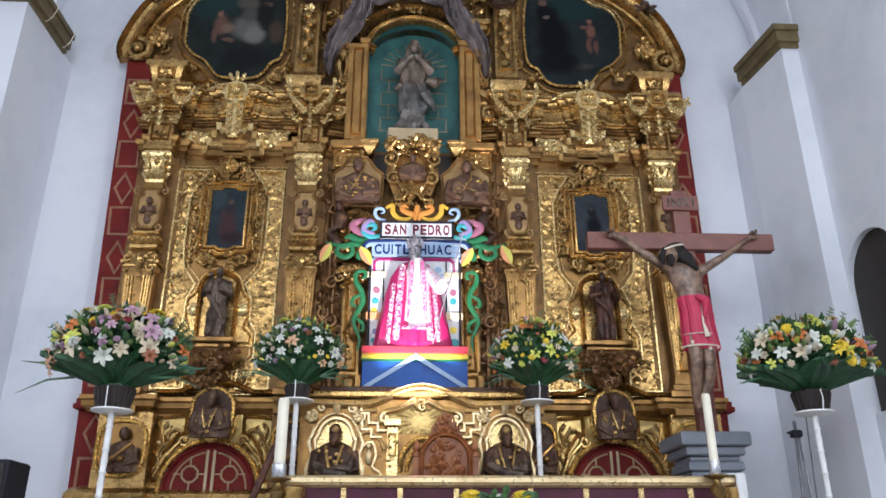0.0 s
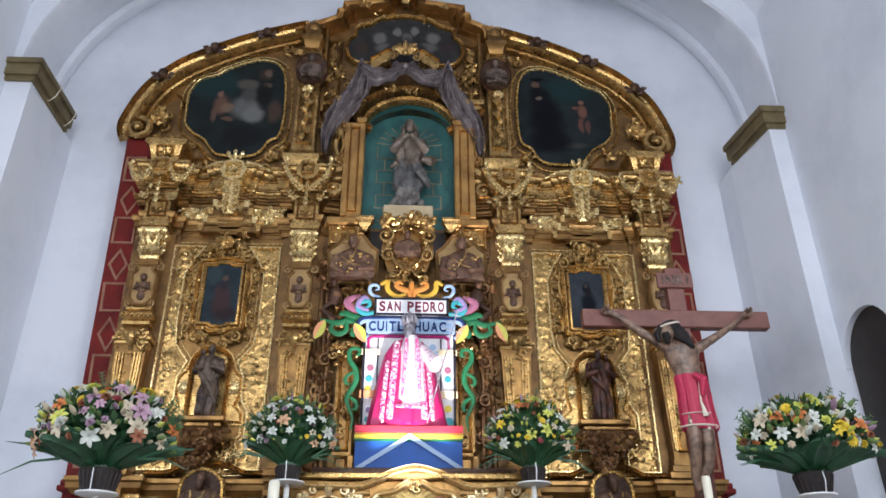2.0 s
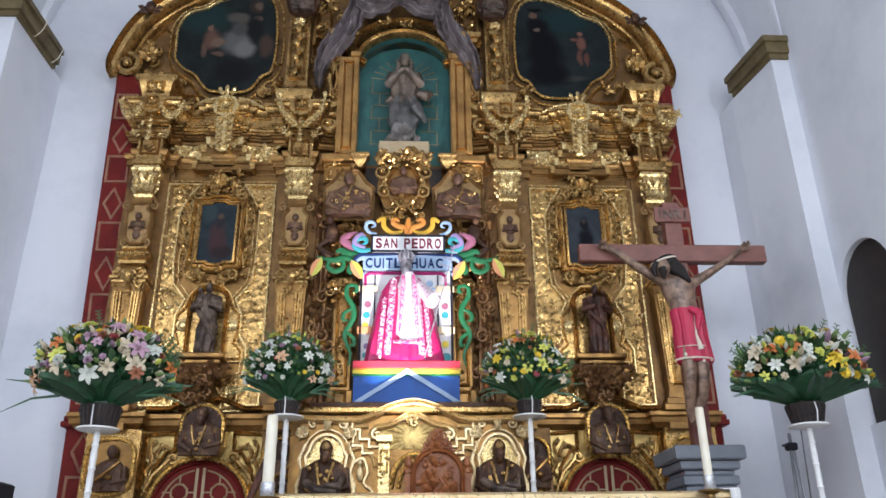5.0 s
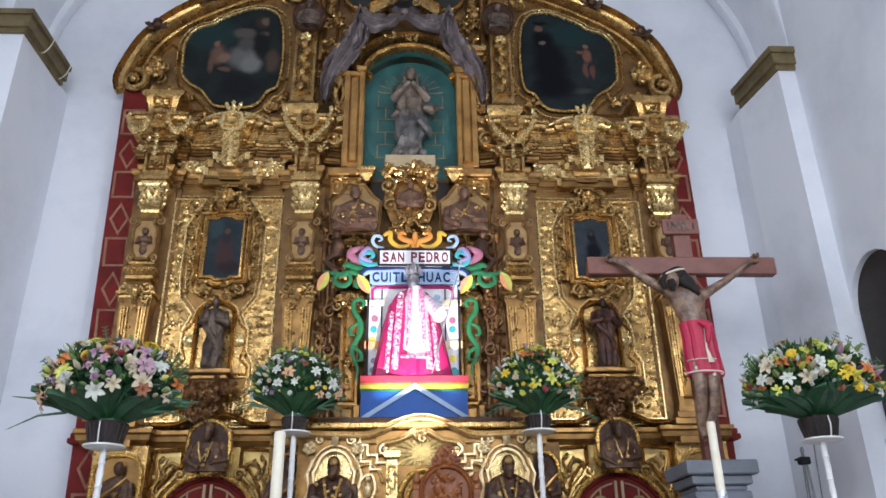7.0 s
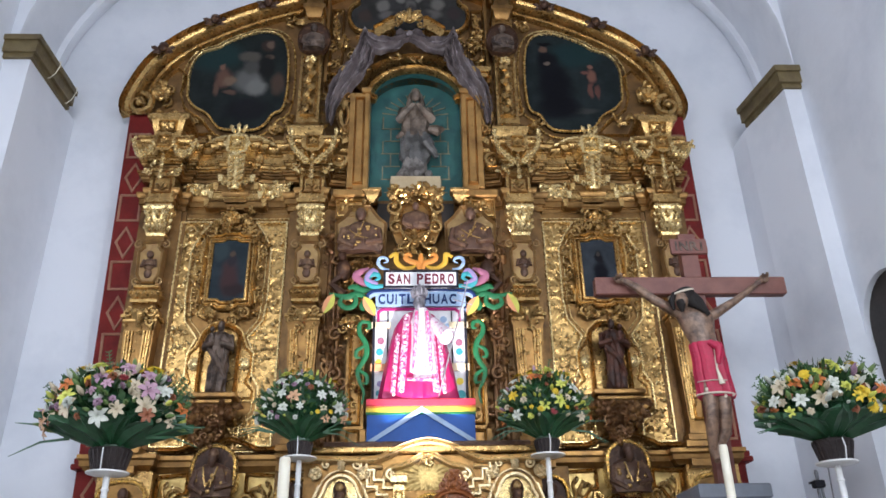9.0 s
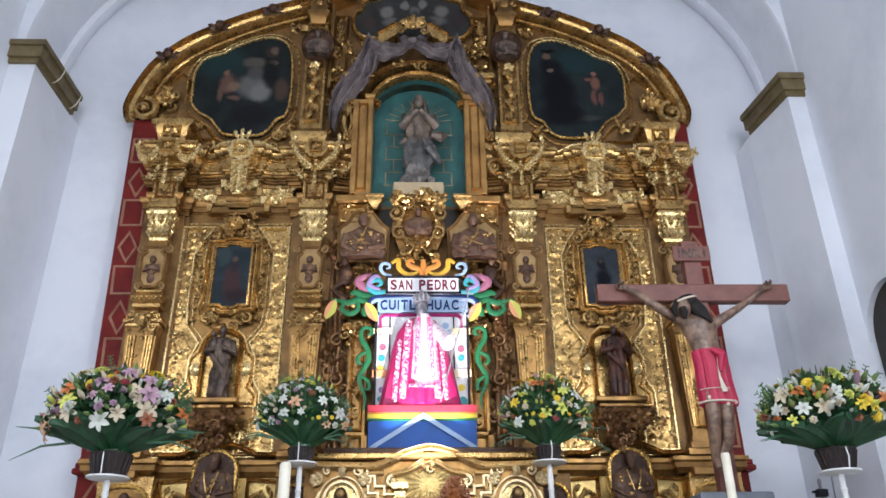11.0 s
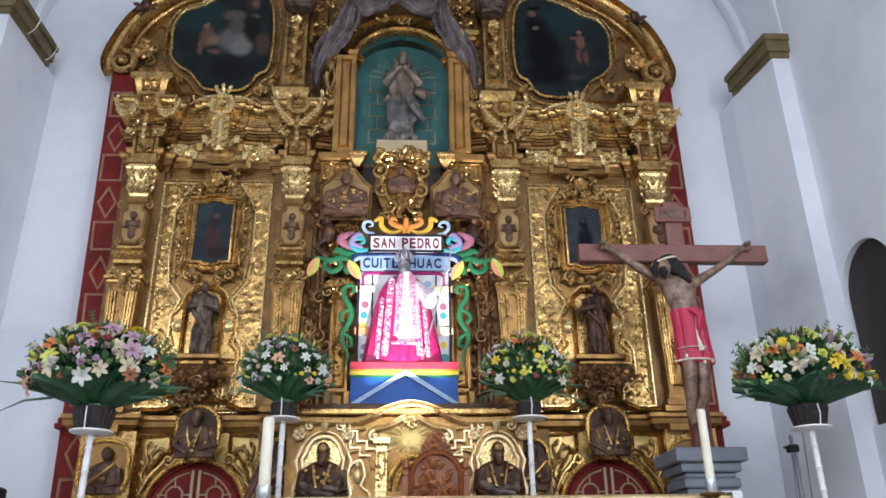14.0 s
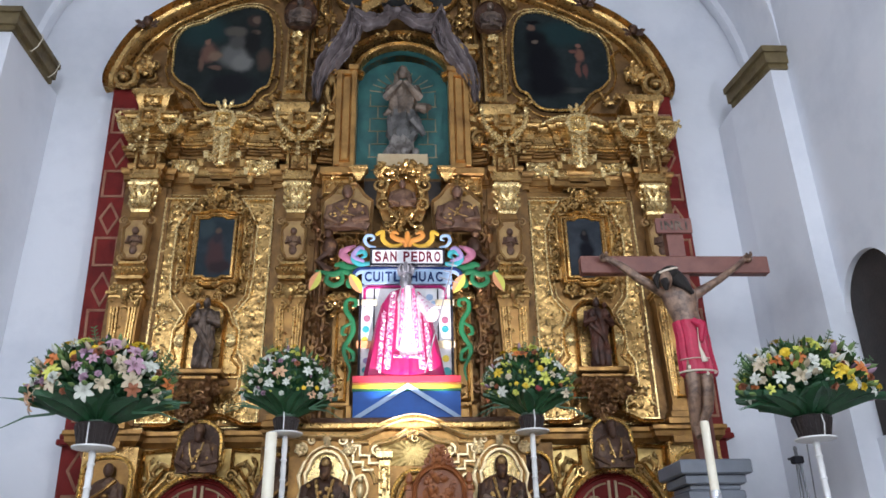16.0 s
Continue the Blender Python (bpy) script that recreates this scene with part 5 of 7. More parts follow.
        for u, z, ln, a in ((.42, 2.20, .10, 1.2), (.45, 2.12, .10, -.6), (.53, 1.92, .09, 2.2), (.54, 2.06, .09, .9), (.36, 2.10, .09, 2.6), (.56, 1.80, .08, .8), (.53, 2.24, .09, 2.0)):
            part("spandrel_leaf", Shape().leaf(bx + d * u, z, .05, ln, .05, a if d > 0 else math.pi - a, .25), GOLD_BRIGHT, altarpiece)
    # pedestals of the columns with oval reliefs
    for off, w in ((2.985, .27), (1.27, .22)):
        x = .135 + s * off
        # inner pedestals coloured darker, for the shade in the recess beside the block
        ped = part("pedestal", Shape().box(x - w, x + w, -.13, .2, 1.62, 2.40, .012), BACKING if off < 2 else GOLD, altarpiece, "gilded pedestal with an oval relief")
        oval = [(x + (w - .01) * math.cos(a) * (1 - .07 * math.cos(4 * a)), 2.02 + .29 * math.sin(a) * (1 - .05 * math.cos(4 * a))) for a in [6.283 * k / 28 for k in range(28)]]
        part("oval_frame", Shape().moulding(oval, prof(.045, -.13, .05), True), GOLD_BRIGHT, ped)
        part("oval_ground", Shape().prism([(x + (p[0] - x) * .9, 2.02 + (p[1] - 2.02) * .9) for p in oval], -.138, -.12, 0), CARVED if off < 2 else GOLD_DULL, ped)
        part("carved_bust", bust(x + .03, -.16, 1.78, .46, RNG), BROWNFIG, ped, "dark carved bust in an oval")
        part("carved_object", Shape().tube([(x - .1, -.27, 1.86), (x + .04, -.3, 1.95), (x + .14, -.27, 2.05)], .02, 6).ball((x + .06, -.29, 1.9), (.04, .03, .03)), GOLD_DULL, ped)


for s in (-1, 1):
    predella(s)

# ---- middle block of the altarpiece below the shrine ----
# the lamp's light is coloured into the pale mouldings, shaded relief into the brown ground
F, FY = .18, -.90
block = part("middle_block", Shape().box(F - 1.15, F + 1.05, FY + .06, .1, .5, 2.40, .01), GOLD_DULL, altarpiece, "gilded carved block below the shrine")
part("block_cornice", Shape().box(F - 1.18, F + 1.08, FY - .02, .1, 2.40, 2.46, .012), GOLD, block)
part("shrine_ledge", Shape().box(F - 1.0, F + 1.0, FY + .25, .1, 2.46, 2.56, .012), BROWNFIG, block, "red-brown wooden ledge")
brow = smooth_line([(F - 1.16, 2.36), (F - .62, 2.34), (F - .44, 2.36), (F - .22, 2.46), (F, 2.51), (F + .22, 2.46), (F + .44, 2.36), (F + .62, 2.34), (F + 1.06, 2.36)], 5)
part("brow_moulding", Shape().moulding(brow, prof(.07, FY + .06, .11)), ALTAR_GILT, block, "wavy moulding gilded paler for the lamp's light")
brow2 = smooth_line([(F - .40, 2.16), (F - .36, 2.26), (F - .2, 2.30), (F, 2.40), (F + .2, 2.30), (F + .36, 2.26), (F + .40, 2.16)], 5)
sh = Shape().moulding(brow2, prof(.06, FY + .06, .08))
for d in (-1, 1):
    sh.scroll(F + d * .34, 2.2, FY, .05, -d, 1.57, .018)
    st = [(F + d * .42, 2.28), (F + d * .60, 2.28), (F + d * .60, 2.22), (F + d * .52, 2.22), (F + d * .52, 2.13), (F + d * .60, 2.13), (F + d * .60, 2.04)]
    sh.moulding(st if d > 0 else st[::-1], prof(.04, FY + .06, .06))
    sh.moulding(arc(F + d * .50, 1.88, .15, .2, 180 if d < 0 else 0, 10 if d < 0 else 170, 12)[::(1 if d < 0 else -1)], prof(.04, FY + .06, .06))
    for q in (-.22, .22):
        sh.rosette(F + d * .82 + q, 2.22, FY + .02, .07)
for d in (-1, 1):
    # stepped and lobed lines that fill the block beside the niches, with a small figure in each panel
    for q in (0, .06):
        st = [(F + d * (.63 - q), 2.31), (F + d * (.63 - q), 2.19 + q), (F + d * (.56 - q), 2.19 + q), (F + d * (.56 - q), 2.10 + q), (F + d * (.47 - q), 2.10 + q), (F + d * (.47 - q), 2.03 + q), (F + d * (.37 - q), 2.03 + q)]
        sh.moulding(st if d > 0 else st[::-1], flat_band(.024, FY + .06, .05))
    lobed = smooth_line([(F + d * .36, 1.60), (F + d * .38, 1.70), (F + d * .45, 1.76), (F + d * .42, 1.86), (F + d * .46, 1.98), (F + d * .55, 1.94), (F + d * .58, 1.82), (F + d * .54, 1.72), (F + d * .58, 1.60)], 4)
    sh.moulding(lobed if d > 0 else lobed[::-1], flat_band(.024, FY + .06, .05))
    sh.ball((F + d * .49, FY + .03, 1.85), (.035, .03, .07), 10, 7).ball((F + d * .49, FY + .02, 1.945), (.024, .024, .03), 10, 7)
    for q in (-1, 1):
        sh.scroll(F + d * .80 + q * .235, 2.22, FY + .01, .055, q, 1.57, .014).scroll(F + d * .80 + q * .14, 2.30, FY + .01, .045, -q, 0.5, .012)
        sh.tube([(F + d * .80 + q * .20, FY + .02, 2.12), (F + d * .80 + q * .25, FY + .02, 1.98), (F + d * .80 + q * .22, FY + .02, 1.84), (F + d * .80 + q * .26, FY + .02, 1.68)], [.012, .02, .014, .02], 7)
    sh.leaf(F + d * .80, 2.24, FY + .01, .12, .09, 1.57, .3)
part("block_moulding", sh, ALTAR_GILT, block)
sh = Shape().moulding(arc(F + .02, 1.72, .22, .30, 180, 0, 16), prof(.06, FY + .06, .06)).moulding(arc(F + .02, 1.72, .15, .22, 180, 0, 16), prof(.04, FY + .06, .05))
sh.spray(RNG, F - .07, F + .07, 2.30, 2.38, FY + .02, 14, .07)
burst = part("sunburst", sh, GOLD_BRIGHT, block, "gilded sunburst over a small arched door")
part("sunburst_ground", Shape().field(F - .30, F + .30, 2.07, 2.30, FY + .056, lambda x, z: .008 * max(0.0, math.cos(22 * math.atan2(z - 2.19, x - F))) * min(1.0, math.hypot(x - F, z - 2.19) * 9), .011), FIELD, burst)
for d in (-1, 1):
    x = F + d * .27
    part("block_pilaster", Shape().box(x - .05, x + .05, FY - .02, FY + .08, 1.6, 2.12, .01).box(x - .075, x + .075, FY - .05, FY + .08, 2.12, 2.20, .012).moulding([(x - .03, 2.05), (x - .03, 1.86), (x + .03, 1.86), (x + .03, 2.05)], prof(.02, FY - .02, .02), True).spray(RNG, x - .025, x + .025, 1.65, 2.05, FY - .02, 14, .05), GOLD_BRIGHT, block)
    x = F + d * .80
    arch_p = [(x - .20, 1.60), (x - .22, 1.74), (x - .17, 1.86), (x - .19, 2.0)] + arc(x, 2.02, .16, .18, 170, 10, 12) + [(x + .19, 2.0), (x + .17, 1.86), (x + .22, 1.74), (x + .20, 1.60)]
    nic = part("bust_niche", Shape().prism(arch_p, FY + .052, FY + .07, 0), GOLD_BRIGHT, block, "bright gilded niche with a bearded bust")
    part("niche_frame", Shape().moulding(arch_p, flat_band(.026, FY + .05, .07)).moulding(offset(arch_p, .05, False), flat_band(.016, FY + .06, .04)), ALTAR_GILT, nic)
    part("bearded_bust", bust(x, FY - .02, 1.60, .56, RNG, wide=1.15, beard=True), CARVED, nic, "dark carved bearded half-figure in a flowered mantle")
    sp = Shape().tube([(x - .075, FY - .10, 1.93), (x - .06, FY - .16, 1.82), (x - .03, FY - .185, 1.70), (x - .05, FY - .18, 1.62)], .015, 6).tube([(x + .075, FY - .10, 1.93), (x + .05, FY - .16, 1.82), (x + .02, FY - .185, 1.70)], .015, 6).tube([(x - .16, FY - .12, 1.70), (x - .08, FY - .19, 1.66), (x + .1, FY - .17, 1.63)], [.012, .018, .012], 7)
    for _ in range(9):
        xx = x + RNG.uniform(-.15, .15)
        sp.ball((xx, FY - .17 + abs(xx - x) * .5, RNG.uniform(1.64, 1.9)), (.02, .014, .02), 7, 5)
    part("mantle_carving", sp, GOLD, nic)
    part("carved_face", Shape().ball((x, FY - .10, 2.075), (.04, .04, .045), 14, 9).ball((x, FY - .14, 2.065), (.010, .016, .018), 8, 5), ROSE, nic)
    part("carved_sleeve", Shape().tube([(x - .17, FY - .12, 1.76), (x - .06, FY - .22, 1.68), (x + .12, FY - .20, 1.66)], [.035, .05, .035], 12).tube([(x + .17, FY - .10, 1.80), (x + .13, FY - .2, 1.70), (x + .02, FY - .23, 1.72)], [.03, .045, .028], 12), STATUE, nic)

# ---- figures ----
def robed(sh, x, y, z, levels, depth=.62, folds=9, amp=.06, n=36, twist=0.0, chisel=0.0):
    """A robe: levels of (height, half width, shift in x); folds run down it."""
    vs = []
    levels = [tuple(levels[j][i] + (levels[j + 1][i] - levels[j][i]) * q / 4 for i in range(3)) for j in range(len(levels) - 1) for q in range(4)] + [levels[-1]]
    for t, w, dx in levels:
        for k in range(n):
            q = 2 * math.pi * k / n
            f = 1 + amp * math.sin(q * folds + twist * t) + amp * .5 * math.sin(q * folds * 2.3 + 4 * t) + chisel * noise.noise((x + 2.5 * math.cos(q), 2.5 * math.sin(q), t * 9))
            vs.append((x + dx + w * f * math.cos(q), y + w * depth * f * math.sin(q), z + t))
    m = len(levels)
    fs = [(j * n + k, j * n + (k + 1) % n, (j + 1) * n + (k + 1) % n, (j + 1) * n + k) for j in range(m - 1) for k in range(n)]
    return sh.add(vs, fs + [tuple(reversed(range(n))), tuple((m - 1) * n + k for k in range(n))])


def carved_saint(x, y, z, h, child):
    sh = Shape()
    robed(sh, x, y, z, [(0, .13 * h, 0), (.05 * h, .165 * h, 0), (.3 * h, .15 * h, .01), (.5 * h, .145 * h, .01), (.62 * h, .165 * h, 0), (.76 * h, .175 * h, 0), (.82 * h, .13 * h, 0), (.86 * h, .045 * h, 0)], .75, 7, .08, 44, 6, .3)
    sh.ball((x, y - .02, z + .92 * h), (.06 * h, .06 * h, .08 * h), 12, 8)
    for d in (-1, 1):
        sh.tube([(x + d * .17 * h, y, z + .78 * h), (x + d * .22 * h, y - .06 * h, z + .62 * h), (x + d * .06 * h, y - .17 * h, z + .66 * h)], [.06 * h, .06 * h, .035 * h], 8)
    sh.tube([(x - .15 * h, y - .08 * h, z + .6 * h), (x + .02, y - .15 * h, z + .42 * h), (x + .16 * h, y - .05 * h, z + .2 * h)], [.04 * h, .05 * h, .03 * h], 8)
    if child:
        sh.ball((x + child * .1 * h, y - .14 * h, z + .72 * h), (.06 * h, .05 * h, .09 * h)).ball((x + child * .1 * h, y - .16 * h, z + .84 * h), (.04 * h,) * 3)
    return sh


for s, lab in ((-1, "grey-brown carved saint holding a child, on a corbel"), (1, "dark carved robed saint, on a corbel")):
    bx = C + s * 2.14
    sh = carved_saint(bx + .02, -.14, 3.163, .82, s if s < 0 else 1)
    sh.v = [(bx + .02 + (x - bx - .02) * .78, y, z) for x, y, z in sh.v]
    ob = mesh_object("statue", sh, STATUE if s < 0 else REDSTATUE)
    tagged(ob, lab, "statue", "statues of the altarpiece")

sh = Shape()
vx, vy, vz = C, .06, 5.85
sh.slot = 1
robed(sh, vx + .01, vy, vz + .24, [(.0, .11, -.02), (.1, .165, -.01), (.22, .18, .0), (.36, .175, .0), (.42, .15, 0)], .6, 9, .10, 48, 7, .22)
sh.tube([(vx + .1, vy - .12, vz + .5), (vx + .19, vy - .08, vz + .40), (vx + .24, vy - .05, vz + .32)], [.05, .05, .03], 8)
sh.slot = 0
robed(sh, vx, vy, vz + .60, [(.0, .165, 0), (.08, .14, 0), (.22, .155, 0), (.36, .17, 0), (.44, .12, 0), (.49, .05, 0)], .6, 7, .08, 48, 4, .2)
sh.ball((vx, vy - .05, vz + 1.20), (.065, .07, .09), 12, 8)
sh.tube([(vx - .05, vy, vz + 1.24), (vx - .08, vy + .01, vz + 1.1), (vx - .06, vy, vz + .98)], [.03, .035, .02], 7).tube([(vx + .05, vy, vz + 1.24), (vx + .08, vy + .01, vz + 1.1), (vx + .06, vy, vz + .98)], [.03, .035, .02], 7)
for d in (-1, 1):
    sh.tube([(vx + d * .15, vy, vz + 1.0), (vx + d * .19, vy - .09, vz + .82), (vx + d * .02, vy - .17, vz + 1.0)], [.055, .055, .022], 8)
sh.tube([(vx + .15, vy - .03, vz + .72), (vx + .25, vy - .03, vz + .70), (vx + .32, vy - .01, vz + .74)], [.05, .07, .03], 8)
sh.tube([(vx - .15, vy - .03, vz + .66), (vx - .22, vy - .03, vz + .60)], [.04, .02], 7)
sh.slot = 2
robed(sh, vx - .03, vy - .02, vz, [(.0, .14, 0), (.08, .17, 0), (.2, .13, .01), (.32, .09, .02), (.38, .04, .02)], .7, 5, .14, 40, 3, .3)
for d in (-1, 0, 1):
    sh.ball((vx + .015 + d * .13, vy - .14, vz + .05), (.04, .04, .05))
ROBE = material("grey_blue_polychrome", (.11, .105, .10), .45, .15, (.04, .038, .036), 9, 7, .4, 30, .15, (.42, .62))
CLOUD = material("silvery_polychrome", (.24, .215, .195), .45, .2, (.09, .075, .065), 9, 7, .4, 30, .15, (.42, .62))
sh.v = [(vx + (x - vx) * 1.1, y, vz + (z - vz) * 1.085) for x, y, z in sh.v]
tagged(mesh_object("statue", sh, [SILVERY, ROBE, CLOUD]), "greyed carved praying figure in a teal niche", "statue", "statues of the altarpiece")
tagged(mesh_object("statue_block", Shape().box(C - .30, C + .30, -.13, .2, 5.632, 5.85, .01), PALE_WOOD), "pale plain wooden block under the niche figure", "pedestal")

# ---- the painted shrine ----
WHITE_BOARD = paint("white_board", (.80, .80, .82))
INK_RED, INK_BLUE, BLACK = paint("dark_red_lettering", (.17, .022, .04), .9), paint("dark_blue_lettering", (.008, .03, .13), .9), paint("black_paint", (.012, .012, .02), .8)
ORANGE, YELLOW, GREEN, BLUE, TURQ, PINK, MAGENTA, PEACH, LILAC = (paint(n, c) for n, c in (
    ("orange_paint", (.62, .23, .035)), ("yellow_paint", (.82, .62, .05)), ("green_paint", (.006, .145, .045)), ("blue_paint", (.003, .085, .38)), ("turquoise_paint", (.035, .33, .36)),
    ("pink_paint", (.36, .12, .19)), ("magenta_paint", (.55, .03, .22)), ("peach_paint", (.80, .34, .15)), ("lilac_paint", (.30, .22, .42))))
RAIN_RED, SKY = paint("scarlet_cloth", (.62, .03, .06)), paint("pale_blue_paint", (.36, .50, .70))
AMBER, LIME = paint("amber_paint", (.70, .40, .035)), paint("lime_yellow_paint", (.66, .62, .10))
CREAM = paint("cream_paint", (.80, .66, .42))
# PX, PZ: the camera's eye point, from which the drawing is enlarged
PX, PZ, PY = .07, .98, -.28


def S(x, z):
    """The shrine's drawing, scaled from the camera's eye point to fit its view."""
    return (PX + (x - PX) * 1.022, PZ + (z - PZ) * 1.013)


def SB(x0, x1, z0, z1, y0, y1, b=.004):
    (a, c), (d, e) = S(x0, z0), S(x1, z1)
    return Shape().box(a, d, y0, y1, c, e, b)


shrine = thing("shrine", .12, PY, 2.98, "painted white festival shrine board with coloured scrolls and lettering", "shrine")
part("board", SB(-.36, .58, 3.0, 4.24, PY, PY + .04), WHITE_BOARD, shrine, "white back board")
for x0, x1 in ((-.385, -.36), (.58, .605)):
    part("board_edge", SB(x0, x1, 3.0, 4.02, PY - .03, PY + .05), BLACK, shrine)
for x0, x1 in ((-.235, -.22), (.44, .455)):
    part("panel_line", SB(x0, x1, 3.0, 4.0, PY - .014, PY), BLACK, shrine)
for x0, x1, z0, z1, m in ((-.40, -.2, 3.80, 3.87, CREAM), (.42, .62, 3.80, 3.87, CREAM), (-.40, -.22, 3.33, 3.41, PEACH), (.44, .62, 3.33, 3.41, CREAM)):
    part("crossbar", SB(x0, x1, z0, z1, PY - .03, PY - .015), m, shrine)
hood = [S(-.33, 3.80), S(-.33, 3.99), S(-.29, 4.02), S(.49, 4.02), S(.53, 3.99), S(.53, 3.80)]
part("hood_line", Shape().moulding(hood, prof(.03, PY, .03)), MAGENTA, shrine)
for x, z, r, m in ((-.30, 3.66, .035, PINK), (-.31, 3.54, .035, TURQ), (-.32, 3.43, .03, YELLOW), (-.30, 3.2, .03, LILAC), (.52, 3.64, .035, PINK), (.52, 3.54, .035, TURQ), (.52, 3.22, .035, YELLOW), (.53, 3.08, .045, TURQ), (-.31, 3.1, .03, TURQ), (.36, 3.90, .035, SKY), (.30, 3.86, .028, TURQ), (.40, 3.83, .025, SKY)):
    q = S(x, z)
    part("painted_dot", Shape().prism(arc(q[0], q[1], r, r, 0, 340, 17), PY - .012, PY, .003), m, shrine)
sign = part("name_board", SB(-.275, .525, 4.25, 4.45, PY - .07, PY - .03), WHITE_BOARD, shrine, "white board with dark red lettering")
for x0, x1, z0, z1 in ((-.28, .53, 4.43, 4.455), (-.28, .53, 4.245, 4.27), (-.28, -.255, 4.245, 4.455), (.505, .53, 4.245, 4.455)):
    part("board_rim", SB(x0, x1, z0, z1, PY - .078, PY - .066, .002), BLACK, sign)
sign2 = part("lower_name_board", SB(-.36, .60, 4.04, 4.21, PY - .05, PY - .02), SKY, shrine, "pale blue board with dark blue lettering")


def lettering(text, x0, x1, z0, z1, y, mat, parent, drawn=True):
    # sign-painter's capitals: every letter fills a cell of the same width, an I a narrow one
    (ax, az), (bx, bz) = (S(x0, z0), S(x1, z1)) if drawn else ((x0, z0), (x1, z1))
    wide = [{"I": .42, " ": .7}.get(c, 1.0) for c in text]
    cell, at, sh = (bx - ax) / sum(wide), ax, Shape()
    for c, w in zip(text, wide):
        if c != " ":
            cu = bpy.data.curves.new("lettering", "FONT")
            cu.body, cu.extrude, cu.size, cu.offset = c, .004, 1.0, .028
            tmp = new("lettering", cu)
            me = bpy.data.meshes.new_from_object(tmp.evaluated_get(bpy.context.evaluated_depsgraph_get()))
            bpy.data.objects.remove(tmp)
            co = np.array([v.co[:] for v in me.vertices])
            u = (co - co.min(0)) / (co.max(0) - co.min(0))
            x_a, x_b = at + cell * (.09 if w == 1.0 else .12), at + cell * (w - (.09 if w == 1.0 else .14))
            out = np.stack([x_a + u[:, 0] * (x_b - x_a), y - u[:, 2] * .006, az + u[:, 1] * (bz - az)], 1)
            sh.add(out.tolist(), [tuple(p.vertices) for p in me.polygons])
        at += cell * w
    return part("lettering", sh, mat, parent, "painted capital letters", False)


lettering("SAN PEDRO", -.235, .49, 4.29, 4.41, PY - .071, INK_RED, sign)
lettering("CUITLAHUAC", -.34, .51, 4.065, 4.18, PY - .051, INK_BLUE, sign2)


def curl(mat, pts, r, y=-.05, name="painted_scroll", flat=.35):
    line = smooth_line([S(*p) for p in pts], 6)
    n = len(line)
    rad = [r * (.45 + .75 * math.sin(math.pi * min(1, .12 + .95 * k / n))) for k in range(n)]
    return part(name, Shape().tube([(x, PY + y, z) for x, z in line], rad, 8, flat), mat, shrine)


def both(pts):
    return pts, [(.25 - x, z) for x, z in pts]


for p in both([(-.34, 4.02), (-.42, 4.07), (-.45, 4.15), (-.40, 4.21), (-.30, 4.22), (-.1, 4.225), (.1, 4.225)]):
    curl(INK_BLUE, p, .016, -.055)
    curl(SKY, [(x, z - .03) for x, z in p], .026, -.045)
for p in both([(-.22, 4.47), (-.30, 4.49), (-.34, 4.55), (-.32, 4.61), (-.26, 4.61), (-.24, 4.57), (-.28, 4.55)]):
    curl(SKY, p, .017)
for p in both([(-.22, 4.62), (-.15, 4.66), (-.14, 4.56), (-.06, 4.49), (.04, 4.50), (.10, 4.57)]):
    curl(AMBER, p, .024)
for p in both([(.11, 4.47), (.08, 4.54), (.02, 4.56), (-.04, 4.60), (-.02, 4.65), (.03, 4.62)]):
    curl(ORANGE, p, .027, -.07)
curl(ORANGE, [(.125, 4.47), (.125, 4.56), (.125, 4.66)], .03, -.06)
for p in both([(-.28, 4.28), (-.38, 4.27), (-.45, 4.32), (-.44, 4.40), (-.36, 4.42), (-.33, 4.37), (-.38, 4.34)]):
    curl(TURQ, p, .03)
for p in both([(-.34, 4.30), (-.46, 4.36), (-.40, 4.46), (-.34, 4.44)]):
    curl(LILAC, p, .022, -.06)
for p in both([(-.44, 4.30), (-.54, 4.36), (-.58, 4.42), (-.52, 4.47), (-.44, 4.50)]):
    curl(PINK, p, .038, -.01)
for p in both([(-.40, 4.25), (-.52, 4.24), (-.60, 4.28), (-.66, 4.26)]):
    curl(GREEN, p, .035, -.02)
for p in both([(-.42, 4.13), (-.55, 4.19), (-.66, 4.16), (-.74, 4.17), (-.86, 4.20)]):
    curl(GREEN, p, .03, -.03)
for p in both([(-.72, 4.16), (-.74, 4.08), (-.66, 4.03), (-.58, 4.07), (-.58, 4.16), (-.64, 4.18)]):
    curl(GREEN, p, .026, -.035)
for p in both([(-.46, 4.14), (-.5, 4.05), (-.48, 4.0)]):
    curl(GREEN, p, .03, -.035)
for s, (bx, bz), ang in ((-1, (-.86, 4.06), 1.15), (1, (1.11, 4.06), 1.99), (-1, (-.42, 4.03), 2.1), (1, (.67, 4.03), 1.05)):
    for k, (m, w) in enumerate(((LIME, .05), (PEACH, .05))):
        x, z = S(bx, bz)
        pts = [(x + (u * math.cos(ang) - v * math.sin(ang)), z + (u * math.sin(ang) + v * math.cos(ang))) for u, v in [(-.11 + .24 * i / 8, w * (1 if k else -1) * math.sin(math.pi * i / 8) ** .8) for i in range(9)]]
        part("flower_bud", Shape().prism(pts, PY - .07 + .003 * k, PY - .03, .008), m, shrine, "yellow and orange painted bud")
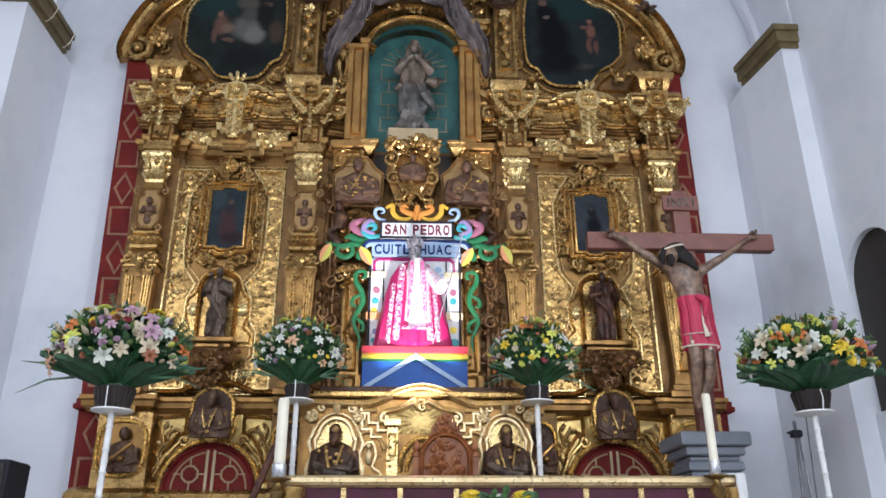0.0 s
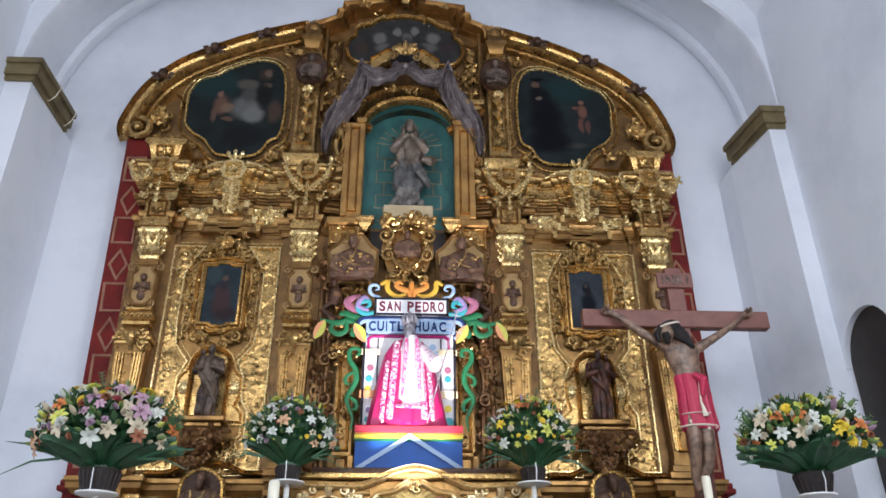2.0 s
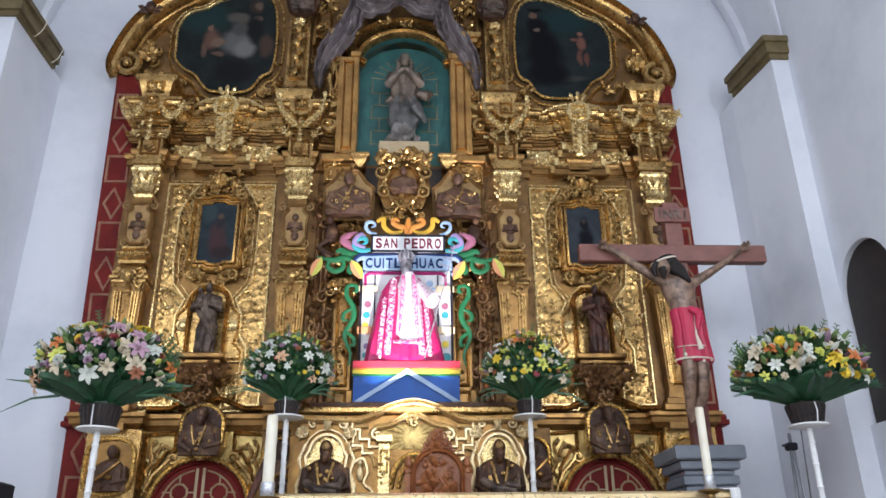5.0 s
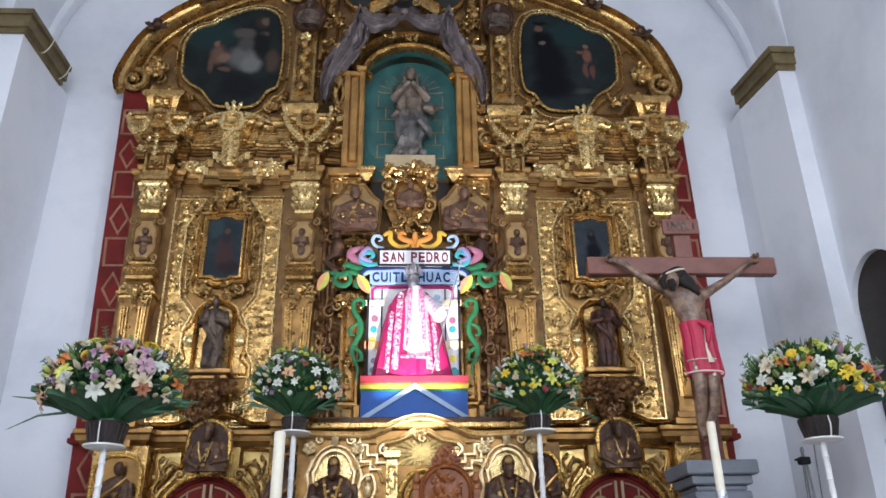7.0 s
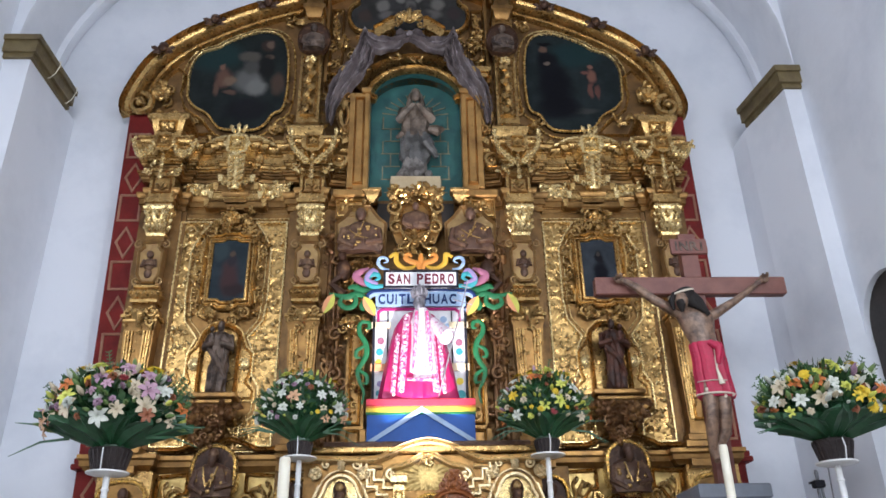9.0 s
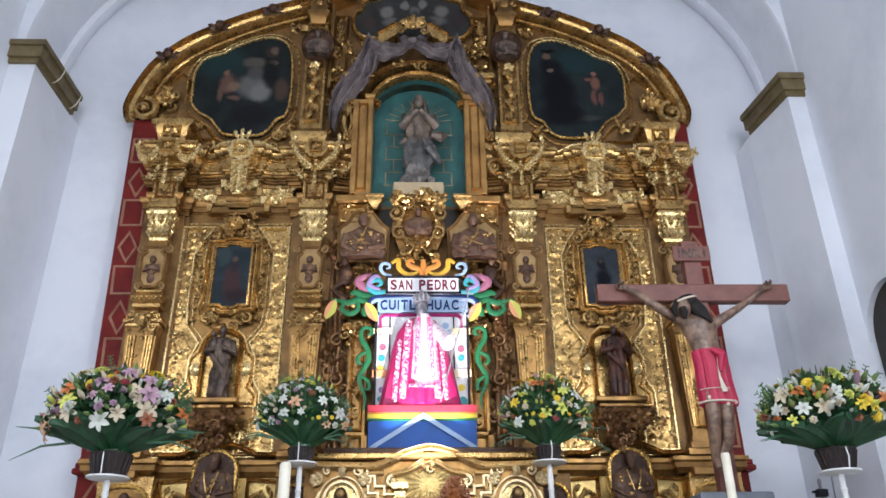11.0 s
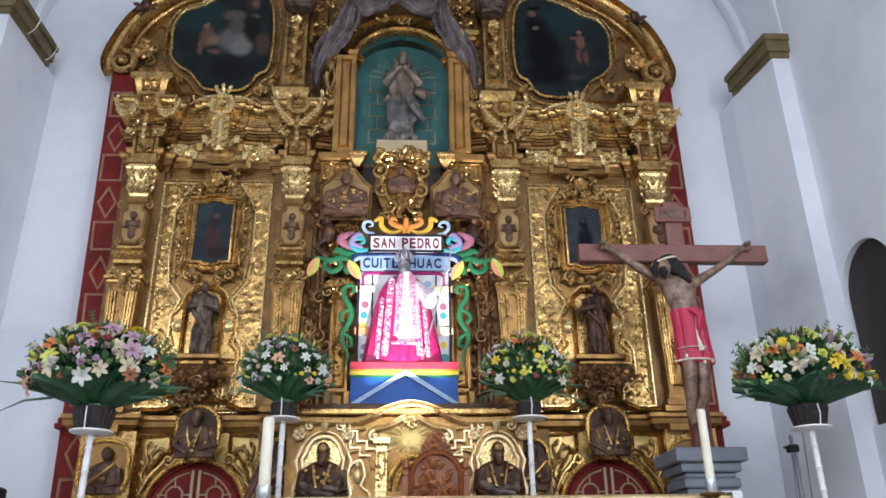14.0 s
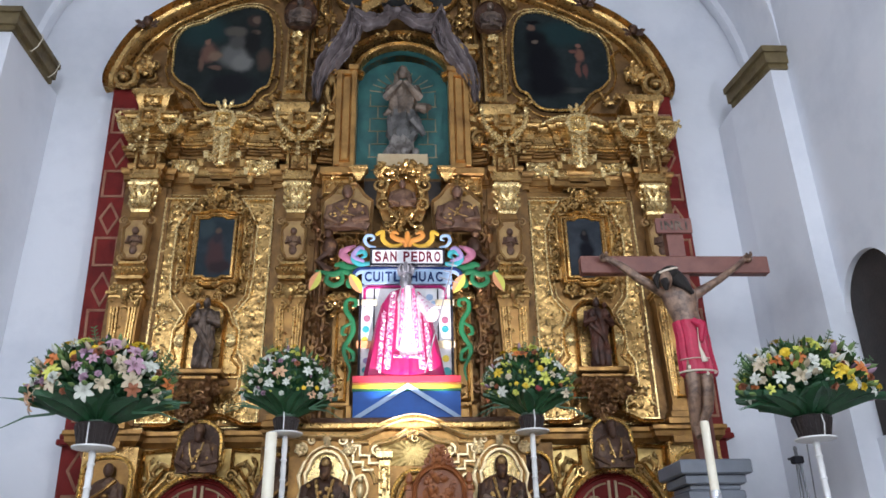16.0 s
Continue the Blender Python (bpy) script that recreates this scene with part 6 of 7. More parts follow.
for p in both([(-.46, 3.88), (-.52, 3.84), (-.52, 3.74), (-.46, 3.64), (-.44, 3.52), (-.48, 3.42), (-.53, 3.32), (-.50, 3.20), (-.46, 3.10), (-.48, 2.98)]):
    curl(GREEN, p, .024, -.04, "painted_vine")
for p in both([(-.50, 3.86), (-.43, 3.86), (-.42, 3.80), (-.46, 3.79)]):
    curl(GREEN, p, .018, -.04, "painted_vine")
for p in both([(-.46, 3.60), (-.54, 3.55), (-.55, 3.48), (-.50, 3.47)]):
    curl(GREEN, p, .018, -.045, "painted_vine")
for p in both([(-.52, 3.34), (-.44, 3.28), (-.43, 3.2), (-.48, 3.2)]):
    curl(GREEN, p, .018, -.045, "painted_vine")
# a stay that carries the board off the ledge
part("stay", Shape().box(-.33, -.27, PY + .04, PY + .10, 2.545, 4.1).box(.53, .59, PY + .04, PY + .10, 2.545, 4.1), PALE_WOOD, shrine)

bx0, bx1, bz0, bz1, by = -.425, .66, 2.545, 2.985, -.62
cloth_box = thing("cloth_box", .12, -.4, 2.545, "box covered in red, yellow and blue cloth with a white chevron", "box")
part("box_body", Shape().box(bx0 + .01, bx1 - .01, by + .01, -.16, bz0, bz1 - .005, .01), BLUE, cloth_box, "bright blue cloth", False)
part("red_stripe", Shape().box(bx0, bx1, by, -.15, bz1 - .075, bz1, .008), RAIN_RED, cloth_box)
part("orange_stripe", Shape().box(bx0, bx1, by, -.15, bz1 - .095, bz1 - .075, .004), ORANGE, cloth_box)
part("yellow_stripe", Shape().box(bx0, bx1, by, -.15, bz1 - .135, bz1 - .095, .004), YELLOW, cloth_box)
part("green_stripe", Shape().box(bx0, bx1, by, -.15, bz1 - .16, bz1 - .135, .004), GREEN, cloth_box)
for d in (-1, 1):
    a, b = (.125, bz1 - .085), (.125 + d * .51, bz0 + .02)
    pts = [(a[0], a[1]), (a[0] + d * .0, a[1] - .05), (b[0] - d * .05, b[1]), (b[0] + d * .02, b[1])]
    part("chevron_arm", Shape().prism(pts, by - .012 - .002 * (d > 0), by + .005, .003), SKY, cloth_box)

# the dressed figure
CAPE = material("magenta_satin", (.50, .012, .12), .38, 0, (.38, .008, .09), 5, 6, .15, 26)
ALB = material("white_brocade", (.74, .64, .69), .5, 0, (.60, .26, .40), 30, 4, .2, 50, .1, (.55, .62))
TRIM = material("flowered_trim", (.74, .40, .52), .5, 0, (.52, .05, .20), 34, 4, .2, 60, .1, (.47, .53))
SILVER = material("silver_mask", (.46, .43, .46), .4, .45, (.22, .21, .23), 10, 6, .3, 40)
sx, sy, sz = .095, -.40, 2.988
fig = Shape()
levels = [(0, .41, 0), (.04, .42, 0), (.3, .365, 0), (.6, .30, 0), (.82, .245, .0), (.95, .17, .005), (1.0, .07, .01)]
robed(fig, sx, sy, sz, levels, .5, 9, .035, 44)
fig.slot = 1
robed(fig, sx + .03, sy - .06, sz, [(.0, .15, 0), (.26, .16, .01), (.28, .185, .01), (.6, .15, .01), (.85, .125, .01), (.96, .09, .01), (1.01, .06, .0)], 1.02, 6, .05, 30)
fig.tube([(sx + .17, sy - .06, sz + .84), (sx + .29, sy - .12, sz + .66), (sx + .33, sy - .2, sz + .66)], [.06, .065, .04], 9)
# flowered bands down the open edges of the cape, and across the hem of the alb
rt = random.Random(21)
def on_cape(q, z, off=.012):
    w = float(np.interp(z, [l[0] for l in levels], [l[1] for l in levels]))
    q = max(-w * .92, min(w * .92, q))
    return (sx + q, sy - .5 * w * math.sqrt(1 - (q / w) ** 2) - off - .03 * w, sz + z)


for d in (-1, 1):
    for q0, wid, z1 in ((.155, .035, .93), (.235, .026, .70)):
        rows = [.06 + (z1 - .06) * k / 14 for k in range(15)]
        mid = [q0 + .07 * (1 - z) - .04 for z in rows]
        fig.slot = 3
        vs = [on_cape(d * (m + e * wid), z) for m, z in zip(mid, rows) for e in (-1, 0, 1)]
        fs = [(3 * k + u, 3 * k + u + 1, 3 * k + 4 + u, 3 * k + 3 + u) for k in range(14) for u in (0, 1)]
        fig.add(vs, fs if d > 0 else [f[::-1] for f in fs])
        fig.slot = 1
        for m, z in zip(mid, rows):
            c = on_cape(d * (m + rt.uniform(-.012, .012)), z + rt.uniform(-.02, .02), .018)
            r = rt.uniform(.009, .017)
            fig.ball(c, (r, .008, r * rt.uniform(.8, 1.2)), 7, 5)
# bell sleeve and stole
fig.slot = 1
fig.tube([(sx + .15, sy - .10, sz + .86), (sx + .24, sy - .16, sz + .72), (sx + .30, sy - .22, sz + .64)], [.05, .075, .095], 12)
fig.tube([(sx + .035, sy - .225, sz + .95), (sx + .04, sy - .24, sz + .6), (sx + .04, sy - .235, sz + .25)], [.03, .036, .045], 8, .5)
fig.slot = 3
for d in (-1, 1):
    fig.tube([(sx + .035 + d * .055, sy - .205, sz + .93), (sx + .04 + d * .075, sy - .215, sz + .6), (sx + .04 + d * .085, sy - .215, sz + .27)], [.016, .02, .022], 7, .5)
fig.tube([(sx - .11, sy - .20, sz + .20), (sx + .03, sy - .25, sz + .18), (sx + .17, sy - .20, sz + .20)], .018, 7)
fig.slot = 0
robed(fig, sx + .02, sy - .08, sz - .0, [(0, .17, 0), (.02, .18, 0), (.17, .175, 0)], .88, 7, .06, 30)
fig.slot = 2
fig.ball((sx + .01, sy - .06, sz + 1.08), (.065, .07, .09), 12, 8)
fig.lathe(sx + .01, sy - .05, [(sz + 1.14, .06), (sz + 1.145, .078), (sz + 1.17, .074), (sz + 1.175, .06), (sz + 1.24, .045), (sz + 1.28, .02), (sz + 1.30, .012)], 18)
for k in range(10):
    a = 6.283 * k / 10
    fig.tube([(sx + .01 + .076 * math.cos(a), sy - .05 + .076 * math.sin(a), sz + 1.16), (sx + .01 + .088 * math.cos(a), sy - .05 + .088 * math.sin(a), sz + 1.215), (sx + .01 + .05 * math.cos(a), sy - .05 + .05 * math.sin(a), sz + 1.275)], [.011, .010, .005], 6)
fig.ball((sx + .01, sy - .10, sz + 1.01), (.042, .05, .06), 12, 8)
fig.ball((sx + .01, sy - .128, sz + 1.085), (.011, .02, .022), 8, 6)
for d in (-1, 1):
    fig.ball((sx + .01 + d * .024, sy - .118, sz + 1.105), (.014, .01, .007), 8, 5)
fig.slot = 1
fig.ball((sx + .33, sy - .22, sz + .66), (.04, .04, .04))
tagged(mesh_object("dressed_statue", fig, [CAPE, ALB, SILVER, TRIM]), "statue in a magenta cape and white brocade, with silver crown", "statue")
staff = thing("staff", sx + .25, sy - .26, sz, "thin silver staff with three cross bars", "staff")
p0, p1 = Vector((sx + .20, sy - .30, sz + .0)), Vector((sx + .53, sy - .22, sz + 1.27))
part("rod", Shape().tube([p0, p1], .007, 8), SILVER, staff)
for t, w in ((.80, .10), (.87, .075), (.94, .05)):
    q = p0.lerp(p1, t)
    part("cross_bar", Shape().tube([(q.x - w, q.y, q.z + w * .3), (q.x + w, q.y, q.z - w * .3)], .006, 6), SILVER, staff)

# ---- crucifix ----
plinth = thing("cross_pedestal", 2.745, -1.25, .5, "grey-blue painted stepped pedestal under the cross", "pedestal")
part("pedestal_shaft", Shape().box(2.56, 2.93, -1.44, -1.06, .5, 1.64, .012), STONE_GREY, plinth)
for k, (w, z0, z1) in enumerate(((.22, 1.60, 1.66), (.245, 1.66, 1.74), (.22, 1.74, 1.79), (.262, 1.79, 1.87), (.31, 1.87, 1.99))):
    part("pedestal_step", Shape().box(2.745 - w, 2.745 + w, -1.25 - w, -1.25 + w, z0, z1, .012), STONE_GREY, plinth)
cross = thing("crucifix", 2.82, -1.2, 1.99, "reddish brown wooden cross with a small title board", "cross")
part("upright", Shape().box(2.735, 2.905, -1.24, -1.14, 1.99, 4.50, .01), CROSSWOOD, cross)
part("crossbeam", Shape().box(1.825, 3.715, -1.27, -1.17, 3.825, 4.01, .01), CROSSWOOD, cross)
tit = part("title_board", Shape().box(2.63, 3.0, -1.27, -1.24, 4.26, 4.43, .008), CROSSWOOD, cross, "small wooden title board with carved marks")
lettering("INRI", 2.665, 2.965, 4.295, 4.395, -1.271, STATUE, tit, False)
SKIN = material("dark_flesh_paint", (.27, .165, .11), .38, 0, (.075, .042, .03), 12, 7, .2, 40, .1, (.42, .62))
CLOTH = material("crimson_loincloth", (.52, .015, .07), .5, 0, (.40, .010, .05), 7, 6, .2, 35)
HAIR = paint("dark_hair", (.012, .008, .007), .85)
b = Shape()
yf = -1.36
sh_l, sh_r = (2.63, yf, 3.60), (3.0, yf, 3.58)
b.tube([(2.76, yf, 3.53), sh_l, (2.40, yf - .02, 3.74), (2.21, yf, 3.87), (2.06, yf + .05, 3.97)], [.06, .050, .038, .032, .024], 14)
b.tube([(2.88, yf, 3.52), sh_r, (3.23, yf - .02, 3.72), (3.37, yf, 3.86), (3.48, yf + .05, 3.97)], [.06, .050, .038, .032, .024], 14)
for hx in (2.05, 3.495):
    b.ball((hx, yf + .05, 3.97), (.05, .03, .045)).tube([(hx, yf + .03, 3.97), (hx + .01, yf - .01, 4.0), (hx, yf - .03, 3.97)], .016, 6).tube([(hx - .03, yf + .03, 3.96), (hx - .03, yf - .01, 3.99), (hx - .03, yf - .03, 3.96)], .015, 6)
robed(b, 2.84, yf, 3.12, [(0, .13, .04), (.1, .125, .03), (.22, .135, .01), (.36, .165, -.02), (.44, .18, -.03), (.50, .15, -.04), (.55, .06, -.05)], .6, 2, .02, 24)
b.tube([(2.79, yf - .01, 3.60), (2.71, yf - .04, 3.69)], .05, 8)
b.ball((2.66, yf - .08, 3.69), (.075, .085, .105), 12, 8)
for lx, kx, fx in ((2.83, 2.80, 2.79), (2.95, 2.92, 2.83)):
    b.tube([(lx, yf, 3.12), (lx - .01, yf - .03, 2.88), (kx, yf - .08, 2.62), (kx - .01, yf - .03, 2.45), (fx, yf + .02, 2.30), (fx, yf - .05, 2.20)], [.085, .076, .056, .052, .036, .03], 18)
b.slot = 1
robed(b, 2.88, yf - .01, 2.76, [(0, .16, .015), (.02, .17, .015), (.2, .16, .005), (.4, .15, -.01), (.5, .15, -.015), (.52, .145, -.015)], .72, 11, .045, 88)
b.tube([(2.86, yf - .13, 3.26), (2.92, yf - .17, 3.19), (2.9, yf - .15, 3.05)], [.03, .042, .02], 18)
# long dark hair, falling over the shoulder, beard and a pale band
b.slot = 2
b.ball((2.695, yf - .045, 3.745), (.105, .105, .095), 20, 14)
b.tube([(2.60, yf - .10, 3.75), (2.565, yf - .11, 3.67), (2.575, yf - .12, 3.58)], [.035, .03, .012], 18)
b.tube([(2.625, yf - .165, 3.66), (2.635, yf - .165, 3.61), (2.64, yf - .15, 3.55)], [.035, .04, .015], 18)
for d in (-1, 0, 1):
    b.tube([(2.72 + .03 * d, yf - .04, 3.76), (2.80 + .03 * d, yf - .10, 3.66), (2.865 + .035 * d, yf - .12, 3.56 - .03 * d)], [.055, .05, .018], 18)
b.slot = 3
b.tube([(2.665 + .102 * math.cos(a), yf - .06 + .094 * math.sin(a), 3.762 + .035 * math.cos(a)) for a in [6.283 * k / 14 for k in range(15)]], .013, 6)
for dx, dz in ((-.1, .08), (.02, .13), (.1, .1), (.05, .02), (.13, .04)):
    b.ball((2.88 + dx, yf - .13 + abs(dx) * .3, 2.74 + dz), (.02, .012, .022), 8, 5)
b.tube([(2.88 + .178 * math.cos(a), yf - .01 + .132 * math.sin(a), 2.785) for a in [3.3 + .3 * k for k in range(10)]], .010, 6)
b.tube([(2.89, yf - .135, 3.22), (2.885, yf - .145, 3.0), (2.91, yf - .15, 2.86)], [.006, .010, .03], 7, .5)
b.tube([(2.88 + .172 * math.cos(a), yf - .01 + .128 * math.sin(a), 2.90) for a in [3.5 + .25 * k for k in range(8)]], .005, 5)
# the body is shifted west by height, to fit the camera's view
b.v = [(x - .055 * min(1.0, max(0.0, (3.5 - z) / .5)) - (.04 + .045 * min(1.0, max(0.0, (z - 3.1) / .3))) * min(1.0, max(0.0, (3.92 - z) / .2)), y, z) for x, y, z in b.v]
tagged(mesh_object("crucified_statue", b, [SKIN, CLOTH, HAIR, paint("ivory_cloth", (.72, .62, .5))]), "dark carved figure with crimson loincloth on the cross", "statue")

# ---- altar and what stands on it ----
ay0, ay1 = -2.32, -1.75
altar = thing("altar_table", .88, -2.0, .5, "gilded altar table with maroon panelled front", "altar")
part("tabletop", Shape().cornice([(-.84, ay1), (-.84, ay0), (2.58, ay0), (2.58, ay1)], [(-.3, 1.45), (-.05, 1.45), (-.04, 1.458), (-.01, 1.465), (.0, 1.478), (.02, 1.483), (.02, 1.513), (.0, 1.53), (-.02, 1.535), (-.3, 1.535)]).box(-.8, 2.54, ay0 + .04, ay1, 1.455, 1.53), ALTAR_GILT, altar, "bright gilded moulded table edge")
MAROON = material("maroon_velvet", (.085, .012, .035), .7, 0, (.06, .008, .024), 5, 6, .1, 50)
part("front_panel", Shape().box(-.78, 2.52, ay0 + .06, ay1, .5, 1.45, .006), MAROON, altar, "maroon front panel")
for x in (-.42, .0, .42, .98, 1.40, 1.82, 2.2):
    part("gilded_stile", Shape().box(x - .02, x + .02, ay0 + .03, ay0 + .08, .5, 1.448, .006), GOLD_BRIGHT, altar)
for x in (-.80, 2.54):
    part("corner_column", Shape().lathe(x, ay0 + .05, [(.5, .09), (.6, .09), (.62, .06), (1.1, .05), (1.14, .07), (1.18, .05), (1.26, .06), (1.36, .1), (1.448, .1)], 14), GOLD, altar)
for x in (.25, .68):
    part("arched_relief", Shape().moulding(arc(x, 1.2, .13, .13, 180, 0, 12), prof(.03, ay0 + .06, .04)), GOLD, altar)
cloth = Shape().box(2.46, 2.60, -2.36, -2.05, 1.538, 1.548, .004)
cloth.field(2.53, 2.61, 1.05, 1.548, -2.36, lambda x, z: .012 + .012 * math.sin(x * 70 + z * 3), .02)
tagged(mesh_object("altar_cloth", cloth, paint("white_linen", (.78, .78, .78), .8)), "white linen cloth hanging over the altar corner", "cloth")


STEEL = material("silvery_sleeve", (.55, .56, .58), .3, .6, (.36, .37, .40), 12, 6, .1, 40)


def candle(x, y, z, h, r, lab):
    c = thing("candle", x, y, z, lab, "candle", "altar candles")
    part("holder", Shape().lathe(x, y, [(z, r * 1.1), (z + .01, r * 1.25), (z + .10, r * 1.22), (z + .105, r * 1.16), (z + .09, r * 1.02)], 18), STEEL, c, "silvery candle sleeve")
    part("wax", Shape().lathe(x, y, [(z + .05, r), (z + h - .02, r * .97), (z + h, r * .85), (z + h - .008, r * .3)], 18), WAX, c)
    part("wick", Shape().tube([(x, y, z + h - .01), (x + .004, y, z + h + .02)], .003, 5), BLACK, c)


def candle_stand(x, y, z):
    st = thing("candle_stand", x, y, .5, "dark brass candle stand with turned knobs beside the altar", "candle stand", "altar candle stands")
    lev = [(.5, .13), (.52, .13), (.55, .05), (.62, .03)]
    q = .8
    while q < z - .2:
        lev += [(q, .022), (q + .03, .045), (q + .06, .05), (q + .09, .022)]
        q += .24
    part("column", Shape().lathe(x, y, lev + [(z - .16, .024), (z - .13, .05), (z - .09, .055), (z - .06, .03), (z - .03, .028), (z - .01, .07)], 20), BRASS, st)
    part("dish", Shape().lathe(x, y, [(z - .012, .03), (z - .008, .09), (z, .095), (z + .004, .09), (z - .002, .02)], 24), BRASS, st)


BRASS = material("dark_brass", (.36, .23, .08), .32, .9, (.16, .10, .04), 9, 7, .15, 40, .12)
candle_stand(-.896, -2.36, 1.503)
candle_stand(2.36, -2.42, 1.524)
candle(-.896, -2.36, 1.505, .59, .043, "thick ivory wax candle on a brass stand")
candle(2.36, -2.42, 1.527, .61, .033, "tall ivory wax candle on a brass stand")

chair = thing("presider_chair", .41, -1.2, .5, "carved cedar armchair with arched crest behind the altar", "chair")
cxm, cy = .40, -1.12
pan = [(cxm - .2, 1.0), (cxm + .2, 1.0), (cxm + .2, 1.74)] + arc(cxm, 1.72, .2, .16, 0, 180, 12)[1:-1] + [(cxm - .2, 1.74)]
part("back_panel", Shape().prism(pan, cy - .02, cy + .03, .01), CHAIRWOOD, chair)
part("panel_carving", Shape().spray(RNG, cxm - .14, cxm + .14, 1.5, 1.82, cy - .02, 60, .09), CHAIRWOOD, chair)
part("back_arch", Shape().moulding([(cxm - .22, 1.0), (cxm - .22, 1.72)] + arc(cxm, 1.72, .22, .19, 180, 0, 14)[1:] + [(cxm + .22, 1.0)], prof(.05, cy - .01, .05)), CHAIRWOOD, chair)
sh = Shape().prism([(cxm - .16, 1.90), (cxm - .1, 1.93), (cxm - .07, 1.98), (cxm - .04, 2.0), (cxm - .03, 2.06), (cxm + .03, 2.06), (cxm + .04, 2.0), (cxm + .07, 1.98), (cxm + .1, 1.93), (cxm + .16, 1.90), (cxm, 1.93)], cy - .02, cy + .03, .01)
for d in (-1, 1):
    sh.scroll(cxm + d * .1, 1.95, cy - .02, .045, d, 1.57, .014).scroll(cxm + d * .05, 2.01, cy - .02, .03, -d, 1.57, .01)
sh.spray(RNG, cxm - .07, cxm + .07, 1.92, 2.05, cy - .02, 22, .06)
part("crest", sh, CHAIRWOOD, chair)
for d in (-1, 1):
    x = cxm + d * .265
    part("back_post", Shape().box(x - .03, x + .03, cy - .02, cy + .04, .5, 1.74, .006).lathe(x, cy + .01, [(1.74, .045), (1.77, .045), (1.78, .02), (1.80, .035), (1.84, .03), (1.87, .008)], 12), CHAIRWOOD, chair)
    part("front_leg", Shape().box(x - .03, x + .03, cy - .50, cy - .44, .5, 1.16, .006), CHAIRWOOD, chair)
    part("armrest", Shape().box(x - .035, x + .035, cy - .52, cy, 1.16, 1.2, .012), CHAIRWOOD, chair)
part("seat", Shape().box(cxm - .28, cxm + .28, cy - .5, cy, .93, 1.0, .015), CHAIRWOOD, chair)
for piece in chair.children:
    for v in piece.data.vertices:
        v.co.z += .18 * max(0.0, v.co.z - 1.3)

# ---- stands, poles and boxes at the sides ----
pole = Shape().tube([(-1.0, -1.50, 2.06), (-1.27, -1.50, 1.33), (-1.58, -1.52, .5)], .03, 8)
tagged(mesh_object("leaning_pole", pole, REDSTATUE), "dark wooden pole leaning beside the altar", "pole")
spk = thing("loudspeaker", -3.0, -2.1, .5, "black column loudspeaker standing by the wall", "loudspeaker")
part("cabinet", Shape().box(-3.34, -2.93, -2.2, -1.85, .9, 1.66, .015), BLACK, spk)
part("grille", Shape().box(-3.31, -2.96, -2.212, -2.2, .94, 1.63, .004), NEAR_BLACK, spk)
part("pole", Shape().lathe(-3.0, -2.0, [(.52, .02), (.9, .02)], 10).lathe(-3.0, -2.0, [(.5, .2), (.515, .2), (.53, .03)], 18), BLACK, spk)
METAL = material("dull_steel", (.30, .31, .33), .4, .8, (.2, .2, .22), 8, 6, .1, 40)
tri = thing("tripod", 3.74, -1.0, .5, "folded steel tripod stand with a clamp head", "stand")
for k, (dx, dy) in enumerate(((-.05, -.03), (.05, -.04), (.01, .06))):
    part("leg", Shape().tube([(3.745 + dx * .3, -1.0 + dy * .3, 2.05), (3.72 + dx * 1.6, -1.0 + dy * 1.6, .5)], .012, 8), METAL, tri)
part("clamp", Shape().box(3.70, 3.79, -1.04, -.96, 2.02, 2.09, .01).box(3.66, 3.74, -1.02, -.99, 2.055, 2.075, .004), BLACK, tri)
part("head_pin", Shape().lathe(3.745, -1.0, [(2.09, .015), (2.14, .015), (2.15, .02), (2.18, .012)], 10), METAL, tri)
rod = Shape().tube([(3.90, -.96, 2.42), (3.86, -.96, 1.5), (3.82, -.97, .5)], .008, 6)
tagged(mesh_object("thin_rod", rod, METAL), "thin dark metal rod leaning by the tripod", "rod")

# cord tied round the western impost
for yy in (-.62, -.12):
    cord = Shape().tube([(-4.40, yy - .03, 6.885), (-4.28, yy - .02, 6.89), (-4.235, yy, 6.97), (-4.205, yy + .01, 7.09), (-4.215, yy + .02, 7.16), (-4.4, yy + .03, 7.165)], .006, 6)
    tagged(mesh_object("cord", cord, WAX), "thin pale cord tied round the stone impost", "cord", "cords on the impost")

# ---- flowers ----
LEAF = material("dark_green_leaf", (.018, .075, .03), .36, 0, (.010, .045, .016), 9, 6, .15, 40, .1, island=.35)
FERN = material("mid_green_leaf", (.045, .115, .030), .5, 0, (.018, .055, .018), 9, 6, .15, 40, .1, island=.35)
BASKET = material("dark_wicker", (.026, .016, .015), .55, 0, (.016, .010, .010), 14, 6, .5, 60)
TINTS = {n: material(n, c, .55, 0, e, 18, 5, .1, 60, .1, (.4, .7)) for n, c, e in (
    ("white_petal", (.62, .62, .58), (.44, .49, .38)), ("yellow_petal", (.72, .52, .03), (.55, .36, .02)), ("lime_petal", (.62, .62, .12), (.45, .50, .08)), ("orange_petal", (.60, .19, .045), (.42, .11, .025)),
    ("pink_petal", (.46, .29, .36), (.32, .17, .23)), ("mauve_petal", (.36, .22, .30), (.26, .15, .22)), ("crimson_petal", (.25, .025, .03), (.16, .015, .02)), ("cream_petal", (.58, .50, .36), (.46, .36, .24)), ("peach_petal", (.66, .40, .24), (.52, .28, .14)), ("leaf_bud", (.15, .23, .07), (.09, .15, .045)), ("rust_petal", (.30, .10, .04), (.20, .06, .03)))}


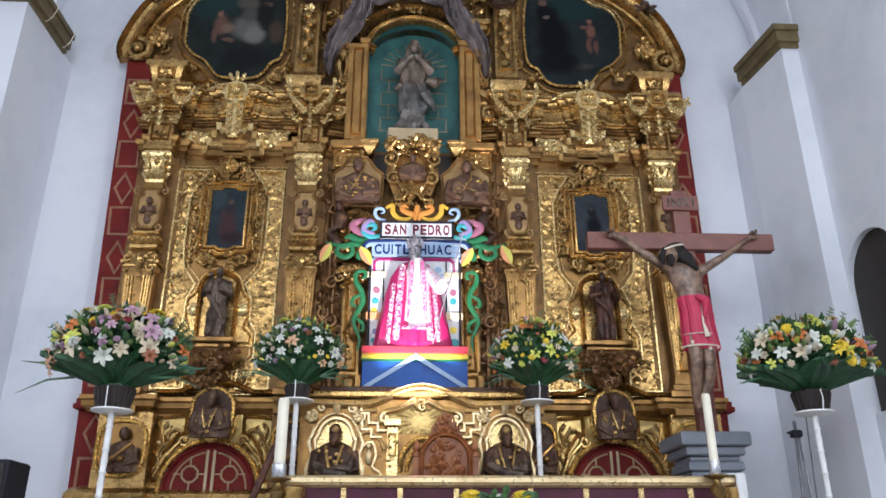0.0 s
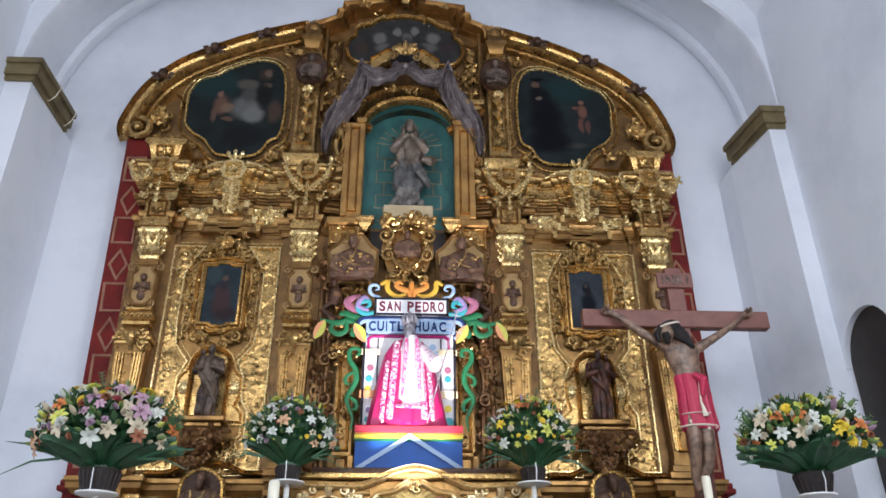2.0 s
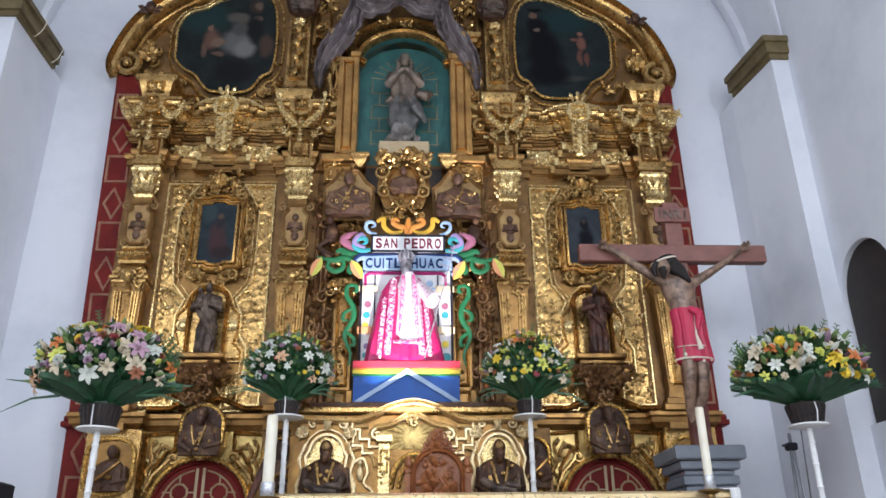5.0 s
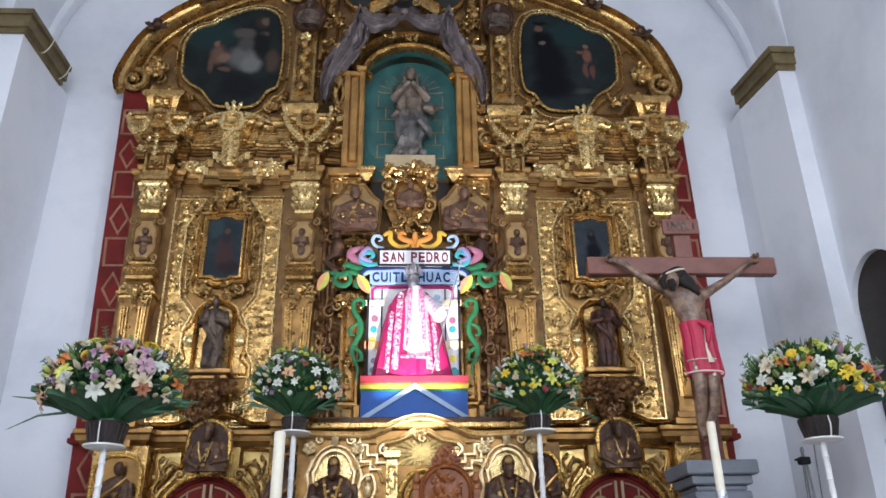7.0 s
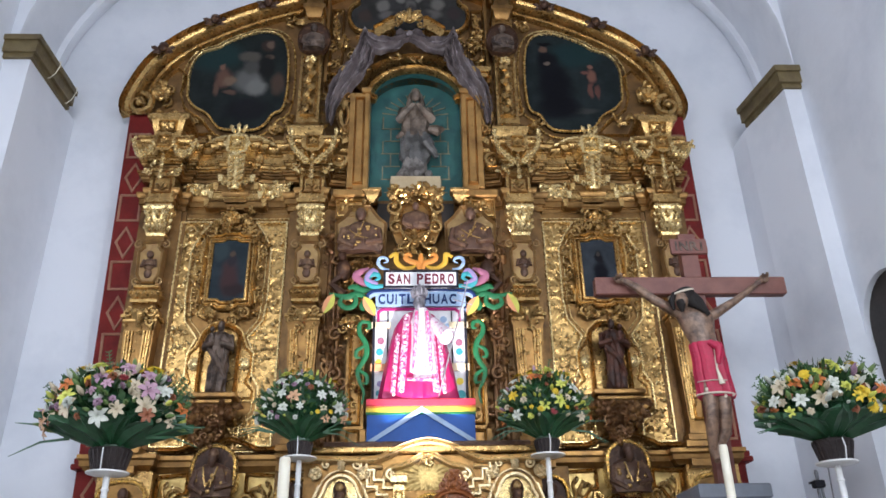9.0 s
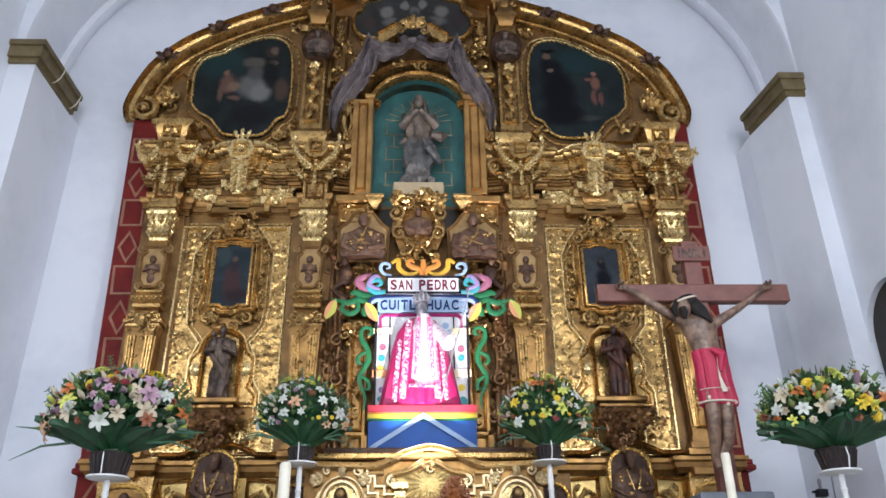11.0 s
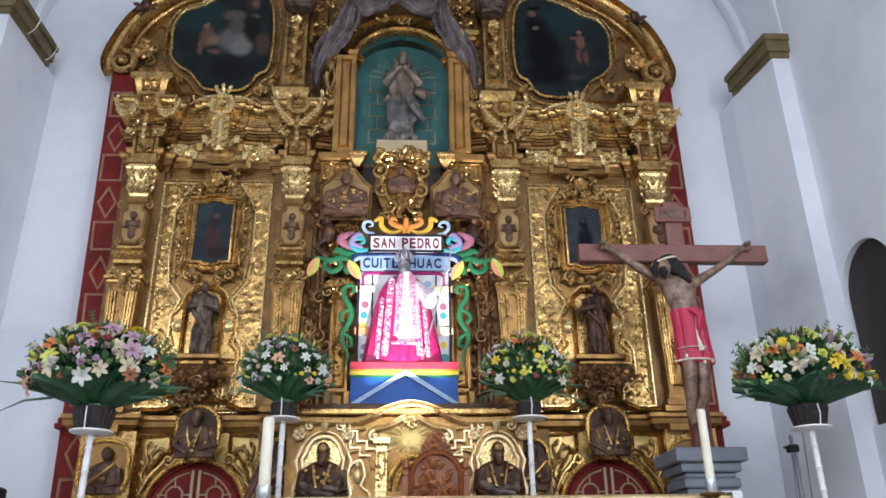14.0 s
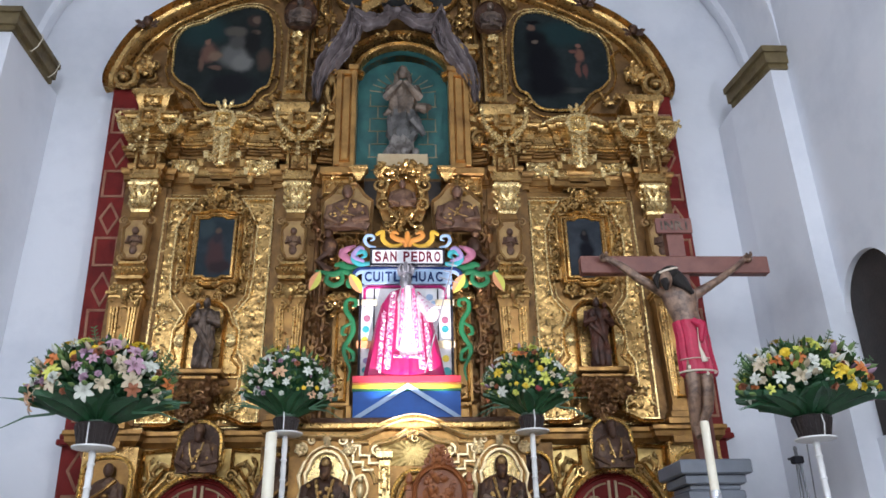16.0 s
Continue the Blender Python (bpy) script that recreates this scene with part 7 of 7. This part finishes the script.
def petal(sh, a, length, width, lift, curl, z=0.0):
    """A petal that starts at the heart and bends back; the flower opens along +z."""
    c, s = math.cos(a), math.sin(a)
    vs, fs = [], []
    for t, w in ((0, .25), (.3, .8), (.6, 1.0), (.85, .6), (1, .05)):
        r = length * t
        h = z + lift * length * math.sin(min(1.5, 2.0 * t)) - curl * length * t * t
        for u in (-1, 0, 1):
            vs.append((r * c - u * w * width * .5 * s, r * s + u * w * width * .5 * c, h - (.12 * width if u == 0 else 0)))
    fs = [(3 * k + u, 3 * k + 3 + u, 3 * k + 4 + u, 3 * k + 1 + u) for k in range(4) for u in (0, 1)]
    sh.add(vs, [q[::-1] for q in fs])


def lily():
    sh = Shape()
    for k in range(6):
        petal(sh, 6.283 * k / 6, 1.0, .56 if k % 2 else .48, .45, .35, .0 if k % 2 else -.03)
    for k in range(5):
        a = 6.283 * k / 5 + .3
        sh.tube([(0, 0, .05), (.16 * math.cos(a), .16 * math.sin(a), .42)], [.018, .03], 5)
    return sh


def daisy():
    sh = Shape()
    for ring, n, l, lift in ((0, 13, 1.0, .15), (1, 11, .75, .4), (2, 8, .45, .8)):
        for k in range(n):
            petal(sh, 6.283 * k / n + ring, l, .34, lift, .15, .04 * ring)
    return sh.ball((0, 0, .12), (.2, .2, .12), 8, 5)


def rose():
    sh = Shape()
    for ring, n, l, lift in ((0, 6, .85, .5), (1, 5, .65, 1.0), (2, 4, .42, 1.7), (3, 3, .22, 3.0)):
        for k in range(n):
            petal(sh, 6.283 * k / n + ring * .6, l, .62, lift, .3, .05 * ring)
    return sh.ball((0, 0, .15), (.35, .35, .3), 8, 5)


def bud():
    return Shape().lathe(0, 0, [(-.3, .04), (-.1, .16), (.3, .24), (.7, .17), (1.0, .03)], 8)


MESHES = {}


def bloom(kind, tint):
    if (kind, tint) not in MESHES:
        sh = {"lily": lily, "daisy": daisy, "rose": rose, "bud": bud}[kind]()
        ob = mesh_object(kind, sh, TINTS[tint])
        MESHES[kind, tint] = ob.data
        bpy.data.objects.remove(ob)
    return MESHES[kind, tint]


def arrangement(x, y, z, rx, h, seed, tints, lab, full):
    """A basket of mixed flowers over a collar of broad leaves."""
    rng = random.Random(seed)
    t = thing("flower_arrangement", x, y, z, lab, "flowers", "flower arrangements")
    k = rx / .58
    br, bh = .155 * k, .15 * k
    bas = part("basket", Shape().lathe(x, y, [(z, br * .75), (z + .01, br * .8), (z + bh, br), (z + bh + .012, br * 1.04), (z + bh + .02, br * .95), (z + bh - .02, br * .9)], 20), BASKET, t, "dark wicker basket")
    wv = Shape()
    for q in range(20):
        a = 6.283 * q / 20
        wv.tube([(x + br * .79 * math.cos(a), y + br * .79 * math.sin(a), z + .01), (x + br * 1.01 * math.cos(a), y + br * 1.01 * math.sin(a), z + bh)], .008, 5)
    part("wicker_rib", wv, BASKET, bas)
    zb = z + bh
    # collar of broad leaves
    for q in range(34):
        a = 6.283 * q / 34 + rng.uniform(-.1, .1)
        length = rx * rng.uniform(.85, 1.08)
        rise = h * rng.uniform(.30, .40) * (1.15 if q % 2 else 1)
        c, s = math.cos(a), math.sin(a)
        vs = []
        for tt, w in ((.08, .25), (.3, .7), (.55, 1.0), (.8, .7), (1.0, .06)):
            r, hh = length * tt, rise * (tt ** .8) - .05 * k * max(0, tt - .75) * 2
            for u in (-1, -.6, -.2, .2, .6, 1):
                fold = .016 * k * w * (1 if round(u * 5) % 4 == 1 else -1)
                vs.append((x + r * c - u * w * .15 * k * s, y + .8 * (r * s + u * w * .15 * k * c), zb + hh - .045 * k * (1 - u * u) + fold))
        part("collar_leaf", Shape().add(vs, [(6 * i + u, 6 * i + u + 1, 6 * i + 7 + u, 6 * i + 6 + u) for i in range(4) for u in range(5)]), LEAF, t, "", False)
    # foliage that fills the dome
    fol = Shape()
    cz = zb + .36 * h
    for q in range(760):
        a, p = rng.uniform(0, 6.283), math.acos(rng.uniform(-.05, 1))
        rr = rng.uniform(.68, .97)
        n = Vector((math.sin(p) * math.cos(a), math.sin(p) * math.sin(a), math.cos(p)))
        base = Vector((x + rx * .88 * rr * n.x, y + rx * .72 * rr * n.y, cz + h * .54 * rr * n.z))
        d = (n + Vector((rng.uniform(-.6, .6), rng.uniform(-.6, .6), rng.uniform(-.2, .7)))).normalized()
        side = d.cross(Vector((rng.uniform(-1, 1), rng.uniform(-1, 1), .3))).normalized()
        l, w = rng.uniform(.07, .14) * k, rng.uniform(.014, .034) * k
        m = base + d * l * .5
        fol.add([base, m + side * w, base + d * l, m - side * w], [(0, 1, 2, 3)])
    part("foliage", fol, FERN, t)
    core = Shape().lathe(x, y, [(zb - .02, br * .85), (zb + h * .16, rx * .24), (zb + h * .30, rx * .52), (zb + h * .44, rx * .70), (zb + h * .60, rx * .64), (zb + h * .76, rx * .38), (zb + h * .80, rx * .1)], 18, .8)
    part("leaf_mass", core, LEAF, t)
    sprig = Shape()
    for q in range(16):
        a = rng.choice((0.2, 2.9, rng.uniform(0, 3.14))) + rng.uniform(-.2, .2)
        b0 = Vector((x + rx * .75 * math.cos(a), y - rx * .1, cz + h * .5 * abs(math.sin(a))))
        d = Vector((math.cos(a) * rng.uniform(.5, 1), -.1, .4 + rng.uniform(0, .6))).normalized()
        l = rng.uniform(.14, .24) * k
        sprig.tube([b0, b0 + d * l], .004, 4)
        for j in range(5):
            o = b0 + d * l * (.3 + .16 * j)
            for e in (-1, 1):
                v = (d * .5 + Vector((e * d.z, 0, -e * d.x))).normalized() * .035 * k
                sprig.add([o, o + v * .5 + d * .006, o + v, o + v * .5 - d * .006], [(0, 1, 2, 3)])
    part("sprig_spray", sprig, FERN, t)
    # palm blades that stick out at the side
    for q in range(6):
        e = -1 if q % 2 else 1
        b0 = Vector((x + e * rx * .5, y - .1, zb + h * .12))
        tip = Vector((x + e * rx * rng.uniform(1.1, 1.3), y - .12, zb + h * rng.uniform(-.08, .3)))
        mid = b0.lerp(tip, .5) + Vector((0, 0, .04))
        part("palm_blade", Shape().tube([b0, mid, tip], [.012 * k, .009 * k, .002], 4, .3), LEAF, t)
    # flowers over the dome, spread evenly
    pts = []
    for kind, count, size in (("lily", 38, .074), ("rose", 32, .046), ("daisy", 12, .045), ("bud", 64, .078)):
        for _ in range(int(count * full)):
            best, far = None, -1
            for _ in range(4):
                a, p = rng.uniform(3.0, 6.42), math.acos(rng.uniform(-.22, .97))
                n = Vector((math.sin(p) * math.cos(a), math.sin(p) * math.sin(a), math.cos(p)))
                dist = min([(n - o).length for o in pts] or [9])
                if dist > far:
                    best, far = n, dist
            pts.append(best)
            n = best
            if kind == "daisy" and full > .9 and n.z < .5 and rng.random() < .6:
                n = Vector((n.x * .75, n.y * .6, .82)).normalized()
            tint = rng.choice(tints[kind])
            if n.z > .78 and kind in ("daisy", "rose"):
                tint = rng.choice(("yellow_petal", "yellow_petal", "lime_petal", "rust_petal"))
            ob = new(kind if kind != "bud" else "lily_bud", bloom(kind, tint))
            ob.parent = t
            ob.matrix_parent_inverse = t.matrix_basis.inverted()
            dep = rng.uniform(.88, 1.06)
            aim = (n + Vector((rng.uniform(-.25, .25), -.35, rng.uniform(-.1, .35)))).normalized()
            ob.matrix_basis = Matrix.Translation((x + rx * dep * .92 * n.x, y + rx * dep * .78 * n.y, cz + h * dep * .54 * n.z)) @ aim.to_track_quat("Z", "Y").to_matrix().to_4x4() @ Matrix.Rotation(rng.uniform(0, 6.28), 4, "Z") @ Matrix.Scale(size * k * rng.uniform(.65, 1.3), 4)
    # flat chrysanthemums that crown the bouquet
    for q in range(7):
        a, p = 6.283 * q / 7 + rng.uniform(-.4, .4), rng.uniform(.25, .75)
        n = Vector((math.sin(p) * math.cos(a), math.sin(p) * math.sin(a), math.cos(p)))
        ob = new("chrysanthemum", bloom("daisy", "lime_petal" if q % 3 == 2 else "yellow_petal"))
        ob.parent, ob.matrix_parent_inverse = t, t.matrix_basis.inverted()
        ob.matrix_basis = Matrix.Translation((x + rx * n.x, y + rx * .8 * n.y, cz + h * .60 * n.z)) @ (n + Vector((0, -.3, .8))).normalized().to_track_quat("Z", "Y").to_matrix().to_4x4() @ Matrix.Scale(.075 * k * rng.uniform(.85, 1.15), 4)
    return t


def flower_stand(x, y, z, lab):
    st = thing("flower_stand", x, y, .5, lab, "stand", "white flower stands")
    part("tray", Shape().lathe(x, y, [(z - .03, .02), (z - .022, .14), (z - .015, .155), (z - .004, .155), (z - .002, .145), (z - .008, .01)], 24), WHITE, st)
    lev = [(.52, .026)]
    zz = .7
    while zz < z - .1:
        lev += [(zz, .022), (zz + .015, .030), (zz + .03, .022), (zz + .1, .026)]
        zz += .17
    part("pole", Shape().lathe(x, y, lev + [(z - .02, .022)], 12), WHITE, st, "white turned pole")
    part("foot", Shape().lathe(x, y, [(.5, .17), (.515, .17), (.53, .05), (.56, .03)], 20), WHITE, st)
    wire = Shape().tube([(x, y - .15, z - .01), (x + .005, y - .17, z + .08), (x, y - .16, z + .15)], .005, 5)
    part("wire_hook", wire, WHITE, st)


PALETTE = dict(lily=["white_petal", "white_petal", "cream_petal", "peach_petal", "cream_petal", "white_petal", "peach_petal"], rose=["white_petal", "cream_petal", "mauve_petal", "rust_petal", "white_petal"], daisy=["yellow_petal", "lime_petal", "rust_petal", "crimson_petal", "yellow_petal"], bud=["white_petal", "lime_petal", "cream_petal", "mauve_petal", "leaf_bud", "leaf_bud", "leaf_bud"])
PINKS = dict(PALETTE, lily=["white_petal", "pink_petal", "pink_petal", "orange_petal", "cream_petal", "mauve_petal", "lime_petal", "cream_petal", "white_petal", "rust_petal", "peach_petal", "white_petal", "cream_petal"])
YELLOWS = dict(PALETTE, lily=["white_petal", "lime_petal", "yellow_petal", "white_petal", "white_petal", "white_petal", "lime_petal", "cream_petal", "orange_petal"], rose=["white_petal", "cream_petal", "rust_petal", "lime_petal", "yellow_petal"])
for x, y, z, rx, h, seed, pal, lab in (
        (-2.235, -2.2, 2.035, .56, .70, 3, PINKS, "large mixed bouquet with pink lilies in a dark basket"),
        (3.315, -2.2, 2.045, .55, .67, 5, YELLOWS, "large mixed bouquet with yellow and white lilies in a dark basket"),
        (-.965, -1.2, 2.315, .42, .70, 8, PALETTE, "smaller mixed bouquet with white lilies in a dark basket"),
        (1.245, -1.2, 2.315, .42, .70, 9, YELLOWS, "smaller mixed bouquet with yellow flowers in a dark basket")):
    arrangement(x, y, z, rx, h, seed, pal, lab, 1.0 if rx > .5 else .72)
    flower_stand(x, y, z, "white turned metal flower stand")
# small vase of chrysanthemums before the altar
vase = thing("flower_vase", .71, -2.62, .5, "white vase of yellow chrysanthemums before the altar", "flowers")
part("vase", Shape().lathe(.71, -2.62, [(.5, .13), (.52, .14), (.8, .09), (1.08, .08), (1.26, .12), (1.27, .11)], 18), WHITE, vase)
part("stem_mass", Shape().spray(RNG, .47, .95, 1.22, 1.34, -2.64, 80, .09), FERN, vase)
for dx, dz, sz_, tint in ((-.20, .80, .095, "yellow_petal"), (.0, .79, .06, "white_petal"), (.16, .80, .085, "yellow_petal"), (-.28, .74, .06, "lime_petal"), (.1, .76, .07, "yellow_petal")):
    ob = new("chrysanthemum", bloom("daisy", tint))
    ob.parent, ob.matrix_parent_inverse = vase, vase.matrix_basis.inverted()
    ob.matrix_basis = Matrix.Translation((.71 + dx, -2.62, .555 + dz)) @ Matrix.Rotation(radians(35), 4, "X") @ Matrix.Scale(sz_, 4)
